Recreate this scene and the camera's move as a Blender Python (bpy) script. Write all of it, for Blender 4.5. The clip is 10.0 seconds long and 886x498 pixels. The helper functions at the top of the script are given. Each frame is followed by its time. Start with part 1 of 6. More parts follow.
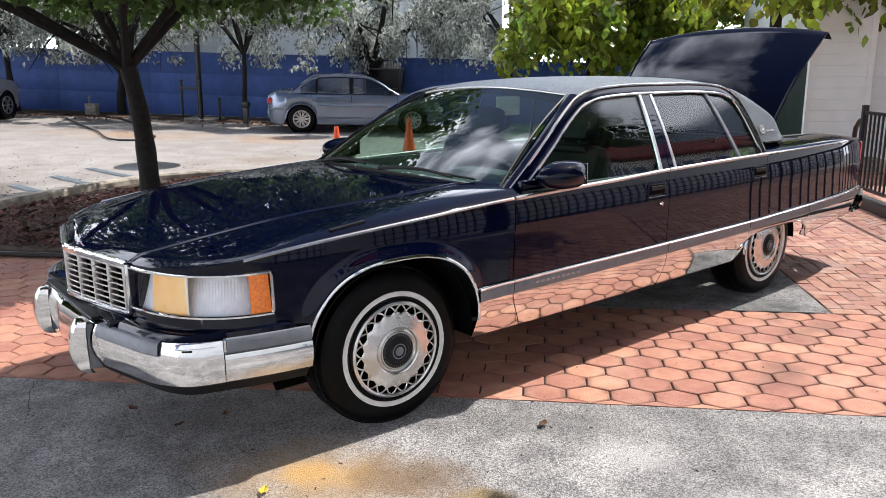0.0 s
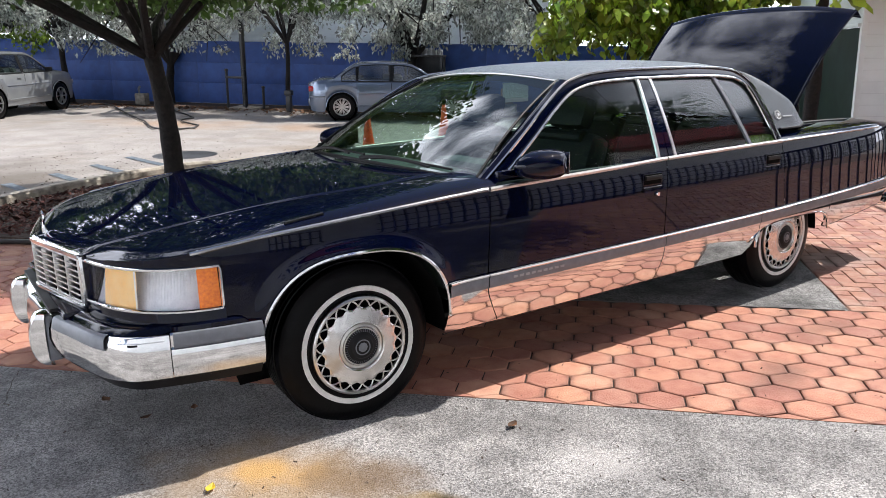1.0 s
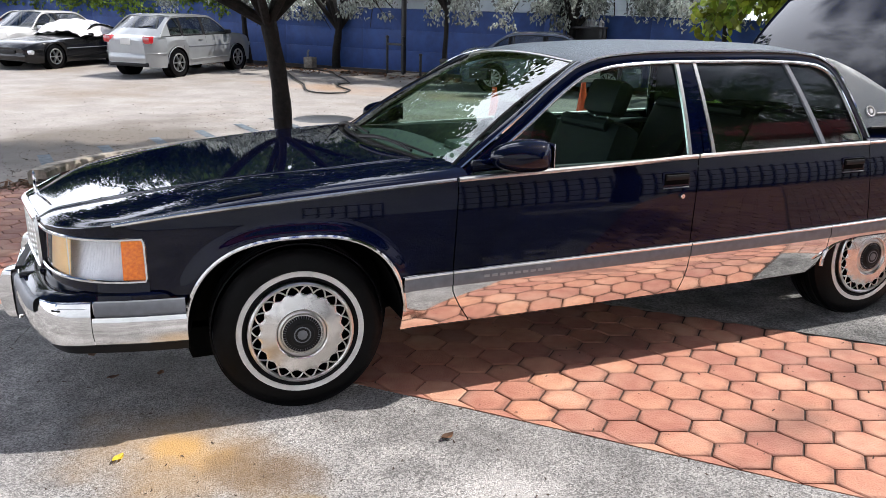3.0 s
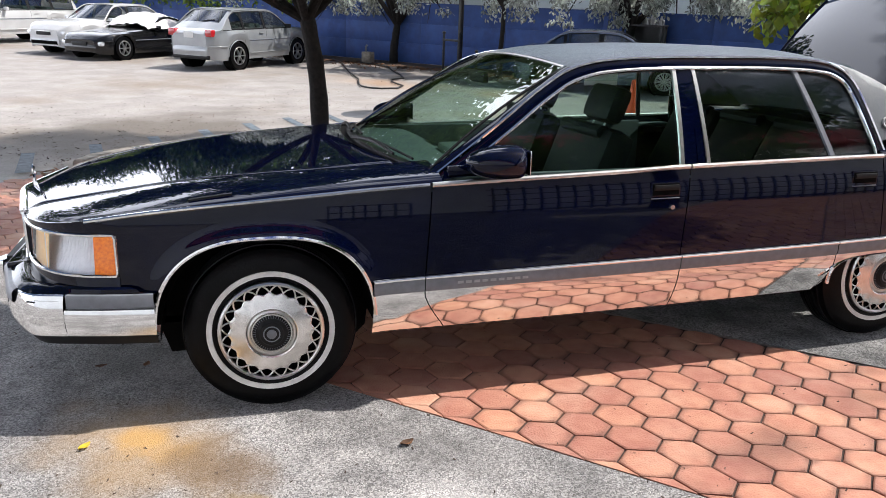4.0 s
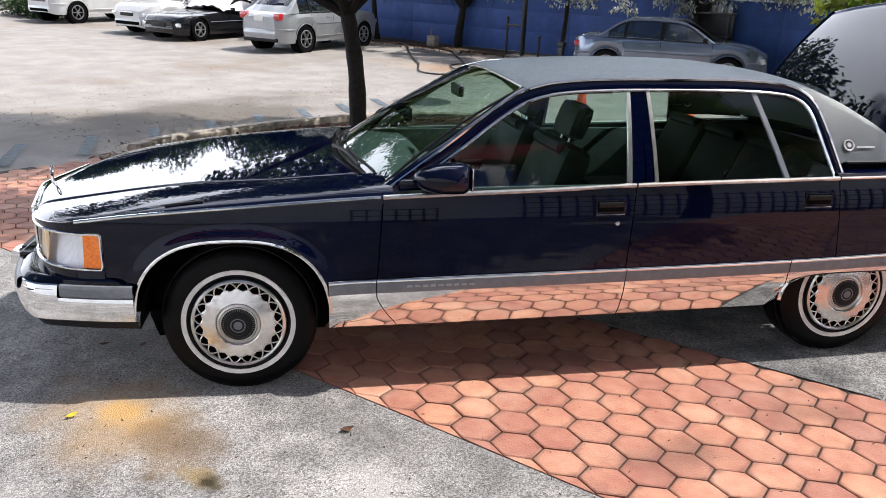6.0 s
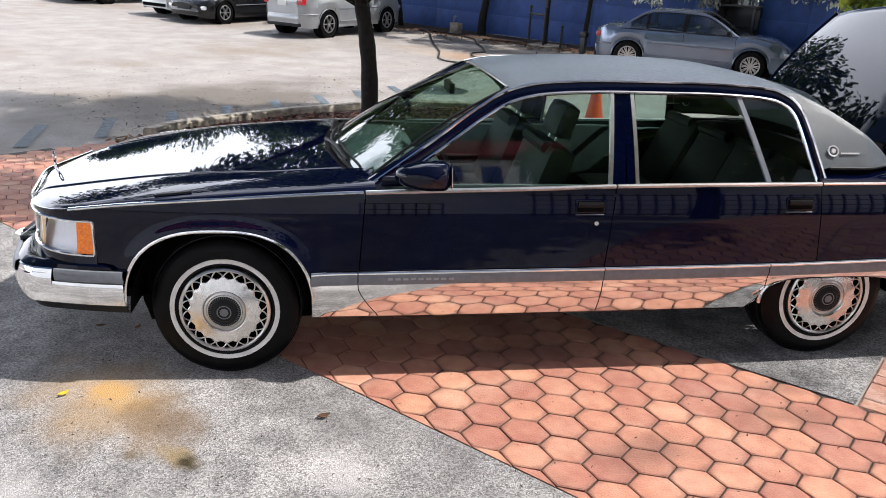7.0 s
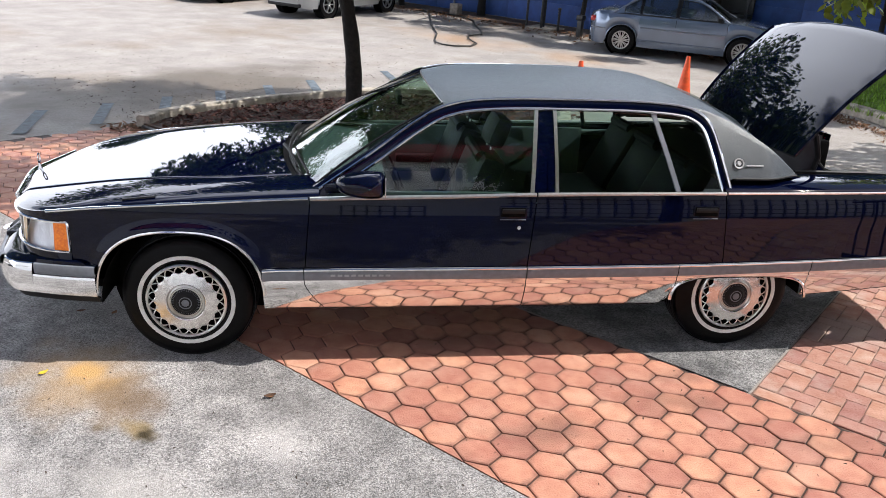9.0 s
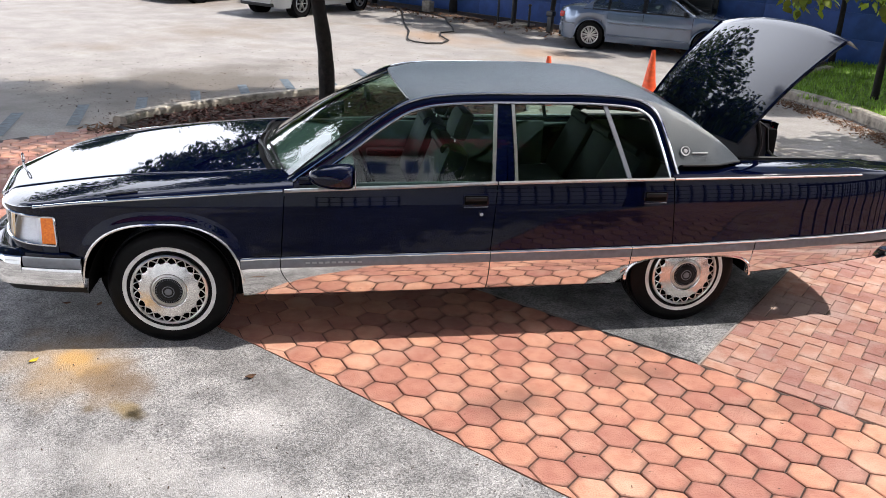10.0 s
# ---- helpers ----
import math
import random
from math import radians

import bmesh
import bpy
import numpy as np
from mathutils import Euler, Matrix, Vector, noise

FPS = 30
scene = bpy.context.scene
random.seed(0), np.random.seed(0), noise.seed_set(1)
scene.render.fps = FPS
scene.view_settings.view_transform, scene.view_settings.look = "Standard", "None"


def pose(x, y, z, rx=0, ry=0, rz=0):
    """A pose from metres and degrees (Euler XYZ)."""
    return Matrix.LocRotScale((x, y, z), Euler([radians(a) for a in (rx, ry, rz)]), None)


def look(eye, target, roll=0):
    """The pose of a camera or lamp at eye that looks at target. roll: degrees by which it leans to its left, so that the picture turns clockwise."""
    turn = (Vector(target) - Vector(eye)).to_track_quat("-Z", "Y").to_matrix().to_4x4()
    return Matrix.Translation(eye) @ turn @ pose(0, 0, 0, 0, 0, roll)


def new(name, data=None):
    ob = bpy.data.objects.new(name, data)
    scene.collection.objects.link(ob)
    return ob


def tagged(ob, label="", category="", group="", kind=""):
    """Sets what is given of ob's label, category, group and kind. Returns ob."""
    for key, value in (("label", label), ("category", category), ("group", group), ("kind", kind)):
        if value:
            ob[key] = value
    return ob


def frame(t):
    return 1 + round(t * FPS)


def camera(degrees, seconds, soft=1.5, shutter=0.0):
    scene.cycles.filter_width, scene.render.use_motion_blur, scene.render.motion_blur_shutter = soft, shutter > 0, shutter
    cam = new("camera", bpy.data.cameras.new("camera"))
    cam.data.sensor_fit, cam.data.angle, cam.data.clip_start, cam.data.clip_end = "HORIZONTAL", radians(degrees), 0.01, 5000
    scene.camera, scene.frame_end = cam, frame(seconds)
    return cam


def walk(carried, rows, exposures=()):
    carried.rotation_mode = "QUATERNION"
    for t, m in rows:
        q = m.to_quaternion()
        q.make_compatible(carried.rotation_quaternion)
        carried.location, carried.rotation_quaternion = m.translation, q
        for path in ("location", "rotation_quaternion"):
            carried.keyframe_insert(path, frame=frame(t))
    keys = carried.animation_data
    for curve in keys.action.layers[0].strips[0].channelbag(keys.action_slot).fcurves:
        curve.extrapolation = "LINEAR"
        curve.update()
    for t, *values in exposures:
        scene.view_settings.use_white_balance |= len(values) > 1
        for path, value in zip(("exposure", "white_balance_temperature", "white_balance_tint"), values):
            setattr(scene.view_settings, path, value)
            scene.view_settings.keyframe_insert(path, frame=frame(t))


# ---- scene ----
cam = camera(60.6, 10.0, 0.8)
PATH = [
    (0, (-1.755, -2.445, 1.472), (-0.535, -0.925, 1.028), -0.6),
    (0.5, (-1.567, -2.524, 1.478), (-0.395, -0.97, 1.019), -1.1),
    (1, (-1.387, -2.571, 1.464), (-0.286, -0.969, 0.989), -1.3),
    (1.5, (-1.159, -2.529, 1.463), (-0.156, -0.87, 0.969), -1.2),
    (2, (-0.91, -2.516, 1.479), (-0.025, -0.798, 0.964), -0.9),
    (2.5, (-0.693, -2.692, 1.481), (0.088, -0.929, 0.949), -0.3),
    (4, (-0.131, -2.861, 1.523), (0.402, -1.016, 0.966), 0.8),
    (4.5, (-0.002, -3.071, 1.55), (0.464, -1.208, 0.989), 1.0),
    (5, (0.102, -3.169, 1.56), (0.52, -1.298, 0.989), 1.1),
    (5.5, (0.225, -3.184, 1.671), (0.603, -1.31, 1.084), 1.2),
    (6, (0.338, -3.216, 1.736), (0.678, -1.343, 1.123), 1.3),
    (7.5, (0.57, -3.4, 1.847), (0.824, -1.53, 1.183), 2.8),
    (8, (0.597, -3.508, 1.898), (0.835, -1.642, 1.217), 3.0),
    (8.5, (0.696, -3.614, 1.997), (0.931, -1.756, 1.297), 3.0),
    (9, (0.837, -3.716, 2.091), (1.091, -1.865, 1.378), 2.8),
    (9.5, (0.874, -3.881, 2.139), (1.157, -2.038, 1.417), 2.5),
    (10, (0.865, -3.996, 2.136), (1.173, -2.155, 1.417), 2.2),
]
walk(cam, [(t, look(eye, target, roll)) for t, eye, target, roll in PATH])

# ---- light ----
SUN = Vector((0.56, -0.06, 0.83)).normalized()
world = bpy.data.worlds.new("sky")
scene.world = world
world.use_nodes = True
wt = world.node_tree
wt.nodes.clear()
sky = wt.nodes.new("ShaderNodeTexSky")
sky.sky_type = "NISHITA"
sky.sun_disc = False
sky.sun_elevation = math.asin(SUN.z)
sky.sun_rotation = math.atan2(SUN.x, SUN.y)
sky.air_density, sky.dust_density, sky.ozone_density = 1.0, 1.5, 1.0
# broken white cloud over the blue
tc = wt.nodes.new("ShaderNodeTexCoord")
mp = wt.nodes.new("ShaderNodeMapping")
mp.inputs["Scale"].default_value = (1.0, 1.0, 2.2)
mp.inputs["Location"].default_value = (3.8, 0.5, 7.8)
cl = wt.nodes.new("ShaderNodeTexNoise")
cl.inputs["Scale"].default_value, cl.inputs["Detail"].default_value = 1.3, 6.0
cl.inputs["Roughness"].default_value = 0.55
cr = wt.nodes.new("ShaderNodeValToRGB")
cr.color_ramp.elements[0].position, cr.color_ramp.elements[1].position = 0.505, 0.59
thin = cr.color_ramp.elements.new(0.54)
thin.color = (0.30, 0.30, 0.30, 1)
low = wt.nodes.new("ShaderNodeVectorMath")
low.operation = "DOT_PRODUCT"
low.inputs[1].default_value = (0.0, 0.10, -0.28)
lift = wt.nodes.new("ShaderNodeMath")
lift.operation = "ADD"
lift.inputs[1].default_value = 0.132
bank = wt.nodes.new("ShaderNodeMath")
bank.operation = "ADD"
cmix = wt.nodes.new("ShaderNodeMix")
cmix.data_type = "RGBA"
cmix.inputs["B"].default_value = (40.0, 42.0, 47.5, 1)
bg = wt.nodes.new("ShaderNodeBackground")
bg.inputs["Strength"].default_value = 0.080
wo = wt.nodes.new("ShaderNodeOutputWorld")
wt.links.new(tc.outputs["Generated"], mp.inputs["Vector"])
wt.links.new(mp.outputs["Vector"], cl.inputs["Vector"])
wt.links.new(tc.outputs["Generated"], low.inputs[0])
wt.links.new(low.outputs["Value"], lift.inputs[0])
wt.links.new(cl.outputs["Fac"], bank.inputs[0])
wt.links.new(lift.outputs["Value"], bank.inputs[1])
wt.links.new(bank.outputs["Value"], cr.inputs["Fac"])
wt.links.new(cr.outputs["Color"], cmix.inputs["Factor"])
wt.links.new(sky.outputs["Color"], cmix.inputs["A"])
wt.links.new(cmix.outputs["Result"], bg.inputs["Color"])
wt.links.new(bg.outputs["Background"], wo.inputs["Surface"])
sun = new("sun", bpy.data.lights.new("sun", "SUN"))
sun.data.energy, sun.data.angle, sun.data.color = 5.0, radians(0.6), (1.0, 0.965, 0.925)
sun.matrix_world = look(SUN * 40, (0, 0, 0))
scene.view_settings.exposure = 0.25

# ---- materials ----
MAT = {}


def mat(name, color, rough=0.5, metal=0.0, var=0.12, scale=6.0, bump=0.0, bscale=60.0, coat=0.0, tint=None, island=0.0, spec=0.5, big=0.0, dirt=None, dscale=1.3, speck=None, hue=0.0, coat_ior=1.5, world=False):
    """A surface: base colour broken at two scales, fine relief, optional random shade for each piece and stains."""
    m = bpy.data.materials.new(name)
    m.use_nodes = True
    nt = m.node_tree
    b = nt.nodes["Principled BSDF"]
    b.inputs["Roughness"].default_value, b.inputs["Metallic"].default_value = rough, metal
    b.inputs["Coat Weight"].default_value, b.inputs["Coat Roughness"].default_value = coat, 0.03
    b.inputs["Specular IOR Level"].default_value = spec
    b.inputs["Coat IOR"].default_value = coat_ior
    co = nt.nodes.new("ShaderNodeTexCoord")
    where = nt.nodes.new("ShaderNodeNewGeometry").outputs["Position"] if world else co.outputs["Object"]
    n1 = nt.nodes.new("ShaderNodeTexNoise")
    n1.inputs["Scale"].default_value, n1.inputs["Detail"].default_value = scale, 6.0
    nt.links.new(where, n1.inputs["Vector"])
    mx = nt.nodes.new("ShaderNodeMix")
    mx.data_type = "RGBA"
    c2 = tint or tuple(min(1.0, c * (1 + 2 * var)) for c in color)
    c1 = tuple(c * (1 - var) for c in color) if not tint else color
    mx.inputs["A"].default_value, mx.inputs["B"].default_value = (*c1, 1), (*c2, 1)
    rp = nt.nodes.new("ShaderNodeValToRGB")
    rp.color_ramp.elements[0].position, rp.color_ramp.elements[1].position = 0.32, 0.68
    nt.links.new(n1.outputs["Fac"], rp.inputs["Fac"])
    nt.links.new(rp.outputs["Color"], mx.inputs["Factor"])
    out = mx.outputs["Result"]
    if dirt:
        n3 = nt.nodes.new("ShaderNodeTexNoise")
        n3.inputs["Scale"].default_value, n3.inputs["Detail"].default_value = dscale, 9.0
        n3.inputs["Roughness"].default_value = 0.62
        nt.links.new(where, n3.inputs["Vector"])
        r3 = nt.nodes.new("ShaderNodeValToRGB")
        r3.color_ramp.elements[0].position, r3.color_ramp.elements[1].position = 0.5, 0.72
        nt.links.new(n3.outputs["Fac"], r3.inputs["Fac"])
        m3 = nt.nodes.new("ShaderNodeMix")
        m3.data_type = "RGBA"
        m3.inputs["B"].default_value = (*dirt, 1)
        nt.links.new(r3.outputs["Color"], m3.inputs["Factor"])
        nt.links.new(out, m3.inputs["A"])
        out = m3.outputs["Result"]
    if speck:
        vo = nt.nodes.new("ShaderNodeTexVoronoi")
        vo.inputs["Scale"].default_value = speck[0]
        nt.links.new(where, vo.inputs["Vector"])
        bw = nt.nodes.new("ShaderNodeRGBToBW")
        nt.links.new(vo.outputs["Color"], bw.inputs["Color"])
        sr = nt.nodes.new("ShaderNodeMapRange")
        sr.inputs["From Min"].default_value, sr.inputs["From Max"].default_value = 0.2, 0.8
        sr.inputs["To Min"].default_value, sr.inputs["To Max"].default_value = speck[1], speck[2]
        nt.links.new(bw.outputs["Val"], sr.inputs["Value"])
        sm = nt.nodes.new("ShaderNodeMix")
        sm.data_type, sm.blend_type = "RGBA", "MULTIPLY"
        sm.inputs["Factor"].default_value = 1.0
        nt.links.new(out, sm.inputs["A"])
        nt.links.new(sr.outputs["Result"], sm.inputs["B"])
        out = sm.outputs["Result"]
    if island:
        hs = nt.nodes.new("ShaderNodeHueSaturation")
        oi = nt.nodes.new("ShaderNodeObjectInfo")
        ge = nt.nodes.new("ShaderNodeNewGeometry")
        ad = nt.nodes.new("ShaderNodeMath")
        ad.operation = "ADD"
        fr = nt.nodes.new("ShaderNodeMath")
        fr.operation = "FRACT"
        nt.links.new(oi.outputs["Random"], ad.inputs[0])
        nt.links.new(ge.outputs["Random Per Island"], ad.inputs[1])
        nt.links.new(ad.outputs[0], fr.inputs[0])
        mr = nt.nodes.new("ShaderNodeMapRange")
        mr.inputs["To Min"].default_value, mr.inputs["To Max"].default_value = 1 - island, 1 + island
        nt.links.new(fr.outputs[0], mr.inputs["Value"])
        nt.links.new(mr.outputs["Result"], hs.inputs["Value"])
        if hue:
            h2 = nt.nodes.new("ShaderNodeMapRange")
            h2.inputs["To Min"].default_value, h2.inputs["To Max"].default_value = 0.5 - hue, 0.5 + hue
            nt.links.new(fr.outputs[0], h2.inputs["Value"])
            nt.links.new(h2.outputs["Result"], hs.inputs["Hue"])
        nt.links.new(out, hs.inputs["Color"])
        out = hs.outputs["Color"]
    nt.links.new(out, b.inputs["Base Color"])
    if bump:
        n2 = nt.nodes.new("ShaderNodeTexNoise")
        n2.inputs["Scale"].default_value, n2.inputs["Detail"].default_value = bscale, 4.0
        nt.links.new(where, n2.inputs["Vector"])
        bp = nt.nodes.new("ShaderNodeBump")
        bp.inputs["Strength"].default_value, bp.inputs["Distance"].default_value = bump, 0.01
        nt.links.new(n2.outputs["Fac"], bp.inputs["Height"])
        nt.links.new(bp.outputs["Normal"], b.inputs["Normal"])
        rr = nt.nodes.new("ShaderNodeMapRange")
        rr.inputs["To Min"].default_value, rr.inputs["To Max"].default_value = max(0, rough - 0.08), min(1, rough + 0.08)
        nt.links.new(n2.outputs["Fac"], rr.inputs["Value"])
        nt.links.new(rr.outputs["Result"], b.inputs["Roughness"])
    MAT[name] = m
    return m


def glass(name, tint, ior=1.5, rough=0.0):
    """Tinted pane: what lies behind shows through the tint, the gloss follows Fresnel."""
    m = bpy.data.materials.new(name)
    m.use_nodes = True
    nt = m.node_tree
    nt.nodes.clear()
    o = nt.nodes.new("ShaderNodeOutputMaterial")
    t = nt.nodes.new("ShaderNodeBsdfTransparent")
    t.inputs["Color"].default_value = (*tint, 1)
    g = nt.nodes.new("ShaderNodeBsdfGlossy")
    g.inputs["Roughness"].default_value = rough
    lw = nt.nodes.new("ShaderNodeLayerWeight")
    lw.inputs["Blend"].default_value = 0.5
    pw = nt.nodes.new("ShaderNodeMath")
    pw.operation = "POWER"
    pw.inputs[1].default_value = 5.0
    f = nt.nodes.new("ShaderNodeMapRange")
    f.inputs["To Min"].default_value, f.inputs["To Max"].default_value = ((ior - 1) / (ior + 1)) ** 2, 1.0
    nt.links.new(lw.outputs["Facing"], pw.inputs[0])
    nt.links.new(pw.outputs["Value"], f.inputs["Value"])
    x = nt.nodes.new("ShaderNodeMixShader")
    nt.links.new(f.outputs["Result"], x.inputs["Fac"])
    nt.links.new(t.outputs["BSDF"], x.inputs[1])
    nt.links.new(g.outputs["BSDF"], x.inputs[2])
    nt.links.new(x.outputs["Shader"], o.inputs["Surface"])
    MAT[name] = m
    return m


mat("car_blue", (0.0007, 0.0016, 0.0110), 0.4, 0.0, 0.1, 3.0, coat=1.0, spec=0.0, coat_ior=1.37)
mat("chrome", (0.78, 0.78, 0.78), 0.06, 1.0, 0.05, 20.0, bump=0.02, bscale=9.0)
mat("chrome_satin", (0.66, 0.65, 0.63), 0.28, 1.0, 0.06, 30.0)
mat("brushed", (0.70, 0.68, 0.66), 0.22, 1.0, 0.08, 40.0)
mat("badge_grey", (0.34, 0.35, 0.36), 0.35, 0.6, 0.1, 30.0)
mat("trim_grey", (0.16, 0.17, 0.19), 0.38, 0.0, 0.08, 30.0)
mat("vinyl", (0.020, 0.028, 0.033), 0.36, 0.0, 0.1, 14.0, bump=0.3, bscale=420.0, spec=1.0)
vinyl_shader = MAT["vinyl"].node_tree.nodes["Principled BSDF"]
vinyl_shader.inputs["Sheen Weight"].default_value, vinyl_shader.inputs["Sheen Roughness"].default_value = 0.50, 0.35
vinyl_shader.inputs["Sheen Tint"].default_value = (0.75, 0.86, 1.0, 1)
mat("rubber", (0.0025, 0.0025, 0.003), 0.38, 0.0, 0.25, 25.0, bump=0.12, bscale=90.0, spec=0.12)
mat("whitewall", (0.72, 0.71, 0.69), 0.55, 0.0, 0.06, 30.0)
mat("black_plastic", (0.007, 0.007, 0.008), 0.5, 0.0, 0.15, 20.0, spec=0.25)
mat("emblem_silver", (0.5, 0.5, 0.5), 0.4, 0.3, 0.1, 30.0)
mat("black_under", (0.004, 0.004, 0.004), 0.95, 0.0, 0.2, 10.0, spec=0.05)
mat("leather", (0.006, 0.008, 0.008), 0.5, 0.0, 0.15, 18.0, bump=0.2, bscale=140.0, spec=0.22)
mat("interior", (0.026, 0.050, 0.047), 0.6, 0.0, 0.12, 12.0, bump=0.2, bscale=200.0)
mat("lamp_reflector", (0.93, 0.93, 0.94), 0.45, 0.15, 0.04, 40.0)
mat("lamp_amber", (1.0, 0.19, 0.004), 0.3, 0.5, 0.2, 90.0, coat=1.0)
mat("lamp_yellow", (1.0, 0.50, 0.10), 0.35, 0.1, 0.1, 9.0, coat=1.0, tint=(1.0, 0.66, 0.26))
mat("lamp_red", (0.42, 0.01, 0.015), 0.15, 0.0, 0.15, 30.0, coat=1.0)
mat("lid_inner", (0.02, 0.022, 0.03), 0.6, 0.0, 0.2, 12.0)
glass("glass_green", (0.70, 0.88, 0.80), 2.45)
glass("glass_dark", (0.60, 0.72, 0.68), 1.7)
glass("lens", (0.97, 0.97, 0.98), 1.4)
glass("glass_plain", (0.50, 0.53, 0.53), 1.9)
mat("asphalt", (0.195, 0.186, 0.180), 0.88, 0.0, 0.3, 6.0, bump=1.0, bscale=150.0, tint=(0.34, 0.323, 0.31), dirt=(0.50, 0.472, 0.452), dscale=1.7, speck=(160.0, 0.50, 1.45))
mat("asphalt_patch", (0.085, 0.084, 0.083), 0.85, 0.0, 0.3, 5.0, bump=1.0, bscale=130.0, tint=(0.24, 0.235, 0.23), dirt=(0.34, 0.33, 0.32), dscale=2.4, speck=(135.0, 0.45, 1.5))
mat("hex_paver", (0.405, 0.16, 0.108), 0.74, 0.0, 0.2, 11.0, bump=0.5, bscale=110.0, island=0.20, hue=0.008, dirt=(0.54, 0.30, 0.212), dscale=2.6, tint=(0.50, 0.235, 0.155), world=True)
mat("hex_paver_far", (0.405, 0.16, 0.108), 0.74, 0.0, 0.2, 11.0, bump=0.5, bscale=110.0, island=0.20, hue=0.008, dirt=(0.54, 0.30, 0.212), dscale=2.6, tint=(0.50, 0.235, 0.155), world=True)
mat("hex_joint", (0.045, 0.028, 0.022), 0.95, 0.0, 0.3, 40.0, bump=0.5, bscale=90.0)
mat("brick_joint", (0.17, 0.11, 0.085), 0.95, 0.0, 0.4, 20.0, bump=0.5, bscale=90.0)
mat("brick_paver", (0.34, 0.150, 0.105), 0.85, 0.0, 0.3, 9.0, bump=0.8, bscale=70.0, island=0.18, hue=0.010, dirt=(0.47, 0.34, 0.285), dscale=4.0, tint=(0.43, 0.23, 0.18), world=True)
mat("brick_paver_far", (0.34, 0.150, 0.105), 0.85, 0.0, 0.3, 9.0, bump=0.8, bscale=70.0, island=0.18, hue=0.010, dirt=(0.47, 0.34, 0.285), dscale=4.0, tint=(0.43, 0.23, 0.18), world=True)
mat("concrete", (0.275, 0.247, 0.228), 0.87, 0.0, 0.12, 1.7, bump=0.5, bscale=70.0, tint=(0.36, 0.33, 0.305), dirt=(0.24, 0.19, 0.145), dscale=0.35, speck=(60.0, 0.85, 1.12))
mat("kerb", (0.33, 0.29, 0.24), 0.88, 0.0, 0.25, 9.0, bump=0.5, bscale=60.0, dirt=(0.10, 0.085, 0.07), dscale=5.0)
mat("mulch", (0.075, 0.026, 0.018), 0.9, 0.0, 0.4, 30.0, bump=0.8, bscale=60.0, island=0.55)
mat("soil", (0.055, 0.036, 0.026), 0.95, 0.0, 0.4, 12.0, bump=0.8, bscale=40.0)
mat("grass", (0.20, 0.33, 0.05), 0.8, 0.0, 0.35, 4.0, island=0.35)
mat("grass_soil", (0.15, 0.23, 0.045), 0.95, 0.0, 0.4, 8.0, bump=0.8, bscale=30.0)
mat("stripe_paint", (0.075, 0.095, 0.115), 0.8, 0.0, 0.35, 12.0, bump=0.3, bscale=80.0)
mat("fence_blue", (0.018, 0.062, 0.24), 0.6, 0.0, 0.16, 2.5, bump=0.2, bscale=25.0, dirt=(0.014, 0.04, 0.15), dscale=1.0)
mat("bark", (0.009, 0.007, 0.006), 0.92, 0.0, 0.4, 18.0, bump=1.0, bscale=35.0)
mat("leaf_silver", (0.36, 0.385, 0.35), 0.55, 0.0, 0.3, 3.0, island=0.7)
mat("leaf_green", (0.055, 0.105, 0.022), 0.5, 0.0, 0.3, 3.0, island=0.5)
mat("leaf_lime", (0.065, 0.125, 0.02), 0.36, 0.0, 0.35, 1.3, island=0.6, hue=0.025, tint=(0.40, 0.47, 0.045))
mat("leaf_dark", (0.03, 0.06, 0.018), 0.6, 0.0, 0.3, 3.0, island=0.5)
mat("siding", (0.83, 0.88, 0.87), 0.5, 0.0, 0.04, 3.0, dirt=(0.76, 0.81, 0.79), dscale=1.5)
mat("shingle", (0.22, 0.21, 0.20), 0.9, 0.0, 0.3, 14.0, bump=0.5, bscale=60.0)
mat("iron_black", (0.010, 0.010, 0.011), 0.42, 0.0, 0.2, 14.0)
mat("cone_orange", (0.80, 0.10, 0.025), 0.5, 0.0, 0.14, 12.0)
mat("paint_silver", (0.31, 0.325, 0.335), 0.3, 0.35, 0.05, 3.0, coat=0.8)
mat("paint_steelblue", (0.175, 0.215, 0.285), 0.26, 0.6, 0.05, 3.0, coat=0.8)
mat("paint_white", (0.60, 0.60, 0.60), 0.3, 0.0, 0.04, 3.0, coat=0.8)
mat("paint_black", (0.008, 0.008, 0.009), 0.25, 0.0, 0.1, 3.0, coat=0.5, spec=0.2)
mat("alloy", (0.55, 0.55, 0.55), 0.3, 0.9, 0.1, 12.0)
mat("cloth_white", (0.76, 0.72, 0.73), 0.9, 0.0, 0.06, 5.0, bump=0.4, bscale=25.0)
mat("wall_white", (0.72, 0.72, 0.70), 0.7, 0.0, 0.06, 2.0, bump=0.1, bscale=40.0)
mat("wall_red", (0.26, 0.025, 0.03), 0.6, 0.0, 0.1, 3.0)
mat("sign_blue", (0.02, 0.05, 0.2), 0.6, 0.0, 0.1, 3.0)
mat("door_dark", (0.010, 0.022, 0.018), 0.6, 0.0, 0.25, 3.0)
mat("dead_leaf", (0.13, 0.06, 0.027), 0.8, 0.0, 0.3, 12.0, island=0.4)
mat("hose_black", (0.012, 0.011, 0.010), 0.5, 0.0, 0.2, 12.0)
mat("bottle_grey", (0.30, 0.31, 0.33), 0.4, 0.0, 0.2, 12.0, island=0.5)
mat("cardboard", (0.36, 0.22, 0.12), 0.85, 0.0, 0.2, 9.0)

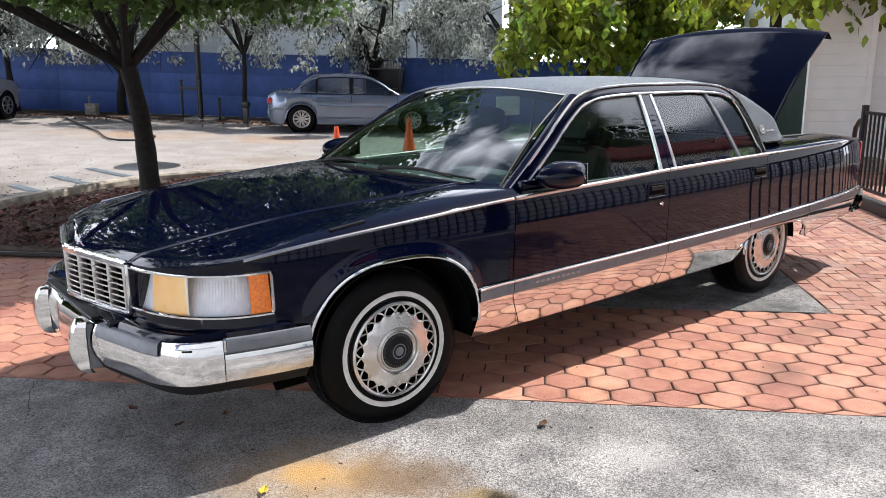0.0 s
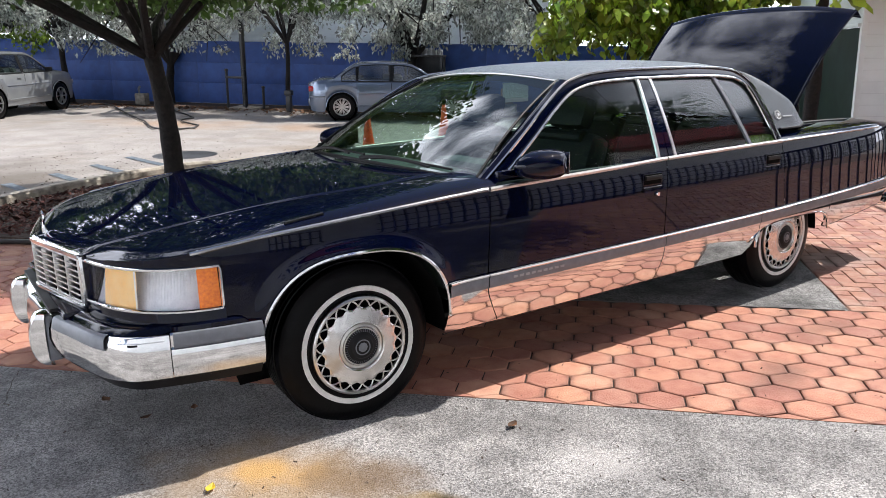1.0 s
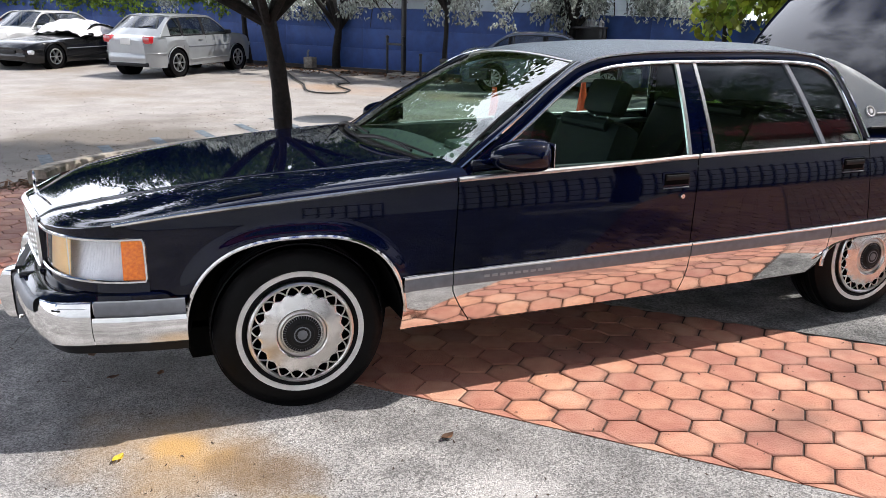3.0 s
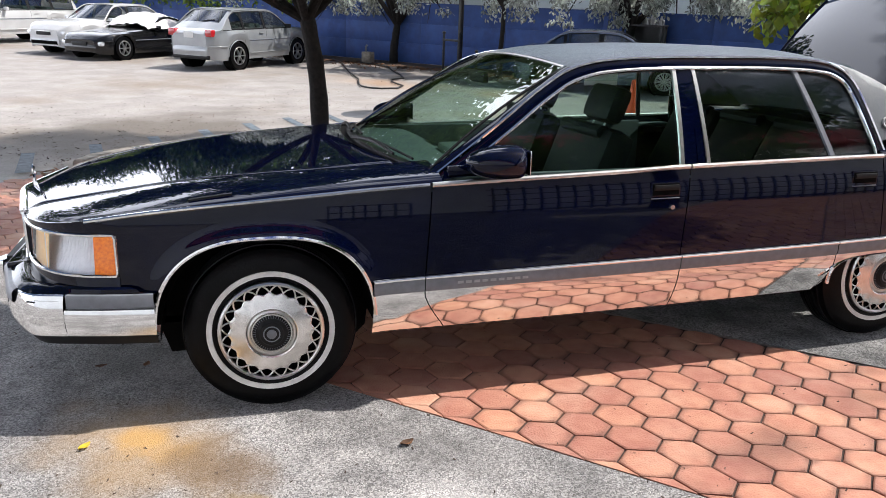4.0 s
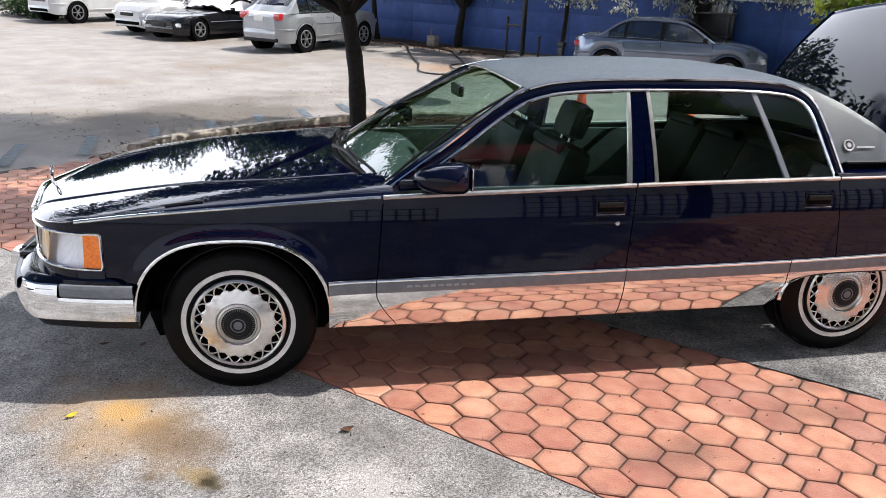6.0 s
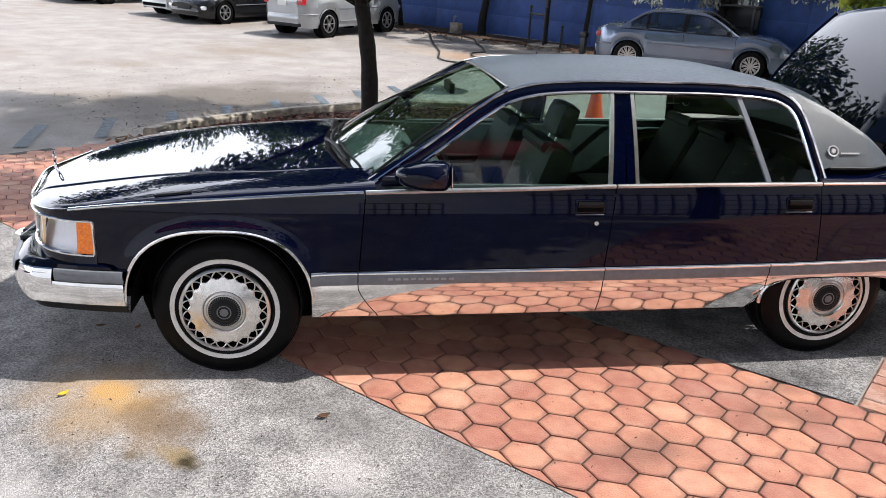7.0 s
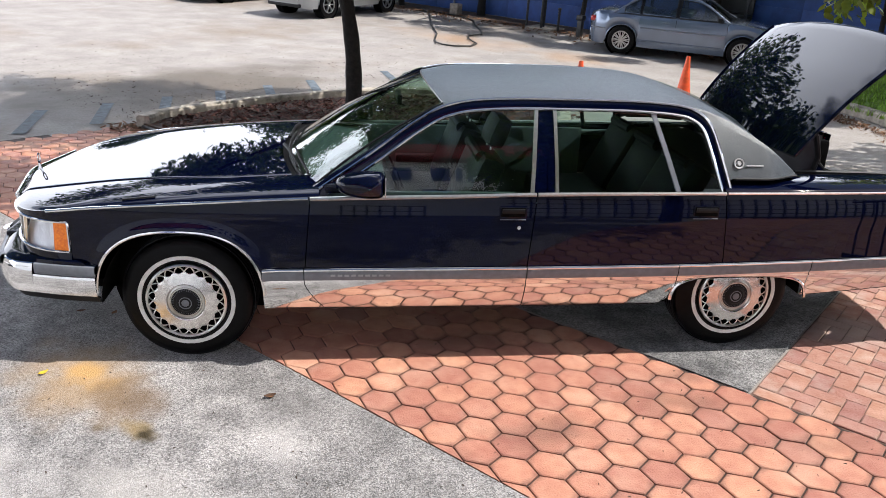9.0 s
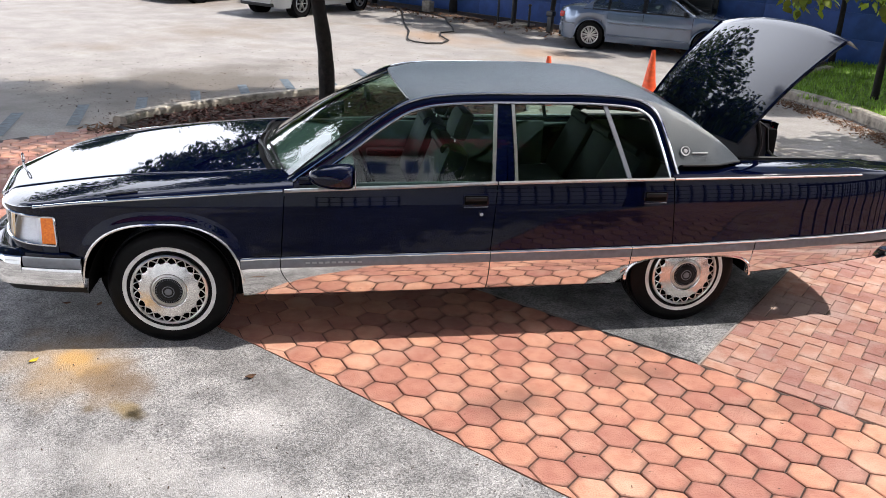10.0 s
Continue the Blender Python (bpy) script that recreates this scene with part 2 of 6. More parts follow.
mat("leaf_yellow", (0.62, 0.44, 0.03), 0.6, 0.0, 0.15, 20.0)


def sunlit_leaf(name, share):
    """Lets light through a leaf's thickness."""
    nt = MAT[name].node_tree
    b = nt.nodes["Principled BSDF"]
    tr = nt.nodes.new("ShaderNodeBsdfTranslucent")
    mx = nt.nodes.new("ShaderNodeMixShader")
    mx.inputs["Fac"].default_value = share
    nt.links.new(b.inputs["Base Color"].links[0].from_socket, tr.inputs["Color"])
    nt.links.new(b.outputs["BSDF"], mx.inputs[1])
    nt.links.new(tr.outputs["BSDF"], mx.inputs[2])
    nt.links.new(mx.outputs["Shader"], nt.nodes["Material Output"].inputs["Surface"])


mat("leaf_vine", (0.16, 0.24, 0.035), 0.5, 0.0, 0.3, 3.0, island=0.5)
for nm in ("leaf_vine", "leaf_silver", "leaf_green", "leaf_lime", "leaf_dark", "grass"):
    sunlit_leaf(nm, 0.4)


def stain_or_shade(name, u, v, ru, rv, color, strength, scale, world=False):
    """Ragged stains, or shade put into the colour, of their own shape at a place of the surface."""
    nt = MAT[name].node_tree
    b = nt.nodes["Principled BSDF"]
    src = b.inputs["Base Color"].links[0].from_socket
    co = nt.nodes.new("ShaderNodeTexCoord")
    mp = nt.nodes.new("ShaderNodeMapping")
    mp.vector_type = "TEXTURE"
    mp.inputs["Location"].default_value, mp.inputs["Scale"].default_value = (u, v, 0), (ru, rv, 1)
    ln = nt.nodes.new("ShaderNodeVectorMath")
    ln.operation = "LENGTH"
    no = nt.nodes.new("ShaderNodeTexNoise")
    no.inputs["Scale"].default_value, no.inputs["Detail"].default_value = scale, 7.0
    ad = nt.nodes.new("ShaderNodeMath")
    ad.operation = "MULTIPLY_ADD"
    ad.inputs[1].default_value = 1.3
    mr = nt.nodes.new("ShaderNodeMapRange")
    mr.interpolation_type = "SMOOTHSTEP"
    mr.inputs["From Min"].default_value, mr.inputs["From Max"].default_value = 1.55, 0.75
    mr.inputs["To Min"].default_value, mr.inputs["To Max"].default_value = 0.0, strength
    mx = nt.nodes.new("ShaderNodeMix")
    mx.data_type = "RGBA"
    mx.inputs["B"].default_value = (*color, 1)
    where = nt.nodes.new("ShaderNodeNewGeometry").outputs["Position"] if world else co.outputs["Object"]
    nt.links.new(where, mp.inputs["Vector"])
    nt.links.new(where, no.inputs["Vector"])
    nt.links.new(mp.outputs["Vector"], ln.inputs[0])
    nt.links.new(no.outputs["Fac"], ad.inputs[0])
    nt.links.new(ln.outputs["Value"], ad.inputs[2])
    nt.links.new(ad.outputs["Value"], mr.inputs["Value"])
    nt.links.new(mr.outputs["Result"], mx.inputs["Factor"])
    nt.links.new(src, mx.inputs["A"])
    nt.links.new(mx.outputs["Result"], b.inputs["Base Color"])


def joint_grime(name, inner, outer, color, strength):
    """Dark grime that creeps from the joints on to each paver's rim."""
    nt = MAT[name].node_tree
    b = nt.nodes["Principled BSDF"]
    src = b.inputs["Base Color"].links[0].from_socket
    co = nt.nodes.new("ShaderNodeTexCoord")
    ge = nt.nodes.new("ShaderNodeNewGeometry")
    ln = nt.nodes.new("ShaderNodeVectorMath")
    ln.operation = "LENGTH"
    no = nt.nodes.new("ShaderNodeTexNoise")
    no.inputs["Scale"].default_value, no.inputs["Detail"].default_value = 16.0, 6.0
    ad = nt.nodes.new("ShaderNodeMath")
    ad.operation = "MULTIPLY_ADD"
    ad.inputs[1].default_value = 0.05
    mr = nt.nodes.new("ShaderNodeMapRange")
    mr.interpolation_type = "SMOOTHSTEP"
    mr.inputs["From Min"].default_value, mr.inputs["From Max"].default_value = inner + 0.025, outer + 0.025
    mr.inputs["To Min"].default_value, mr.inputs["To Max"].default_value = 0.0, strength
    mx = nt.nodes.new("ShaderNodeMix")
    mx.data_type = "RGBA"
    mx.inputs["B"].default_value = (*color, 1)
    nt.links.new(co.outputs["Object"], ln.inputs[0])
    nt.links.new(ge.outputs["Position"], no.inputs["Vector"])
    nt.links.new(no.outputs["Fac"], ad.inputs[0])
    nt.links.new(ln.outputs["Value"], ad.inputs[2])
    nt.links.new(ad.outputs["Value"], mr.inputs["Value"])
    nt.links.new(mr.outputs["Result"], mx.inputs["Factor"])
    nt.links.new(src, mx.inputs["A"])
    nt.links.new(mx.outputs["Result"], b.inputs["Base Color"])


# street surface: rust bloom, oil drips, pale scuffs
stain_or_shade("asphalt", -0.24, -0.45, 0.72, 0.46, (0.46, 0.30, 0.15), 0.62, 3.2)
stain_or_shade("asphalt", -0.30, -0.42, 0.30, 0.16, (0.62, 0.36, 0.12), 0.8, 6.0)
for x, y, rx, ry, k in ((1.35, -0.55, 0.6, 0.3, 0.5), (0.2, -1.15, 0.7, 0.4, 0.45), (1.9, -1.3, 0.8, 0.4, 0.5), (-1.0, -1.0, 0.7, 0.35, 0.4)):
    stain_or_shade("asphalt", x, y, rx, ry, (0.57, 0.54, 0.52), k, 5.0)
for x, y, rx, ry, k in ((0.75, 0.12, 0.5, 0.16, 0.5), (0.9, -1.0, 0.4, 0.25, 0.4), (2.2, -0.3, 0.6, 0.2, 0.35), (-0.9, 0.1, 0.9, 0.3, 0.5)):
    stain_or_shade("asphalt", x, y, rx, ry, (0.13, 0.123, 0.118), k * 0.8, 5.0)
stain_or_shade("asphalt", 0.12, -0.40, 0.36, 0.22, (0.15, 0.085, 0.035), 0.7, 5.0)
stain_or_shade("asphalt", 0.36, -0.50, 0.15, 0.10, (0.30, 0.20, 0.07), 0.7, 9.0)
stain_or_shade("asphalt", 0.43, -0.50, 0.10, 0.075, (0.045, 0.030, 0.008), 1.0, 14.0)
stain_or_shade("asphalt", 0.22, -0.62, 0.05, 0.05, (0.14, 0.09, 0.04), 0.6, 18.0)
stain_or_shade("asphalt", 0.95, -0.15, 0.25, 0.2, (0.52, 0.49, 0.47), 0.6, 6.0)
stain_or_shade("asphalt", 0.75, -0.75, 0.5, 0.3, (0.5, 0.47, 0.44), 0.55, 4.0)
for x, y, rx, ry, k in ((1.8, -0.74, 0.40, 0.22, 0.7), (2.5, -0.5, 0.45, 0.18, 0.6), (2.7, -0.26, 0.3, 0.14, 0.5), (1.5, 0.2, 0.5, 0.2, 0.55), (1.25, -0.95, 0.3, 0.16, 0.5), (3.2, -0.9, 0.5, 0.15, 0.4), (0.55, -0.05, 0.3, 0.15, 0.5)):
    stain_or_shade("hex_paver", x, y, rx, ry, (0.19, 0.085, 0.06), k, 4.5, True)
joint_grime("hex_paver", 0.070, 0.112, (0.17, 0.075, 0.052), 0.75)
joint_grime("brick_paver", 0.07, 0.115, (0.30, 0.20, 0.16), 0.5)
for x, y, rx, ry, k in ((4.0, 0.3, 0.6, 0.4, 0.6), (4.9, -0.4, 0.8, 0.4, 0.6), (5.6, 0.6, 0.9, 0.5, 0.5)):
    stain_or_shade("brick_paver", x, y, rx, ry, (0.44, 0.35, 0.31), k, 2.5, True)
stain_or_shade("concrete", -9.0, 13.5, 3.0, 1.3, (0.40, 0.20, 0.07), 0.45, 0.8)
stain_or_shade("concrete", -5.6, 13.8, 2.0, 1.2, (0.42, 0.22, 0.08), 0.35, 0.8)
# brown leaf-litter dirt, its colour also deepened for the tree's shade on the lot
stain_or_shade("concrete", -7.6, 5.2, 3.2, 5.0, (0.105, 0.085, 0.066), 0.85, 0.9)
stain_or_shade("concrete", -11.0, 16.6, 6.0, 1.1, (0.12, 0.09, 0.065), 0.7, 0.8)


# ---- mesh helpers ----
def part(name, bm, material, parent=None, label="", smooth=True, angle=35):
    """Links a bmesh as one mesh object, under a thing or a part."""
    bmesh.ops.recalc_face_normals(bm, faces=bm.faces)
    for e in bm.edges:
        if len(e.link_faces) == 2 and e.calc_face_angle(0) > radians(angle):
            e.smooth = False
    for f in bm.faces:
        f.smooth = smooth
    me = bpy.data.meshes.new(name)
    bm.to_mesh(me)
    bm.free()
    for one in material if isinstance(material, tuple) else (material,):
        me.materials.append(MAT[one])
    ob = new(name, me)
    if parent:
        ob.parent = parent
    if label:
        ob["label"] = label
    return ob


def smoothcurve(pts):
    """A smooth function through (x, y) pairs (cubic, no overshoot)."""
    xs, ys = [p[0] for p in pts], [p[1] for p in pts]
    h = [xs[i + 1] - xs[i] for i in range(len(xs) - 1)]
    d = [(ys[i + 1] - ys[i]) / h[i] for i in range(len(h))]
    m = [d[0]] + [0 if d[i - 1] * d[i] <= 0 else 2 * d[i - 1] * d[i] / (d[i - 1] + d[i]) for i in range(1, len(d))] + [d[-1]]

    def f(x):
        if x <= xs[0]:
            return ys[0] + m[0] * (x - xs[0])
        if x >= xs[-1]:
            return ys[-1] + m[-1] * (x - xs[-1])
        i = next(k for k in range(len(h)) if x <= xs[k + 1])
        t = (x - xs[i]) / h[i]
        return (1 + 2 * t) * (1 - t) ** 2 * ys[i] + t * (1 - t) ** 2 * h[i] * m[i] + t * t * (3 - 2 * t) * ys[i + 1] + t * t * (t - 1) * h[i] * m[i + 1]

    return f


def span(a, b, n):
    return [a + (b - a) * i / (n - 1) for i in range(n)]


def grid(rows, thick=0.0, bm=None, closed=False):
    """A sheet through rows of points; thick sets it back along its normals to a shell."""
    bm = bm or bmesh.new()
    vs = [[bm.verts.new(p) for p in r] for r in rows]
    fs = []
    for a, b in zip(vs, vs[1:]):
        k = len(a)
        for i in range(k if closed else k - 1):
            q = [a[i], a[(i + 1) % k], b[(i + 1) % k], b[i]]
            try:
                fs.append(bm.faces.new(q))
            except ValueError:
                pass
    if thick:
        bm.normal_update()
        bmesh.ops.solidify(bm, geom=fs, thickness=thick)
    return bm


def tube(path, r, n=8, bm=None, flat=None, cap=True):
    """A bar of round section (or flat=(wide, high)) along a path; r may be a function of 0..1."""
    bm = bm or bmesh.new()
    pts = [Vector(p) for p in path]
    rings = []
    a = None
    for i, p in enumerate(pts):
        t = (pts[min(i + 1, len(pts) - 1)] - pts[max(i - 1, 0)]).normalized()
        if a is None:
            a = t.cross(Vector((0, 0, 1)))
            a = a if a.length > 0.15 else t.cross(Vector((0, 1, 0)))
        elif flat and abs(t.z) < 0.97:
            c = t.cross(Vector((0, 0, 1)))
            a = c if c.dot(a) > 0 else -c
        a = (a - t * a.dot(t)).normalized()
        b = a.cross(t).normalized()
        rr = r(i / (len(pts) - 1)) if callable(r) else r
        ring = []
        for k in range(n):
            th = 2 * math.pi * (k + 0.5) / n
            ca, sa = math.cos(th), math.sin(th)
            if flat:
                ca, sa = math.copysign(abs(ca) ** 0.4, ca) * flat[0], math.copysign(abs(sa) ** 0.4, sa) * flat[1]
            ring.append(bm.verts.new(p + rr * (ca * a + sa * b)))
        rings.append(ring)
    for a, b in zip(rings, rings[1:]):
        for k in range(n):
            bm.faces.new([a[k], a[(k + 1) % n], b[(k + 1) % n], b[k]])
    if cap:
        bm.faces.new(rings[0][::-1])
        bm.faces.new(rings[-1])
    return bm


def box(cx, cy, cz, sx, sy, sz, bevel=0.0, bm=None, m=None):
    bm = bm or bmesh.new()
    r = bmesh.ops.create_cube(bm, size=1.0, matrix=(m or Matrix()) @ Matrix.Translation((cx, cy, cz)) @ Matrix.Diagonal((sx, sy, sz, 1)))
    if bevel:
        es = list({e for v in r["verts"] for e in v.link_edges})
        bmesh.ops.bevel(bm, geom=es, offset=bevel, segments=2, affect="EDGES", profile=0.6)
    return bm


def lathe(profile, n=48, bm=None, axis="y", at=(0, 0, 0), close=False):
    """Turns (radius, depth) pairs round the y axis (depth along -y is outward) or the z axis."""
    bm = bm or bmesh.new()
    rows = []
    for r, d in profile:
        row = []
        for k in range(n):
            th = 2 * math.pi * k / n
            c, s = r * math.cos(th), r * math.sin(th)
            row.append((at[0] + c, at[1] + d, at[2] + s) if axis == "y" else (at[0] + c, at[1] + s, at[2] + d))
        rows.append(row)
    return grid(rows, bm=bm, closed=True)


def merged(bm, dist=0.0005):
    bmesh.ops.remove_doubles(bm, verts=bm.verts, dist=dist)
    return bm


def thing(name, label, category, m=None, group="", kind=""):
    ob = new(name)
    ob.empty_display_size = 0.2
    if m:
        ob.matrix_world = m
    return tagged(ob, label, category, group, kind)


# the lot's own axes: u to the right along the kerb lines, v away from the street
LOT = Matrix.Rotation(math.atan2(-0.725, 0.69), 4, "Z")


def rise(u, v):
    """Height of the car park's surface: level by the road, then sloping up."""
    p = LOT @ Vector((u, v, 0))
    z, w = 0.15 + 0.047 * (p.y - 14.2) - 0.006 * (p.x - 7.2), 0.12
    z = z if z > w else (0.0 if z < -w else (z + w) ** 2 / (4 * w))
    return min(z, 1.3)


def lot(u, v, z=0.0, turn=0.0):
    """A pose on the car park's surface, upright to it."""
    du, dv = (rise(u + 0.5, v) - rise(u - 0.5, v)), (rise(u, v + 0.5) - rise(u, v - 0.5))
    return LOT @ pose(u, v, rise(u, v) + z, math.degrees(math.atan(dv)), -math.degrees(math.atan(du)), 0) @ pose(0, 0, 0, 0, 0, turn)

# ---- ground ----
def flat(name, outline, z, material, label, category, kind="structure", thick=0.0):
    """A level sheet with the outline given in lot axes."""
    bm = bmesh.new()
    f = bm.faces.new([bm.verts.new((u, v, z)) for u, v in outline])
    if thick:
        r = bmesh.ops.extrude_face_region(bm, geom=[f])
        bmesh.ops.translate(bm, verts=[g for g in r["geom"] if isinstance(g, bmesh.types.BMVert)], vec=(0, 0, -thick))
    bmesh.ops.triangulate(bm, faces=[f for f in bm.faces if len(f.verts) > 4])
    ob = part(name, bm, material, None, smooth=False)
    ob.matrix_world = LOT
    return tagged(ob, label, category, "", kind)


us = [-400, -90, *range(-56, -20, 2), *range(-20, 12), *range(12, 40, 2), 90, 400]
vs = [-400, -60, -10, 0, *range(2, 44, 1), 60, 120, 400]
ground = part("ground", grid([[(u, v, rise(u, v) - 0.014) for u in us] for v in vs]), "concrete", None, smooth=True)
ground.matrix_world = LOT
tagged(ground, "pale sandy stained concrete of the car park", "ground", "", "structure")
flat("road", [(-60, -40), (60, -40), (60, 0.335), (-60, 0.335)], 0.0, "asphalt", "worn grey asphalt with pale and rusty stains", "road")
flat("road_patch", [(0.1, 1.868), (2.362, 1.868), (2.362, 5.5), (0.1, 5.5)], -0.001, "asphalt_patch", "dark asphalt patch beside the pavers", "road")
hexbed = flat("pavement", [(-5.7, 0.34), (20, 0.34), (20, 1.862), (-5.7, 1.862)], -0.009, "hex_joint", "terracotta hexagonal paving beside the road", "pavement")
hexbed2 = flat("pavement", [(-5.62, 1.864), (0.098, 1.864), (0.098, 2.84), (-5.45, 2.84)], -0.0092, "hex_joint", "terracotta hexagonal paving beside the mulch bed", "pavement")
brickbed = flat("driveway", [(2.37, 1.866), (20, 1.866), (20, 9.2), (2.37, 9.2)], -0.010, "brick_joint", "red herringbone brick driveway", "driveway")

# planting island with kerb
isl = [(-5.35, 2.86), (-5.55, 3.2), (-5.62, 3.8), (-5.6, 5.0), (-5.35, 6.4), (-5.0, 7.3), (-4.4, 7.8), (-3.4, 8.0), (-2.4, 7.8), (-2.0, 7.2), (-2.0, 2.86)]
flat("planting_bed", isl, 0.055, "soil", "dark soil under reddish bark mulch", "planting bed", thick=0.07)
loop = [Vector((u, v, 0.05)) for u, v in isl]
fine = []
for a, b in zip(loop, loop[1:]):
    fine += [a + (b - a) * t for t in (0, 0.25, 0.5, 0.75)]
kb = tube(fine + [loop[-1]], 1.0, 8, flat=(0.095, 0.10))
kerb = part("kerb", kb, "kerb")
kerb.matrix_world = LOT
tagged(kerb, "weathered concrete kerb round the planting bed", "kerb", "", "structure")
# grass island on the far right
gisl = [(-0.3, 12.75), (0.35, 12.3), (0.79, 11.95), (1.4, 11.3), (1.98, 10.55), (2.5, 9.8), (3.6, 9.4), (5.6, 9.3), (5.6, 21.5), (1.0, 21.5), (-0.2, 17), (-0.6, 13.6)]
flat("lawn", gisl, 0.10, "grass_soil", "bright green mown grass behind a kerb", "lawn", thick=0.25)
loop = [Vector((u, v, 0.07)) for u, v in gisl]
fine = []
for a, b in zip(loop[-2:] + loop[:8], loop[-1:] + loop[:9]):
    fine += [a + (b - a) * t for t in (0, 0.33, 0.66)]
kerb2 = part("kerb", tube(fine, 1.0, 8, flat=(0.10, 0.10)), "kerb")
kerb2.matrix_world = LOT
tagged(kerb2, "weathered concrete kerb along the grass", "kerb", "", "structure")

# ---- the blue limousine ----
# its own axes: x rearward from the front axle, y to its far side from the middle, z up
car = thing("sedan_car", "long navy blue sedan, chrome trim, grey vinyl roof, boot lid open", "car", pose(0, 0.985, 0))
W = smoothcurve([(-0.80, 0.868), (-0.70, 0.898), (-0.57, 0.918), (-0.3, 0.95), (0.0, 0.968), (0.4, 0.98), (1.0, 0.986), (2.5, 0.986), (3.3, 0.975), (4.0, 0.945), (4.3, 0.91), (4.46, 0.875)])
ZB = smoothcurve([(-0.85, 0.80), (-0.6, 0.833), (-0.36, 0.86), (0.06, 0.89), (0.63, 0.922), (1.52, 0.945), (1.83, 0.955), (2.9, 0.968), (4.1, 0.972), (4.5, 0.96)])
TT = smoothcurve([(-0.8, 0.545), (0.41, 0.541), (0.62, 0.544), (1.82, 0.552), (2.67, 0.562), (3.46, 0.58), (4.3, 0.60), (4.6, 0.603)])
RB = smoothcurve([(0.3, 0.30), (0.74, 0.295), (1.84, 0.295), (2.66, 0.305), (3.5, 0.35), (4.17, 0.40), (4.5, 0.42)])
E_PTS = [(0.66, 0.925), (0.85, 1.05), (1.0, 1.15), (1.2, 1.285), (1.35, 1.362), (1.5, 1.395), (1.7, 1.408), (1.9, 1.412), (2.3, 1.412), (2.55, 1.404), (2.70, 1.388), (2.79, 1.35), (2.838, 1.295), (2.868, 1.21), (2.90, 1.1), (2.93, 1.0), (2.94, 0.968)]
EZ = smoothcurve(E_PTS)


def clamp(a):
    return max(0.0, min(1.0, a))


def ease(a):
    a = clamp(a)
    return a * a * (3 - 2 * a)


def front_arch(x):
    q = abs(x + 0.012) / 0.428
    return 0.33 + 0.42 * (1 - q ** 2.6) ** (1 / 2.6) if q < 1 else -1.0


def rear_arch(x):
    q = abs(x - 3.065) / 0.412
    return 0.30 + 0.188 * (1 - q ** 4) ** 0.25 if q < 1 else -1.0


def tumble(z):
    """How far the side leans in above the rub strip."""
    return 0.035 * max(0.0, z - 0.5) + 0.55 * max(0.0, z - 0.77) ** 2


def side(x, z):
    """Half width of the body's side at x, z."""
    w = W(x) - tumble(z)
    if x < 0.7:
        rho = ((abs(x + 0.012) / 0.428) ** 2.6 + (max(z - 0.33, 0) / 0.42) ** 2.6) ** (1 / 2.6)
        w += 0.024 * clamp((z - 0.42) / 0.22) * (1 - ease((rho - 0.99) / 0.16))
    return w


def gy(x, z):
    """Half width of the cabin's side."""
    d = z - 0.95
    return 0.915 - 0.38 * d - 0.25 * d * abs(d) - 0.045 * clamp((1.45 - x) / 0.75)


def seam_f(z):
    return 0.62 + 0.035 * clamp((z - 0.5) / 0.42) + 0.1 * clamp((0.47 - z) / 0.17) ** 1.3


def seam_b(z):
    return 1.81 + 0.03 * clamp((z - 0.55) / 0.4)


def seam_r(z):
    return 2.93 - 0.03 * clamp((z - 0.6) / 0.35)


def side_panel(s, xl, xr, lo, hi, cols, nz, thick=0.018, extra=()):
    ss = sorted(set(span(0, 1, cols)) | set(extra))
    rows = []
    for q in ss:
        x0 = xl(0.75) + (xr(0.75) - xl(0.75)) * q
        row = []
        for t in span(0, 1, nz):
            z = lo(x0) + (hi(x0) - lo(x0)) * t
            x = xl(z) + (xr(z) - xl(z)) * q
            row.append((x, s * side(x, z), z))
        rows.append(row)
    return grid(rows, 0.0)


def line_on_side(s, xs, zf, out):
    return [(x, s * (side(x, zf(x)) + out), zf(x)) for x in xs]


def nose(q, out=0.0, z=0.5):
    """Plan of the nose, from beside the grille round to the wheel side."""
    a, b, c, d = (-0.930, 0.49), (-0.905, 0.67), (-0.80, 0.897), (-0.545, 0.921)
    p = [(1 - q) ** 3 * a[i] + 3 * (1 - q) ** 2 * q * b[i] + 3 * (1 - q) * q * q * c[i] + q ** 3 * d[i] for i in (0, 1)]
    t = [3 * (1 - q) ** 2 * (b[i] - a[i]) + 6 * (1 - q) * q * (c[i] - b[i]) + 3 * q * q * (d[i] - c[i]) for i in (0, 1)]
    k = math.hypot(*t)
    return p[0] - t[1] / k * out, p[1] + t[0] / k * out - tumble(z) * q * q


def nose_band(s, z0, z1, q0, q1, out0, out1, n=22, nz=4):
    rows = []
    for q in span(q0, q1, n):
        row = []
        for t in span(0, 1, nz):
            z = z0 + (z1 - z0) * t
            x, y = nose(q, out0 + (out1 - out0) * t, z)
            row.append((x, s * y, z))
        rows.append(row)
    return grid(rows)


def peak(y):
    """Plan of the peaked grille: its middle stands forward."""
    return -1.030 + 0.100 * (y * y / (abs(y) + 0.03)) / 0.4617


def brow(x):
    """Height of the nose's upper edge."""
    return max(min(ZB(x), 0.9), 0.789) if x > -0.895 else 0.789


NOSE = [nose(k / 200, 0.0, brow(nose(k / 200)[0])) for k in range(201)]


def nose_y(x):
    return next((p[1] for p in NOSE if p[0] >= x), NOSE[-1][1])


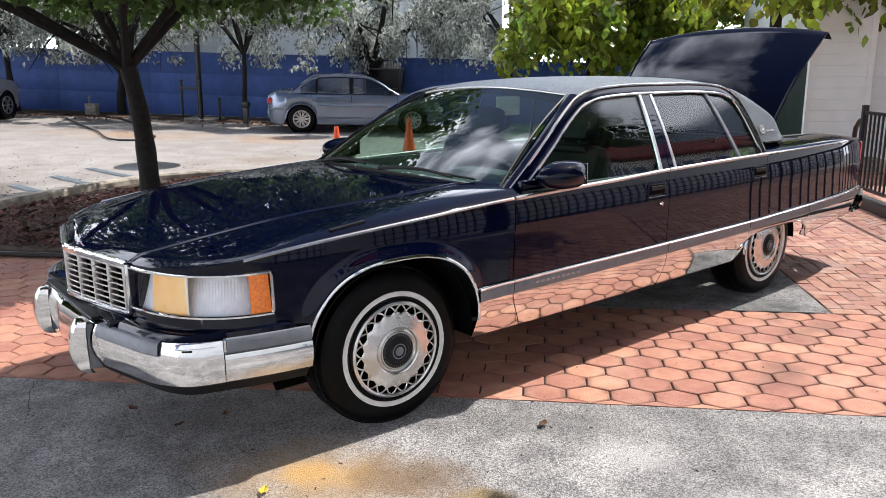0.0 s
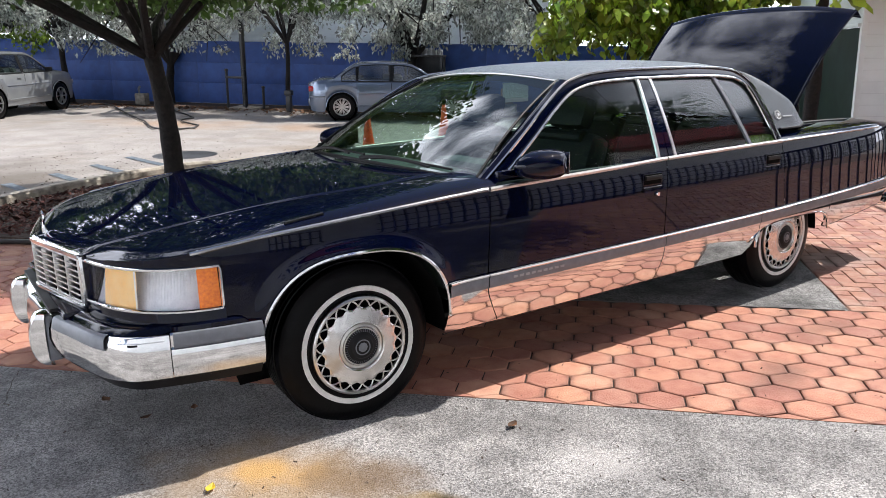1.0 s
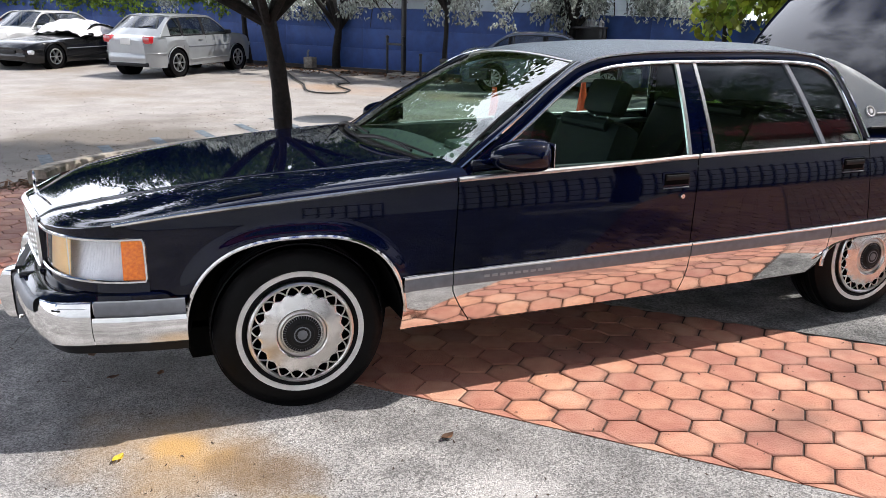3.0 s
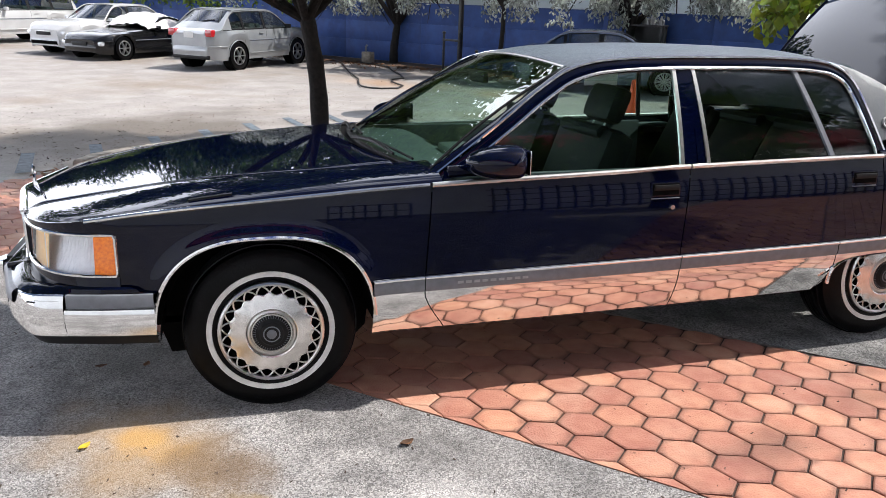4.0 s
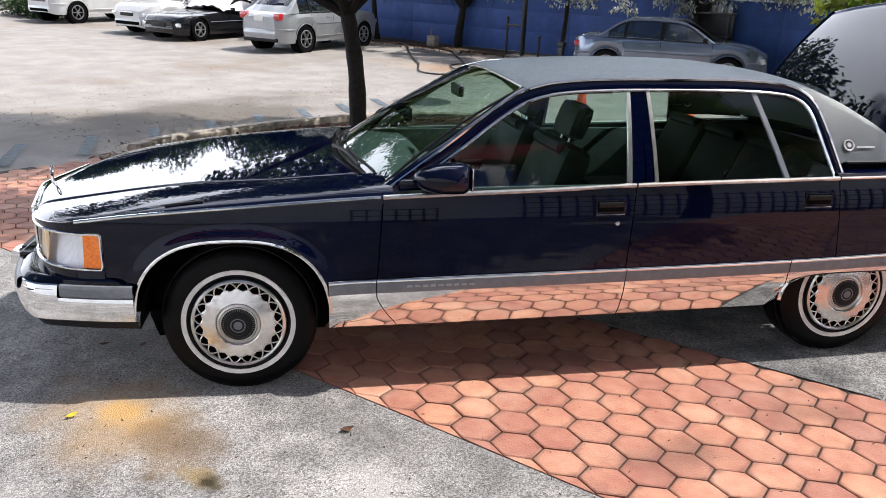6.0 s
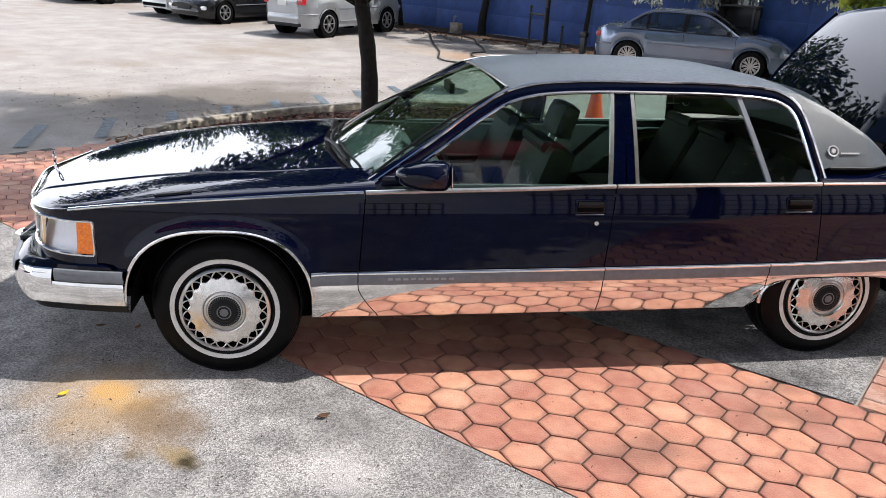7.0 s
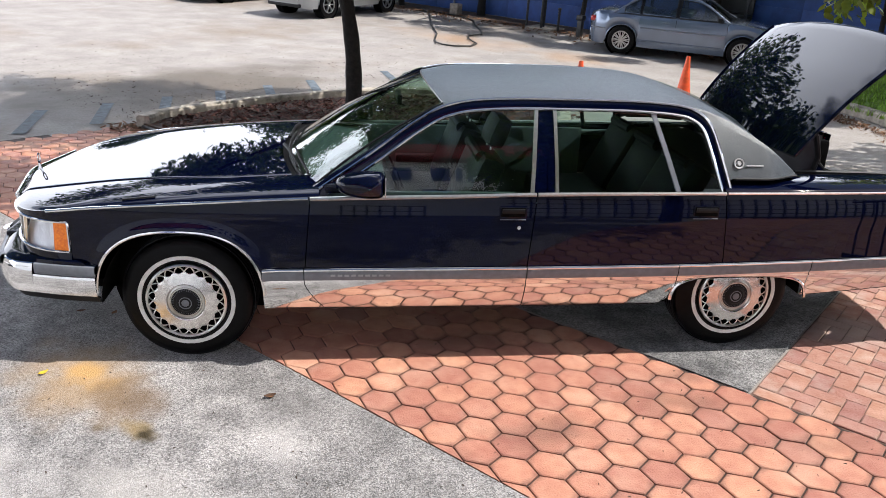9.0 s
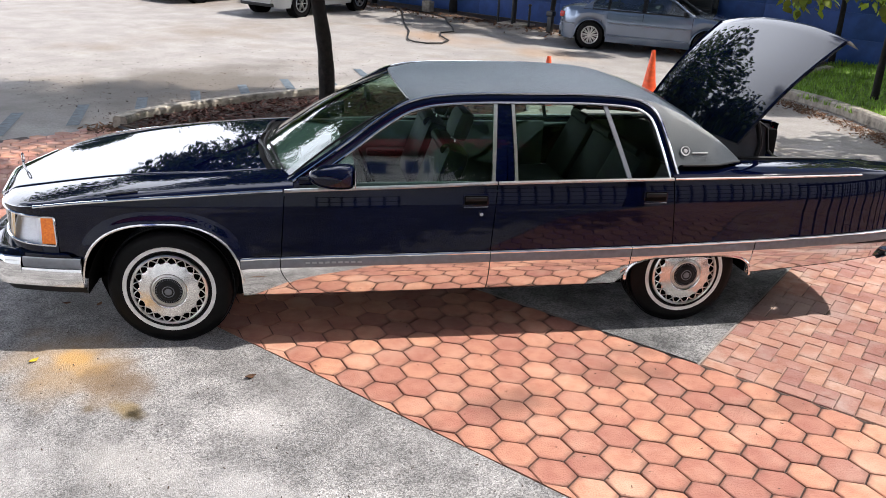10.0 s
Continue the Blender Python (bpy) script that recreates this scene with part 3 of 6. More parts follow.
def nose_x(y):
    y = abs(y)
    if y < 0.49:
        return peak(y)
    return next((p[0] for p in NOSE if p[1] >= y), NOSE[-1][0])


HE = smoothcurve([(-1.0, 0.785), (-0.6, 0.785), (0.0, 0.80), (0.6, 0.80), (0.72, 0.80)])
HC = smoothcurve([(-1.03, 0.792), (-0.9, 0.818), (-0.6, 0.868), (-0.2, 0.920), (0.2, 0.958), (0.6, 0.985)])


def crease(x):
    """Half width of the hood at its shut line."""
    return 0.485 + 0.205 * clamp((x + 0.95) / 1.15)


def crown_z(x, y):
    e = ZB(x) + 0.006 + 0.042 * ease((x + 1.0) / 0.9)
    return e + (HC(x) - e) * (1 - min(1, abs(y) / HE(x)) ** 2.2)


def hood_z(x, y):
    z = crown_z(x, y) + 0.006 * (1 - ease((abs(y) - crease(x) + 0.022) / 0.022))
    k = clamp((x - nose_x(y)) / 0.08)
    return 0.790 + (z - 0.790) * (1 - (1 - k) ** 2.4)


def fender_z(x, y):
    """Top of the fender between the hood's shut line and the bright belt line."""
    c = crease(x)
    w = nose_y(x) if x <= -0.545 else side(x, ZB(x))
    u = clamp((abs(y) - c) / max(0.002, w - c))
    z = ZB(x) + (crown_z(x, c) - ZB(x)) * (1 - u ** 2.0) ** 0.62
    n = nose_x(y)
    k, low = clamp((x - n) / 0.08), brow(n)
    return low + (z - low) * (1 - (1 - k) ** 2.4)


# hood
rows = []
for t in span(0, 1, 40):
    row = []
    for q in sorted(set(span(-1, 1, 51)) | {k * p for k in (-1, 1) for p in (0.965, 0.975, 0.985, 0.995)}):
        x = -0.95 + 1.45 * t ** 1.25
        for _ in range(3):
            yy = q * (crease(x) - 0.0015)
            xf = nose_x(yy)
            x = xf + (0.46 + 0.12 * (abs(yy) / 0.8) ** 2 - xf) * t ** 1.25
        row.append((x, yy, hood_z(x, yy)))
    rows.append(row)
hood = part("hood", grid(rows), "car_blue", car)
part("hood_ornament", tube([(-0.99, 0, 0.80), (-0.995, 0, 0.825), (-0.993, 0, 0.85)], lambda t: 0.012 - 0.008 * t, 8), "chrome", hood, "chrome hood ornament")
orn = lathe([(0.024, -0.004), (0.029, -0.003), (0.029, 0.003), (0.024, 0.004), (0.024, -0.004)], 20, axis="y")
bmesh.ops.rotate(orn, verts=orn.verts, cent=(0, 0, 0), matrix=Matrix.Rotation(radians(90), 3, "Z"))
bmesh.ops.scale(orn, verts=orn.verts, vec=(1, 0.7, 1.1))
bmesh.ops.translate(orn, verts=orn.verts, vec=(-0.993, 0, 0.868))
part("ornament_ring", orn, "chrome", hood)
part("hood_trim", tube([(peak(y) - 0.008, y, 0.797) for y in span(-0.485, 0.485, 21)], 0.0055, 8), "chrome", hood)

# lower black body and wheel wells
part("underbody", box(1.95, 0, 0.29, 3.4, 1.05, 0.09, 0.02), "black_under", car)
part("floor_pan", box(1.55, 0, 0.295, 2.15, 1.74, 0.05, 0.01), "black_under", car)
part("boot_pan", box(4.0, 0, 0.42, 0.85, 1.50, 0.05, 0.01), "black_under", car)
part("engine_tray", box(-0.55, 0, 0.31, 0.55, 1.20, 0.05, 0.01), "black_under", car)
for x, nm in ((0.0, "front"), (3.07, "rear")):
    for s in (-1, 1):
        r = 0.425 if x < 1 else 0.435
        rows = [[(x + r * math.cos(a), s * y, 0.33 + (r + (0.02 if x < 1 else -0.06)) * math.sin(a)) for a in span(0.0, math.pi, 22)] for y in (0.925 if x < 1 else 0.87, 0.60)]
        b = grid(rows)
        grid([[(x + q * r * math.cos(a), s * 0.60, max(0.16, 0.33 + q * r * math.sin(a))) for a in span(0, 2 * math.pi, 24)] for q in (0.05, 1.06)], bm=b)
        part("wheel_well", b, "black_under", car)

# side panels, both sides
for s in (-1, 1):
    archx = [(-0.44 + 0.855 * (0.5 - 0.5 * math.cos(math.pi * k / 30)) + 0.545) / (0.655 + 0.545) for k in range(31)]
    fl = lambda x: max(front_arch(x), 0.546 if x < -0.0 else TT(x))
    fender = part("front_fender", side_panel(s, lambda z: -0.545, lambda z: seam_f(z) - 0.0025, fl, ZB, 56, 26, extra=archx), "car_blue", car)
    rows = []
    for x in span(-0.925, 0.70, 60):
        c, wb = crease(x) + 0.0015, nose_y(x) if x <= -0.545 else side(x, ZB(x))
        rows.append([(x, s * y, fender_z(x, y)) for y in [c + (wb - c) * math.sin(a) for a in span(0, math.pi / 2, 18)]])
    part("fender_top", grid(rows), "car_blue", fender)
    part("shut_line", tube([(x, s * crease(x), fender_z(x, crease(x)) - 0.004) for x in span(-0.88, 0.56, 40)], 0.0035, 6), "black_under", fender)
    if s < 0:
        part("aerial_base", tube([(-0.28 + 0.16 * t, -0.885, fender_z(-0.28 + 0.16 * t, 0.885) + 0.002) for t in span(0, 1, 7)], 1.0, 8, flat=(0.010, 0.005)), "black_plastic", fender, "black aerial base")
    part("arch_lip", tube([(x, s * (side(x, max(front_arch(x), 0.4)) + 0.004), front_arch(x)) for x in [-0.012 - 0.4265 * math.cos(math.pi * k / 46) for k in range(47)]], 0.008, 6), "chrome", fender)
    part("belt_trim", tube(line_on_side(s, span(-0.65, 0.645, 34), ZB, 0.003), 0.0085, 8), "chrome", fender)
    door_f = part("front_door", side_panel(s, lambda z: seam_f(z) + 0.0025, lambda z: seam_b(z) - 0.0025, TT, ZB, 24, 14), "car_blue", car)
    door_r = part("rear_door", side_panel(s, lambda z: seam_b(z) + 0.0025, lambda z: seam_r(z) - 0.0025, TT, ZB, 22, 14), "car_blue", car)
    quarter = part("quarter_panel", side_panel(s, lambda z: seam_r(z) + 0.0025, lambda z: 4.46, TT, ZB, 30, 14), "car_blue", car)
    part("belt_trim", tube(line_on_side(s, span(0.655, 1.835, 30), ZB, 0.004), 0.0105, 10), "chrome_satin", door_f)
    part("belt_trim", tube(line_on_side(s, span(1.845, 2.895, 30), ZB, 0.004), 0.0105, 10), "chrome_satin", door_r)
    part("belt_trim", tube(line_on_side(s, span(2.905, 4.15, 30), ZB, 0.003), 0.0085, 8), "chrome", quarter)
    # dark gap behind the seams
    for sm in (seam_f, seam_b, seam_r):
        rows = [[(sm(z) + dx, s * (side(sm(z), z) - 0.012), z) for z in span(TT(sm(0.6)), ZB(sm(0.9)), 10)] for dx in (-0.02, 0.02)]
        part("seam_shadow", grid(rows), "black_under", car)
    # quarter top beside the boot
    rows = []
    for x in span(2.9, 4.5, 36):
        wb, inner = side(x, ZB(x)), 0.70 - 0.06 * clamp((x - 3.9) / 0.6)
        rows.append([(x, s * (inner + (wb - inner) * math.cos(a)), ZB(x) + (0.045 - 0.02 * clamp((x - 4.2) / 0.3)) * math.sin(a)) for a in span(0, math.pi / 2, 9)])
    part("quarter_top", grid(rows), "car_blue", quarter)
    # tail corner
    rows = []
    for q in span(0, 1, 14):
        a = q * math.pi / 2
        row = []
        for t in span(0, 1, 10):
            z = 0.60 + 0.36 * t
            w0 = side(4.46, z)
            row.append((4.46 + 0.11 * math.sin(a), s * (w0 - 0.14 + 0.14 * math.cos(a)), z))
        rows.append(row)
    part("tail_corner", grid(rows), "car_blue", quarter)
    part("tail_lamp", box(4.575, s * 0.79, 0.78, 0.03, 0.07, 0.32, 0.01), "lamp_red", quarter, "narrow red tail lamp")
    # lower bright cladding and grey rub strip, in sections
    def clad(x0, x1, parent, nm="lower_cladding"):
        n = max(6, int((x1 - x0) / 0.05))
        xs = sorted(set(span(x0, x1, n)) | {x for x in [3.065 - 0.4115 * math.cos(math.pi * k / 40) for k in range(41)] if x0 < x < x1})
        rows, strip = [], []
        for x in xs:
            zt = TT(x) - 0.058
            zl = max(RB(x), rear_arch(x))
            row = []
            for t in span(0, 1, 8):
                z = zl + (zt - zl) * t
                d = (zt - z) / 0.19
                k = clamp((x - 0.405) / 0.2115) if x0 < 0.6 else clamp(1 - (x - 0.6215) / 0.4)
                xx = x + k * (seam_f(z) - 0.62)
                row.append((xx, s * (side(x, 0.55) + 0.008 - 0.065 * d ** 1.7), z))
            rows.append(row)
            w0 = side(x, 0.55)
            strip.append([(x, s * (w0 + o), TT(x) - dz) for o, dz in ((0.0, -0.004), (0.012, 0.0), (0.016, 0.012), (0.016, 0.048), (0.010, 0.060), (0.0, 0.064))])
        part(nm, grid(rows), "chrome", parent, "mirror-bright lower body panel")
        part("rocker_edge", tube([(q[0][0], q[0][1] - s * 0.003, q[0][2] + 0.001) for q in (rows[0], *rows[1:-1:2], rows[-1])], 0.0045, 6), "black_plastic", parent)
        part("rub_strip", grid(strip), "trim_grey", parent, "grey rub strip")
        part("strip_edge", tube([(x, s * (side(x, 0.55) + 0.014), TT(x) - 0.001) for x in (xs[0], *xs[2:-2:2], xs[-1])], 0.0075, 8), "chrome", parent)
    clad(0.405, 0.6165, fender)
    clad(0.6215, 1.8075, door_f)
    clad(1.8125, 2.6695, door_r)
    clad(2.6745, 3.4665, quarter)
    clad(3.4715, 4.50, quarter)
    part("arch_lip", tube([(x, s * (side(x, 0.55) - 0.002), max(rear_arch(x), RB(x) - 0.004) + 0.004) for x in [3.065 - 0.4115 * math.cos(math.pi * k / 40) for k in range(41)]], 0.009, 6), "chrome", quarter)
    # handles, lock
    for x, z, d in ((1.715, 0.855, door_f), (2.79, 0.865, door_r)):
        y = side(x, z)
        h = part("door_handle", box(x, s * (y - 0.005), z, 0.15, 0.016, 0.076, 0.005), "car_blue", d)
        part("handle_cup", box(x, s * (y + 0.004), z + 0.006, 0.13, 0.003, 0.052, 0.001), "black_under", h)
        part("handle_flap", tube([(x - 0.06 + 0.12 * t, s * (y + 0.004), z + 0.014) for t in span(0, 1, 5)], 1.0, 10, flat=(0.010, 0.012)), "black_plastic", h)
        part("handle_edge", tube([(x - 0.07 + 0.14 * t, s * (y + 0.004), z - 0.034) for t in span(0, 1, 5)], 0.0025, 6), "trim_grey", h)
    part("lock", lathe([(0.001, -0.012), (0.010, -0.012), (0.013, -0.006), (0.013, 0.01)], 16, at=(1.748, s * side(1.748, 0.781), 0.781)), "chrome", door_f)
    # badge letters stay plain bars
    for k in range(9):
        part("badge_bar", box(0.77 + 0.036 * k, s * (side(0.8, 0.55) + 0.0165), 0.515, 0.025, 0.002, 0.011), "badge_grey", door_f)

    # ---- cabin side ----
    P = [Vector((x, z)) for x, z in [(x, EZ(x)) for x in [0.66 + (2.94 - 0.66) * (math.sin(math.pi * (k / 90 - 0.2786)) + 0.7679) / 1.7617 for k in range(71)]]]
    N = []
    for i in range(len(P)):
        t = (P[min(i + 1, 70)] - P[max(i - 1, 0)]).normalized()
        N.append(Vector((t.y, -t.x)))
    on = lambda v, out: (v.x, s * (gy(v.x, v.y) + out), v.y)
    rows = [[on(P[i] + N[i] * d, 0.006 - 0.006 * abs(d - 0.02) / 0.03) for d in (-0.004, 0.012, 0.03, 0.046)] for i in range(71)]
    part("window_frame", grid(rows), "car_blue", door_f)
    part("drip_rail", tube([on(P[i] + N[i] * -0.003, 0.008) for i in range(71)], 0.0075, 6), "chrome", door_f)
    part("window_trim", tube([on(P[i] + N[i] * 0.047, 0.006) for i in range(3, 70)], 0.009, 8), "chrome", door_f)
    top = lambda x: EZ(x) - 0.02

    def pane(nm, xl, xr, parent, mt):
        rows = []
        for q in span(0, 1, 18):
            row = []
            for t in span(0, 1, 9):
                x = xl[0] + (xl[1] - xl[0]) * t + q * (xr[0] + (xr[1] - xr[0]) * t - xl[0] - (xl[1] - xl[0]) * t)
                z = 0.945 + t * (max(top(x), 0.95) - 0.945)
                row.append((x, s * (gy(x, z) - 0.008), z))
            rows.append(row)
        ob = part(nm, grid(rows), mt, parent)
        ob.visible_shadow = False
        return ob

    pane("window_glass", (0.72, 0.72), (1.83, 1.865), door_f, "glass_dark")
    pane("window_glass", (1.955, 1.95), (2.64, 2.505), door_r, "glass_dark")
    pane("quarter_glass", (2.65, 2.515), (2.925, 2.80), quarter, "glass_dark")

    def post(nm, x0, x1, wide, mt, parent, out=0.004):
        rows = []
        for t in span(0, 1, 8):
            z = 0.95 + t * (EZ(x1) - 0.05 - 0.95)
            x = x0 + (x1 - x0) * t
            rows.append([(x + dx, s * (gy(x, z) + out - (0.012 if abs(dx) > wide * 0.49 else 0)), z) for dx in (-wide / 2, -wide * 0.42, 0, wide * 0.42, wide / 2)])
        return part(nm, grid(rows), mt, parent)

    post("door_pillar", 1.865, 1.885, 0.075, "car_blue", door_f)
    post("door_pillar", 1.925, 1.93, 0.045, "car_blue", door_r, 0.0035)
    post("pillar_trim", 1.822, 1.853, 0.022, "chrome_satin", door_f, 0.008)
    post("pillar_trim", 1.957, 1.953, 0.022, "chrome_satin", door_r, 0.008)
    post("window_divider", 2.645, 2.51, 0.03, "trim_grey", door_r, 0.004)
    # windscreen pillar
    rows = []
    for t in span(0, 1, 20):
        z = 0.93 + 0.435 * t
        lo, hi = 0.66, 1.4
        for _ in range(30):
            mid = (lo + hi) / 2
            lo, hi = (mid, hi) if EZ(mid) < z else (lo, mid)
        xe = lo
        wx, wy, wz = 0.655 + 0.70 * t, 0.845 - 0.225 * t, 0.945 + 0.42 * t
        a, b = Vector((xe, gy(xe, z) + 0.002, z)), Vector((wx, wy, wz))
        mdl = (a + b) / 2 + Vector((-0.012, 0.012, 0.01))
        rows.append([(p.x, s * p.y, p.z) for p in (a, a * 0.6 + mdl * 0.4 + Vector((0, 0.006, 0)), mdl, mdl * 0.5 + b * 0.5 + Vector((-0.004, 0, 0.004)), b)])
    part("windscreen_pillar", grid(rows), "car_blue", fender)
    # mirror
    rows = []
    for q in span(0, 1, 12):
        y = 0.90 + 0.195 * q
        k = (1 - max(0, (q - 0.35) / 0.65) ** 2.4) ** 0.5 if q < 1 else 0.05
        k *= 0.62 + 0.38 * ease(q / 0.4)
        cx, cz = 0.945 + 0.012 * q, 1.003 + 0.012 * q
        rows.append([(cx + k * 0.088 * (max(math.cos(a), 0) ** 0.35 - 1.9 * max(-math.cos(a), 0) ** 1.15), s * y, cz + k * 0.07 * math.copysign(abs(math.sin(a)) ** 0.8, math.sin(a))) for a in span(0, 2 * math.pi * 27 / 28, 28)])
    mir = part("door_mirror", grid(rows, closed=True), "car_blue", door_f)
    part("mirror_foot", box(0.83, s * 0.905, 0.965, 0.20, 0.03, 0.05, 0.012), "car_blue", mir)
    part("mirror_glass", box(1.034, s * 0.995, 1.012, 0.004, 0.13, 0.10, 0.002), "chrome", mir)
    # lamps and nose
    part("nose_panel", nose_band(s, 0.552, 0.615, 0.0, 1.0, 0.012, 0.002), "car_blue", fender)
    rows = []
    for q in span(0.0, 1.0, 30):
        zt = brow(nose(q)[0])
        rows.append([(lambda p: (p[0], s * p[1], z))(nose(q, 0.0, z)) for z in span(0.770, zt, 5)])
    part("nose_panel", grid(rows), "car_blue", fender)
    rows = []
    for i, q in enumerate(span(0.0, 0.97, 90)):
        fl = 0.002 * (i % 2) if q > 0.51 else 0.0
        rows.append([(lambda p: (p[0], s * p[1], z))(nose(q, -0.022 - fl - 0.06 * ((z - 0.60) / 0.185) ** 0.8, z)) for z in span(0.60, 0.785, 8)])
    lamp = part("headlamp", grid(rows), "lamp_reflector", car, "wide wraparound headlamp with clear fluted lens")
    b = nose_band(s, 0.616, 0.772, 0.0, 0.50, -0.004, -0.010)
    part("lens_inner", b, "lens", lamp).visible_shadow = False
    rows = []
    for i, q in enumerate(span(0.52, 0.868, 71)):
        rows.append([(lambda p: (p[0], s * p[1], z))(nose(q, (-0.003 if i % 2 else -0.0075) - 0.006 * (z - 0.62) / 0.15, z)) for z in span(0.616, 0.772, 3)])
    part("lens_fluted", grid(rows), "lens", lamp, "vertically fluted clear lens").visible_shadow = False
    part("side_marker", nose_band(s, 0.617, 0.772, 0.876, 0.982, -0.001, -0.016), "lamp_amber", lamp, "amber side marker lens")
    part("signal_bulb", nose_band(s, 0.618, 0.770, 0.20, 0.495, -0.012, -0.030), "lamp_yellow", lamp, "yellow signal reflector behind the lens")
    part("lens_rib", nose_band(s, 0.617, 0.772, 0.503, 0.516, -0.002, -0.008), "chrome_satin", lamp)
    loop = [(q, 0.617) for q in span(0.0, 0.985, 24)] + [(0.992, z) for z in span(0.63, 0.76, 5)] + [(q, 0.774) for q in span(0.985, 0.0, 24)]
    part("lamp_bezel", tube([(lambda p: (p[0], s * p[1], z))(nose(q, 0.003, z)) for q, z in loop], 0.0065, 6), "chrome", lamp)

# grille
grille = part("grille", grid([[(peak(y) + 0.022, y, z) for y in span(-0.48, 0.48, 17)] for z in (0.585, 0.79)]), "black_under", car, "peaked chrome eggcrate grille")
for k in range(9):
    y = -0.468 + 0.117 * k
    part("grille_bar", box(peak(y) - 0.002, y, 0.685, 0.034, 0.013, 0.19, 0.003), "chrome_satin", grille)
for k in range(8):
    z = 0.603 + 0.0235 * k
    part("grille_rail", tube([(peak(y) - 0.014, y, z) for y in span(-0.475, 0.475, 15)], 0.0035, 6), "chrome_satin", grille)
for z, r in ((0.784, 0.010), (0.588, 0.008)):
    part("grille_frame", tube([(peak(y) - 0.010, y, z) for y in span(-0.485, 0.485, 17)], 1.0, 8, flat=(0.014, r)), "chrome", grille)
for s in (-1, 1):
    part("lamp_cheek", box(-0.895, s * 0.497, 0.69, 0.085, 0.008, 0.19, 0.002), "car_blue", grille)
    part("grille_frame", box(peak(0.485) - 0.004, s * 0.484, 0.685, 0.03, 0.014, 0.20, 0.004), "chrome", grille)
part("nose_shelf", box(-0.975, 0, 0.562, 0.11, 1.0, 0.035, 0.012), "car_blue", car)


# bumper: plan from the middle to the wheel
def bump_plan(q):
    pts = [(-1.085, 0.0), (-1.062, 0.3), (-1.005, 0.55), (-0.945, 0.755), (-0.86, 0.858), (-0.745, 0.897), (-0.58, 0.938), (-0.43, 0.962)]
    f = smoothcurve([(i / 7, p[0]) for i, p in enumerate(pts)])
    g = smoothcurve([(i / 7, p[1]) for i, p in enumerate(pts)])
    return f(q), g(q)


def bump_band(s, prof, q0, q1, n=34):
    rows = []
    for q in span(q0, q1, n):
        x, y = bump_plan(q)
        x2, y2 = bump_plan(min(q + 0.01, 1.0)) if q < 0.99 else (x + 0.01, y)
        t = Vector((x2 - x, y2 - y)).normalized()
        rows.append([(x - t.y * o, s * (y + t.x * o), z) for o, z in prof])
    return grid(rows)


bumper = part("front_bumper", box(-0.85, 0, 0.45, 0.2, 1.25, 0.14, 0.03), "black_under", car, "heavy chrome front bumper with guards")
FACE = [(-0.05, 0.556), (-0.006, 0.552), (0.0, 0.545), (0.0, 0.50), (0.016, 0.495), (0.022, 0.475), (0.020, 0.43), (0.008, 0.39), (-0.03, 0.365), (-0.06, 0.362)]
FRONT = [(-0.05, 0.556), (-0.008, 0.554), (0.004, 0.547), (0.012, 0.525), (0.018, 0.495), (0.020, 0.46), (0.017, 0.425), (0.006, 0.388), (-0.03, 0.365), (-0.06, 0.362)]
for s in (-1, 1):
    part("bumper_face", bump_band(s, FRONT, 0.0, 0.709), "chrome", bumper)
    part("bumper_end", bump_band(s, FACE, 0.7125, 1.0, 18), "chrome", bumper)
    part("bumper_pad", bump_band(s, [(-0.004, 0.556), (0.010, 0.553), (0.020, 0.542), (0.0245, 0.508), (0.014, 0.498)], 0.205, 0.455, 16), "trim_grey", bumper, "grey rubber pad")
    part("bumper_pad", bump_band(s, [(0.0, 0.554), (0.012, 0.552), (0.016, 0.54), (0.016, 0.505), (0.006, 0.496)], 0.722, 1.0, 14), "trim_grey", bumper, "grey rubber pad")
    part("valance", bump_band(s, [(-0.02, 0.375), (-0.045, 0.335), (-0.11, 0.32)], 0.0, 1.0), "black_plastic", bumper)
    part("bumper_slot", bump_band(s, [(0.0128, 0.527), (0.0145, 0.526), (0.0150, 0.521), (0.0145, 0.520)], 0.545, 0.585, 6), "black_plastic", bumper)
    part("bumper_crease", bump_band(s, [(0.0105, 0.531), (0.0145, 0.5305), (0.0115, 0.529)], 0.50, 0.69, 14), "chrome_satin", bumper)
    rows = []
    for y in span(-0.045, 0.045, 7):
        k = max(0.0, 1 - (abs(y) / 0.045) ** 4) ** 0.5
        rows.append([(-1.072 - (0.012 + 0.055 * k) * max(0.0, math.sin(a)) ** 0.6 if math.sin(a) > 0.001 else -1.062, s * 0.315 + y, 0.448 - 0.108 * math.cos(a)) for a in span(0, math.pi, 14)])
    gd = part("bumper_guard", grid(rows, 0.0), "chrome", bumper)
    part("guard_back", box(-1.055, s * 0.315, 0.448, 0.05, 0.085, 0.19, 0.012), "trim_grey", gd)
for s in (-1, 1):
    rows = []
    for t in span(0, 1, 26):
        a = Vector(nose(t))
        b = Vector(bump_plan(0.25 + 0.71 * t))
        rows.append([(a.x, s * a.y, 0.556), (a.x * 0.95 + b.x * 0.05, s * (a.y * 0.95 + b.y * 0.05), 0.570), (a.x * 0.6 + b.x * 0.4, s * (a.y * 0.6 + b.y * 0.4), 0.578), (a.x * 0.25 + b.x * 0.75, s * (a.y * 0.25 + b.y * 0.75), 0.570), (b.x, s * b.y * 0.995, 0.553)])
    part("bumper_shelf", grid(rows), "car_blue", car)
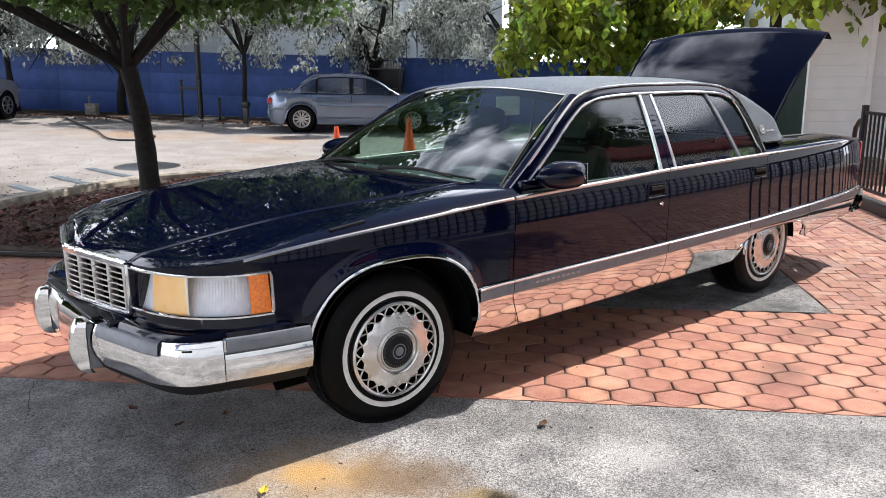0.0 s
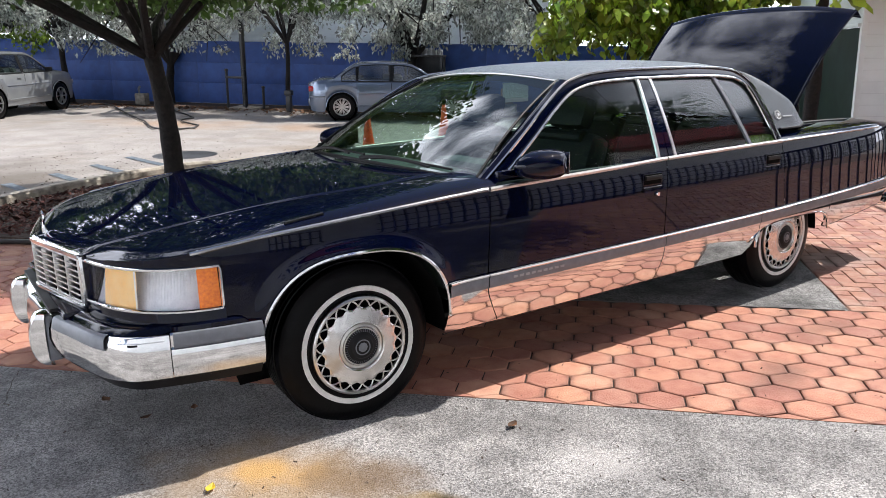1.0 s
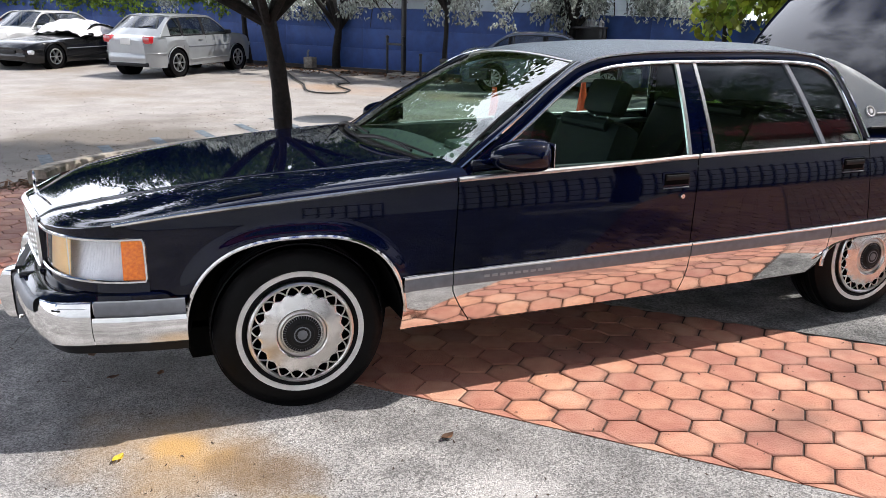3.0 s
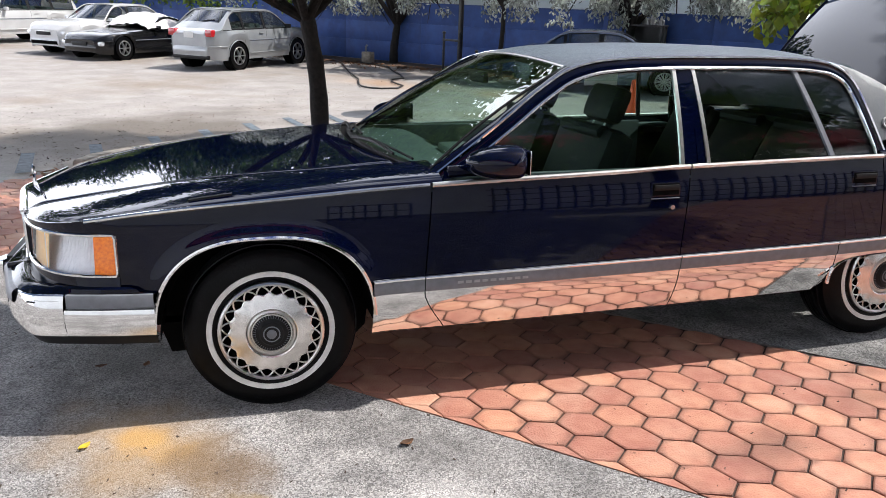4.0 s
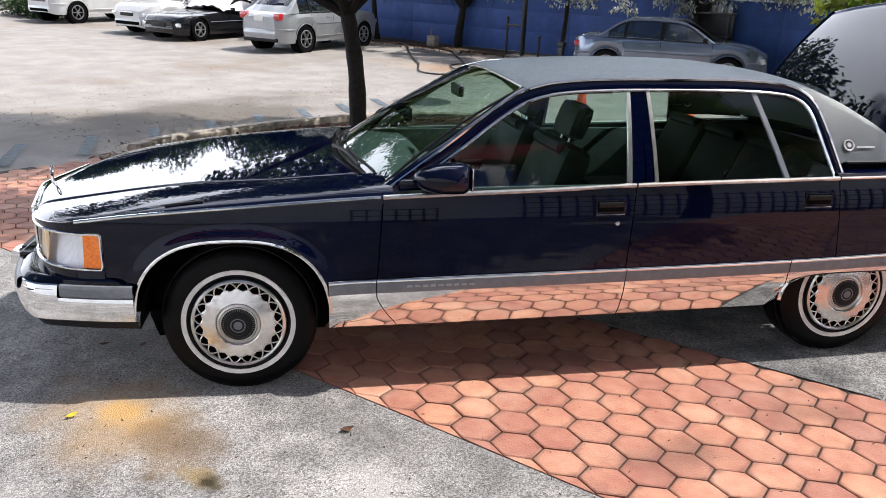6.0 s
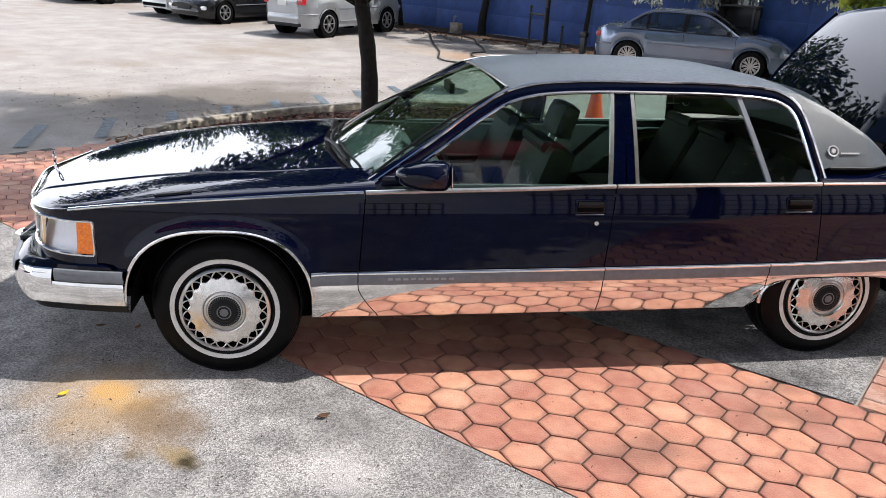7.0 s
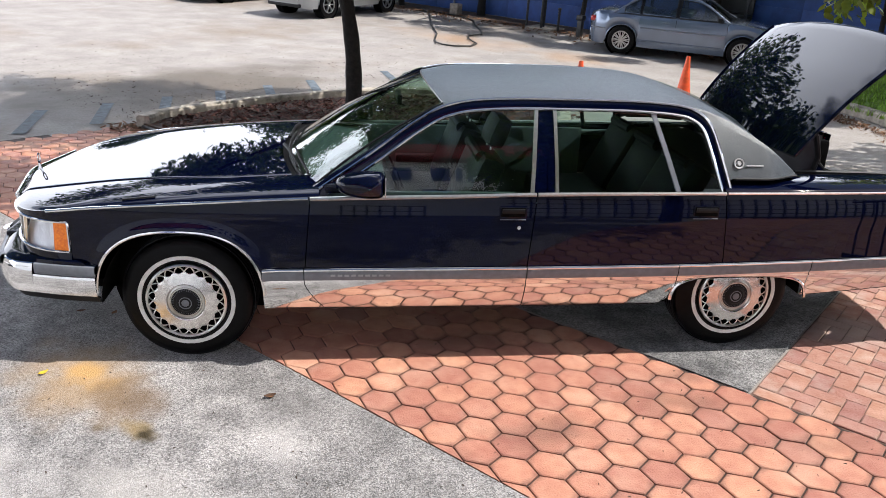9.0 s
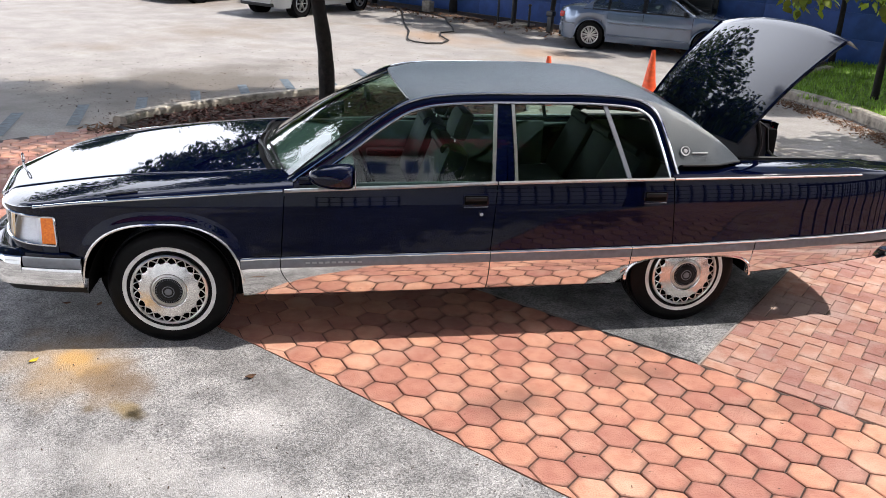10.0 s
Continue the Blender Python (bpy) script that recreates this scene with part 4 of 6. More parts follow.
part("lower_grille", box(-1.01, 0, 0.565, 0.10, 0.75, 0.015, 0.004), "black_plastic", bumper)

# cowl, wipers, windscreen
part("cowl", grid([[(0.44 + 0.13 * (y / 0.8) ** 2 + dx, y, hood_z(0.5, min(abs(y), 0.7)) - 0.012 + dz) for y in span(-0.82, 0.82, 21)] for dx, dz in ((0, 0), (0.06, -0.006), (0.13, -0.002))]), "black_plastic", car)


def screen(t, q, out=0.0):
    hw = 0.845 - 0.225 * t
    y = q * hw
    x = 0.50 + 0.155 * q * q + (0.81 - 0.105 * q * q) * t
    z = 0.982 - 0.037 * q * q + (0.423 - 0.003 * q * q) * t
    b = 0.028 * math.sin(math.pi * t) + out
    return (x - 0.46 * b, y, z + 0.88 * b)


ws = part("windscreen", grid([[screen(t, q) for q in span(-1, 1, 25)] for t in span(0, 1, 14)]), "glass_green", car, "curved green-tinted windscreen")
ws.visible_shadow = False
part("windscreen_trim", tube([screen(0, q, 0.004) for q in span(-1, 1, 25)], 0.010, 6), "black_plastic", ws)
part("windscreen_trim", tube([screen(1, q, 0.003) for q in span(-1, 1, 25)], 0.0045, 6), "chrome_satin", ws)
for s in (-1, 1):
    part("windscreen_trim", tube([screen(t, s, 0.002) for t in span(0, 1, 20)], 0.007, 6), "black_plastic", ws)
for q0, q1, t1 in ((-0.15, -0.72, 0.03), (0.62, 0.05, 0.03)):
    a, b = Vector(screen(0.0, q0, 0.03)), Vector(screen(t1, q1, 0.02))
    w = part("wiper", tube([a + (b - a) * t + Vector((-0.02, 0, 0.02 * math.sin(math.pi * t))) for t in span(0, 1, 8)], lambda t: 0.011 - 0.004 * t, 6), "black_plastic", car)
    c, d = Vector(screen(0.045, q0 * 0.4 + q1 * 0.6 + 0.25, 0.01)), Vector(screen(0.045, q1 - 0.12, 0.01))
    part("wiper_blade", tube([c, (c + d) / 2 + Vector((-0.01, 0, 0.008)), d], 0.006, 6), "black_plastic", w)

# roof, sails and rear window
ZR = smoothcurve([(1.31, 1.408), (1.6, 1.447), (2.1, 1.464), (2.6, 1.452), (2.8, 1.425), (2.95, 1.37), (3.1, 1.275), (3.25, 1.165), (3.38, 1.06)])
rows = []
for x in span(1.31, 3.385, 64):
    zl = EZ(x) if x < 2.93 else 1.035
    ztop = ZR(x)
    zl = min(zl, ztop - 0.012)
    ze = max(min(ztop - 0.048 * (1 - 0.6 * ease((x - 2.9) / 0.4)), ztop - 0.012), zl) if x > 2.6 else zl
    half = []
    ye = gy(x, ze)
    k = 1 - ease((x - 3.15) / 0.25) * 0.10
    for a in span(0, 1, 16):
        y = ye * math.sin(a * math.pi / 2)
        half.append((x + 0.05 * (y / 0.65) ** 2 * (1 - ease((x - 1.31) / 0.5)), y * k, ze + (ztop - ze) * (1 - (y / ye) ** 3.2)))
    for t in span(0, 1, 8)[1:]:
        z = ze + (zl - ze) * t
        half.append((x, gy(x, z) * k, z))
    rows.append([(p[0], -p[1], p[2]) for p in half[::-1]] + half[1:])
roof = part("roof", merged(grid(rows)), "vinyl", car, "grey vinyl roof with padded rear pillars", angle=60)
bg_rows = []
for t in span(0, 1, 10):
    x = 2.93 + 0.43 * t
    bg_rows.append([(x + 0.012, q * 0.60, ZR(x) - 0.02 * q * q + 0.014) for q in span(-1, 1, 15)])
part("rear_window", grid(bg_rows), "glass_dark", roof).visible_shadow = False
for s in (-1, 1):
    em = lathe([(0.0225, -0.003), (0.029, -0.004), (0.029, 0.004), (0.0225, 0.004), (0.0225, -0.003)], 24)
    em = part("emblem", em, "emblem_silver", roof, "silver wreath emblem")
    em.matrix_basis = pose(2.99, s * (gy(2.99, 1.114) + 0.005), 1.114, -25 if s < 0 else 25, 0, 0 if s < 0 else 180)
    part("emblem_crest", lathe([(0.0, -0.006), (0.012, -0.006), (0.014, 0.002)], 8), "emblem_silver", em)
    part("script_bar", box(0.092, -0.002, -0.012, 0.10, 0.003, 0.008, 0.001), "emblem_silver", em)
    part("sail_trim", tube([(x, s * (gy(x, 1.035) * (1 - ease((x - 3.15) / 0.25) * 0.10) + 0.004), 1.033) for x in span(2.97, 3.38, 12)], 0.007, 6), "black_plastic", roof)

rows = []
for y in span(-0.90, 0.90, 25):
    x = 4.66 - 0.16 * (abs(y) / 0.9) ** 3.5
    rows.append([(x - 0.10, y * 0.97, 0.60), (x - 0.02, y, 0.605), (x, y, 0.58), (x + 0.01, y, 0.50), (x - 0.01, y, 0.43), (x - 0.08, y * 0.97, 0.40)])
part("rear_bumper", grid(rows), "chrome", car)
# boot: opening, lid, hinges
part("boot_tub", grid([[(3.44, -0.68, 1.0), (3.44, -0.66, 0.55), (3.44, 0.66, 0.55), (3.44, 0.68, 1.0)], [(3.5, -0.68, 0.99), (3.52, -0.66, 0.5), (3.52, 0.66, 0.5), (3.5, 0.68, 0.99)], [(4.40, -0.62, 0.98), (4.40, -0.6, 0.5), (4.40, 0.6, 0.5), (4.40, 0.62, 0.98)], [(4.44, -0.62, 0.97), (4.44, -0.6, 0.55), (4.44, 0.6, 0.55), (4.44, 0.62, 0.97)]]), "lid_inner", car)
part("boot_floor", box(3.95, 0, 0.52, 0.95, 1.25, 0.03), "lid_inner", car)
part("rear_deck", grid([[(x, y, z + 0.02 * (1 - (y / 0.68) ** 2)) for y in span(-0.76, 0.76, 13)] for x, z in ((3.36, 1.05), (3.40, 1.03), (3.44, 1.015), (3.45, 0.97))]), "car_blue", car)
part("tail_panel", grid([[(x, y, z) for y in span(-0.74, 0.74, 9)] for x, z in ((4.43, 0.69), (4.46, 0.715), (4.54, 0.71), (4.57, 0.685), (4.575, 0.60))]), "car_blue", car)
part("boot_seal", tube([(3.45, -0.66, 1.02), (3.9, -0.66, 1.015), (4.32, -0.63, 1.0), (4.42, -0.62, 0.94), (4.45, -0.60, 0.76), (4.46, -0.52, 0.722), (4.46, 0.52, 0.722), (4.45, 0.60, 0.76), (4.42, 0.62, 0.94), (4.32, 0.63, 1.0), (3.9, 0.66, 1.015), (3.45, 0.66, 1.02)], 0.012, 6), "black_plastic", car)
for s in (-1, 1):
    part("tail_inner", box(4.48, s * 0.70, 0.775, 0.15, 0.10, 0.30, 0.04), "black_under", car)
LA = Vector((3.405, 0, 1.145))
LB = Vector((3.945, 0, 1.755))
lid_dir = (LB - LA).normalized()
lid_up = Vector((-lid_dir.z, 0, lid_dir.x))
rows = []
L = (LB - LA).length
for t in span(-0.02, 1.0, 18):
    row = []
    for q in span(-1, 1, 21):
        hw = 0.705 + 0.05 * t
        bow = 0.035 * math.sin(math.pi * clamp(t)) - 0.03 * abs(q) ** 3.0 + 0.02
        p = LA + lid_dir * (L * t + 0.06 * (1 - q * q) * ease((t - 0.7) / 0.3) - 0.03 * (1 - q * q) * ease((0.3 - t) / 0.3)) + lid_up * bow
        row.append((p.x, q * hw, p.z))
    rows.append(row)
last = rows[-1]
for k, (f, g) in enumerate(((0.02, 0.012), (0.026, 0.04), (0.028, 0.10))):
    rows.append([(x + lid_dir.x * f - lid_up.x * g, y, z + lid_dir.z * f - lid_up.z * g) for x, y, z in last])
lid = part("boot_lid", grid(rows), "car_blue", car, "raised navy boot lid")
b = grid([[(x - lid_up.x * 0.02, y * 0.985, z - lid_up.z * 0.02) for x, y, z in r] for r in rows[:18]])
part("lid_lining", b, "lid_inner", lid)
part("lid_edge", tube([(r[0][0], r[0][1], r[0][2]) for r in rows[:18]], 0.010, 6), "car_blue", lid)
part("lid_edge", tube([(r[-1][0], r[-1][1], r[-1][2]) for r in rows[:18]], 0.010, 6), "car_blue", lid)
for s in (-1, 1):
    part("hinge_arm", tube([(3.50, s * 0.60, 0.86), (3.60, s * 0.60, 0.98), (3.62, s * 0.60, 1.10), (3.58, s * 0.60, 1.22), (3.54, s * 0.60, 1.27)], 0.016, 8), "black_plastic", lid)


# wheels
def wheel(x, s, y, z, turn=0.0):
    rim = lathe([(0.212, -0.006), (0.210, -0.020), (0.198, -0.024), (0.192, -0.012), (0.190, 0.015), (0.160, 0.018), (0.0, 0.02)], 60)
    w = part("wheel", rim, "black_under", car)
    w.matrix_basis = pose(x, s * y, z, 0, 0, (0 if s < 0 else 180) + turn)
    tyre = [(0.205, 0.20), (0.25, 0.225), (0.31, 0.222), (0.338, 0.20), (0.346, 0.16), (0.347, 0.105), (0.346, 0.05), (0.339, 0.012), (0.318, -0.006), (0.29, -0.014), (0.26, -0.0175), (0.25, -0.018), (0.232, -0.0165), (0.214, -0.008), (0.205, 0.012)]
    part("tyre", lathe(tyre, 72), "rubber", w, "black tyre with a broad white band")
    for d in (0.05, 0.085, 0.12, 0.155):
        part("tread_rib", lathe([(0.3462, d - 0.006), (0.3515, d - 0.005), (0.3515, d + 0.018), (0.3462, d + 0.019)], 72), "rubber", w)
    part("white_band", lathe([(0.255, -0.0174), (0.253, -0.0205), (0.234, -0.0198), (0.232, -0.0165)], 72), "whitewall", w)
    part("cover_ring", lathe([(0.213, -0.008), (0.211, -0.026), (0.203, -0.032), (0.197, -0.028), (0.195, -0.018)], 72), "chrome_satin", w)
    disc = lathe([(0.166, -0.018), (0.166, -0.026), (0.1625, -0.0285), (0.152, -0.031), (0.130, -0.037), (0.105, -0.043), (0.100, -0.040), (0.097, -0.030)], 160)
    for v in disc.verts:
        r = math.hypot(v.co.x, v.co.z)
        if r > 0.160:
            k = 1 + 0.030 * math.cos(20 * math.atan2(v.co.z, v.co.x))
            v.co.x, v.co.z = v.co.x * k, v.co.z * k
    part("cover_disc", disc, "brushed", w, "brushed metal wheel disc")
    part("cover_hub", lathe([(0.098, -0.028), (0.096, -0.036), (0.088, -0.040), (0.083, -0.034)], 48), "chrome_satin", w)
    part("hub_centre", lathe([(0.084, -0.030), (0.078, -0.034), (0.066, -0.034), (0.064, -0.040), (0.058, -0.041), (0.052, -0.046), (0.03, -0.048), (0.0, -0.049)], 40), "black_plastic", w)
    part("hub_disc", lathe([(0.050, -0.046), (0.046, -0.050), (0.024, -0.051), (0.0, -0.051)], 40), "black_plastic", w)
    part("hub_wreath", lathe([(0.034, -0.0505), (0.033, -0.053), (0.030, -0.053), (0.029, -0.0505)], 32), "trim_grey", w)
    part("hub_ring", lathe([(0.082, -0.034), (0.0805, -0.039), (0.077, -0.0395), (0.076, -0.036)], 40), "chrome_satin", w)
    b = bmesh.new()
    for k in range(44):
        a = 2 * math.pi * k / 44
        tube([(r * math.cos(a), d, r * math.sin(a)) for r, d in ((0.064, -0.0412), (0.070, -0.0385), (0.075, -0.0365))], 0.0013, 4, bm=b)
    part("hub_ribs", b, "trim_grey", w)
    part("hub_crest", lathe([(0.022, -0.047), (0.020, -0.0525), (0.012, -0.054), (0.0, -0.055)], 10), "trim_grey", w)
    b = bmesh.new()
    n = 20
    for k in range(n):
        for j in (-1, 1):
            a0, a1 = 2 * math.pi * k / n, 2 * math.pi * (k + 0.5 * j) / n
            pts = []
            for t in span(0, 1, 6):
                r = 0.164 + (0.2 - 0.164) * t
                a = a0 + (a1 - a0) * (t ** 1.7)
                pts.append((r * math.cos(a), -0.024, r * math.sin(a)))
            tube(pts, 0.0034, 5, bm=b)
    part("lattice", b, "chrome_satin", w)
    return w


wheel(0.0, -1, 0.895, 0.338, -3.0)
wheel(3.086, -1, 0.872, 0.340)
wheel(0.0, 1, 0.895, 0.338, -3.0)
wheel(3.086, 1, 0.872, 0.340)

# cabin
part("cabin_floor", box(1.62, 0, 0.36, 1.95, 1.72, 0.05), "interior", car)
for s in (-1, 1):
    part("sill", box(1.75, s * 0.91, 0.90, 2.25, 0.08, 0.03, 0.008), "interior", car)
for s in (-1, 1):
    part("door_card", box(1.635, s * 0.862, 0.66, 1.97, 0.03, 0.56, 0.01), "interior", car)
    part("armrest", box(1.45, s * 0.81, 0.70, 0.5, 0.08, 0.06, 0.02), "leather", car)
part("dashboard", grid([[(x, y, z - 0.02 * (y / 0.8) ** 2) for y in span(-0.80, 0.80, 13)] for x, z in ((0.56, 0.95), (0.75, 0.955), (0.92, 0.945), (0.99, 0.90), (1.0, 0.78), (0.96, 0.62))], 0.0), "interior", car)
part("instrument_hood", box(0.97, -0.38, 0.955, 0.16, 0.42, 0.05, 0.02), "interior", car)
sw = lathe([(0.178, -0.012), (0.192, -0.012), (0.192, 0.012), (0.178, 0.012), (0.178, -0.012)], 32)
bmesh.ops.rotate(sw, verts=sw.verts, cent=(0, 0, 0), matrix=Euler((0, 0, radians(90))).to_matrix())
bmesh.ops.rotate(sw, verts=sw.verts, cent=(0, 0, 0), matrix=Euler((0, radians(-25), 0)).to_matrix())
bmesh.ops.translate(sw, verts=sw.verts, vec=(1.14, -0.38, 0.86))
stw = part("steering_wheel", sw, "leather", car)
part("wheel_spoke", box(1.13, -0.38, 0.85, 0.03, 0.34, 0.06, 0.012), "leather", stw)


def seat(x, y, wide, back=20, high=0.50, nm="front_seat", rest=True):
    b = box(x, y, 0.55, 0.52, wide, 0.18, 0.07)
    ob = part(nm, b, "leather", car, "dark leather seat")
    m = Matrix.Translation((x + 0.24, y, 0.60)) @ Matrix.Rotation(radians(back), 4, "Y")
    for k in ((0,) if wide < 1 else (-1, 0, 1)):
        bw = wide if wide < 1 else wide / 3 - 0.012
        part("backrest", box(0.02 * (k == 0 and wide > 1), k * wide / 3, high / 2, 0.16, bw, high, 0.065, m=m), "leather", ob)
        part("backrest_roll", tube([m @ Vector((-0.07, k * wide / 3 - bw * 0.36 + bw * 0.72 * t, high * 0.93)) for t in span(0, 1, 6)], 0.035, 10), "leather", ob)
    if rest:
        r = part("headrest", box(0, 0, high + 0.115, 0.11, min(0.29, wide * 0.6), 0.19, 0.054, m=m), "leather", ob)
        for k in (-1, 1):
            part("headrest_post", tube([m @ Vector((0, k * 0.06, high - 0.03)), m @ Vector((0, k * 0.06, high + 0.04))], 0.006, 6), "chrome_satin", r)
    return ob


seat(1.26, -0.38, 0.58)
seat(1.26, 0.42, 0.58)
seat(2.42, 0.0, 1.45, 26, 0.50, "rear_seat", False)
part("parcel_shelf", box(3.12, 0, 0.985, 0.5, 1.3, 0.03, 0.01), "interior", car)
part("rear_view_mirror", box(1.16, 0.0, 1.29, 0.03, 0.24, 0.06, 0.012), "black_plastic", car)
part("headliner", grid([[(x, y, ZR(x) - 0.05 - 0.06 * (y / 0.62) ** 2) for y in span(-0.62, 0.62, 9)] for x in span(1.36, 2.9, 9)]), "interior", car)
part("price_card", box(2.28, 0.795, 1.25, 0.24, 0.004, 0.14), "wall_white", car, "pale paper card on the far window")

# ---- the lot behind ----
fence = thing("wall_north", "tall smooth dark blue painted fence along the car park", "fence", lot(-10, 18.6), kind="structure")
sheet = None
for i in range(18):
    u0 = -30 + 2.9 * i
    for k in range(3):
        if sheet is None:
            bb = part("panel", box(0, 0, 0, 2.898, 0.045, 0.592, 0.006), "fence_blue", fence)
            sheet = bb.data
        else:
            bb = new("panel", sheet)
            bb.parent = fence
        bb.location = (u0 + 1.45, 0.004 * (k % 2), 0.31 + 0.592 * k)
    part("post", box(u0, 0.08, 0.88, 0.09, 0.09, 1.76, 0.01), "fence_blue", fence)
part("cap", box(-4, 0.01, 1.80, 52, 0.08, 0.03, 0.006), "fence_blue", fence)


def leaf_cloud(clumps, n, size, seed, wide=0.26, droop=0.3, hang=0.0, base=-9.0):
    """Many small bent leaves scattered through uneven clumps (x, y, z, radius)."""
    rnd = random.Random(seed)
    verts, faces = [], []
    weights = [c[3] ** 2 for c in clumps]
    for _ in range(n):
        cx, cy, cz, r = rnd.choices(clumps, weights)[0]
        d = Vector((rnd.gauss(0, 1), rnd.gauss(0, 1), rnd.gauss(0, 1))).normalized() * rnd.random() ** 0.4
        p = Vector((cx + d.x * r, cy + d.y * r, cz + d.z * r * 0.75 - hang * r * rnd.random() ** 2))
        if p.z < base:
            continue
        az, tilt = rnd.uniform(0, 2 * math.pi), rnd.gauss(-droop, 0.5)
        f = Vector((math.cos(az) * math.cos(tilt), math.sin(az) * math.cos(tilt), math.sin(tilt)))
        sd = f.cross(Vector((0, 0, 1)))
        sd = sd.normalized() if sd.length > 1e-3 else Vector((1, 0, 0))
        sd = Matrix.Rotation(rnd.uniform(-0.9, 0.9), 3, f) @ sd
        nn = f.cross(sd)
        ln = size * rnd.uniform(0.65, 1.25)
        wd = ln * wide
        k = len(verts)
        verts += [tuple(p), tuple(p + f * ln * 0.35 + sd * wd + nn * wd * 0.3), tuple(p + f * ln * 0.35 - sd * wd + nn * wd * 0.3), tuple(p + f * ln * 0.75 + sd * wd * 0.8 + nn * wd * 0.1), tuple(p + f * ln * 0.75 - sd * wd * 0.8 + nn * wd * 0.1), tuple(p + f * ln - Vector((0, 0, ln * 0.12)))]
        faces += [(k, k + 1, k + 2), (k + 1, k + 3, k + 4, k + 2), (k + 3, k + 5, k + 4)]
    return verts, faces


def mesh_part(name, verts, faces, material, parent, label=""):
    me = bpy.data.meshes.new(name)
    me.from_pydata(verts, [], faces)
    me.materials.append(MAT[material])
    ob = new(name, me)
    ob.parent = parent
    if label:
        ob["label"] = label
    return ob


def tree(label, x, y, z, trunk, fork, limbs, leaf, n, size, seed, wide=0.26, spread=2.2, lift=1.6, droop=0.3, lean=(0, 0), clump=0.8, sag=0.0, hang=0.0, name="tree", twigs=3, base=-9.0, dome=False, shift=0.0):
    """A tree: tapered uneven trunk, limbs with branches, and a broken crown of leaves."""
    rnd = random.Random(seed)
    t = thing(name, label, "tree", pose(x, y, z))
    path = []
    for q in span(0, 1, 13):
        path.append((lean[0] * q + 0.025 * math.sin(5 * q + seed), lean[1] * q + 0.02 * math.cos(4 * q + seed), fork * q - 0.1 * (q == 0)))
    part("trunk", tube(path, lambda q: trunk * (1.15 - 0.3 * q + 2.2 * max(0, 0.10 - q) + 0.05 * math.sin(23 * q + seed)), 14), "bark", t)
    clumps = []
    top = Vector(path[-1])
    for k in range(limbs):
        a = 2 * math.pi * (k + rnd.uniform(-0.25, 0.25)) / limbs
        r = spread * rnd.uniform(0.55, 1.0)
        up = lift * rnd.uniform(0.45, 1.1)
        if dome:
            r, up = (spread * 0.42, lift * rnd.uniform(0.9, 1.05)) if k % 3 == 2 else (spread * rnd.uniform(0.8, 1.0), lift * rnd.uniform(0.24, 0.5))
        end = top + Vector((r * math.cos(a) + shift, r * math.sin(a), up))
        mid = top + (end - top) * 0.45 + Vector((0, 0, (up * 0.12 if dome else lift * 0.16)))
        pth = [top - Vector((0, 0, 0.08)), top + (mid - top) * 0.5 + Vector((rnd.uniform(-0.06, 0.06), rnd.uniform(-0.06, 0.06), 0.02)), mid, mid + (end - mid) * 0.55 + Vector((rnd.uniform(-0.1, 0.1), rnd.uniform(-0.1, 0.1), 0.04)), end]
        part("limb", tube(pth, lambda q: trunk * ((0.52 if dome else 0.68) - 0.38 * q), 8), "bark", t)
        for j in range(twigs):
            b0 = mid + (end - mid) * rnd.uniform(0.0, 0.8)
            b1 = b0 + Vector((rnd.uniform(-1, 1), rnd.uniform(-1, 1), rnd.uniform(-0.3 - sag, 0.7))) * spread * 0.42
            part("branch", tube([b0, (b0 + b1) / 2 + Vector((0, 0, 0.05)), b1], lambda q: trunk * (0.22 - 0.16 * q), 6), "bark", t)
            clumps.append((*b1, clump * rnd.uniform(0.5, 1.0)))
        clumps.append((*end, clump * rnd.uniform(0.7, 1.1)))
        if dome:
            clumps.append((*(mid * 0.85 + end * 0.15), clump * rnd.uniform(0.7, 1.0)))
    v, f = leaf_cloud(clumps, n, size, seed + 1, wide, droop, hang, base)
    mesh_part("crown", v, f, leaf, t)
    return t


tree("dark-barked tree with forked limbs in the mulch bed", 0.97, 6.02, 0.05, 0.10, 1.62, 8, "leaf_green", 40000, 0.125, 5, spread=3.45, lift=3.5, clump=0.9, lean=(-0.13, 0.08), twigs=6, base=2.15, dome=True, shift=-1.2)
for u, v, r, f, sd, n, sp, ln in ((-14.8, 17.8, 0.085, 1.9, 21, 15000, 2.6, -0.1), (-11.75, 18.2, 0.12, 1.25, 22, 17000, 2.7, 0.1), (-7.6, 17.3, 0.065, 1.9, 23, 11000, 2.3, 0.05), (-4.3, 18.0, 0.13, 1.5, 24, 17000, 2.9, 0.1), (-0.4, 18.1, 0.06, 2.2, 25, 11000, 2.4, 0.0)):
    p = LOT @ Vector((u, v, 0))
    tree("grey-green silver-leaved tree beside the blue fence", p.x, p.y, rise(u, v) - 0.03, r, f, 8, "leaf_silver", int(n * 0.95), 0.115, sd, 0.24, sp, 2.5, 0.7, lean=(ln, 0), clump=0.5, sag=0.9, hang=1.0, twigs=5, base=1.5)
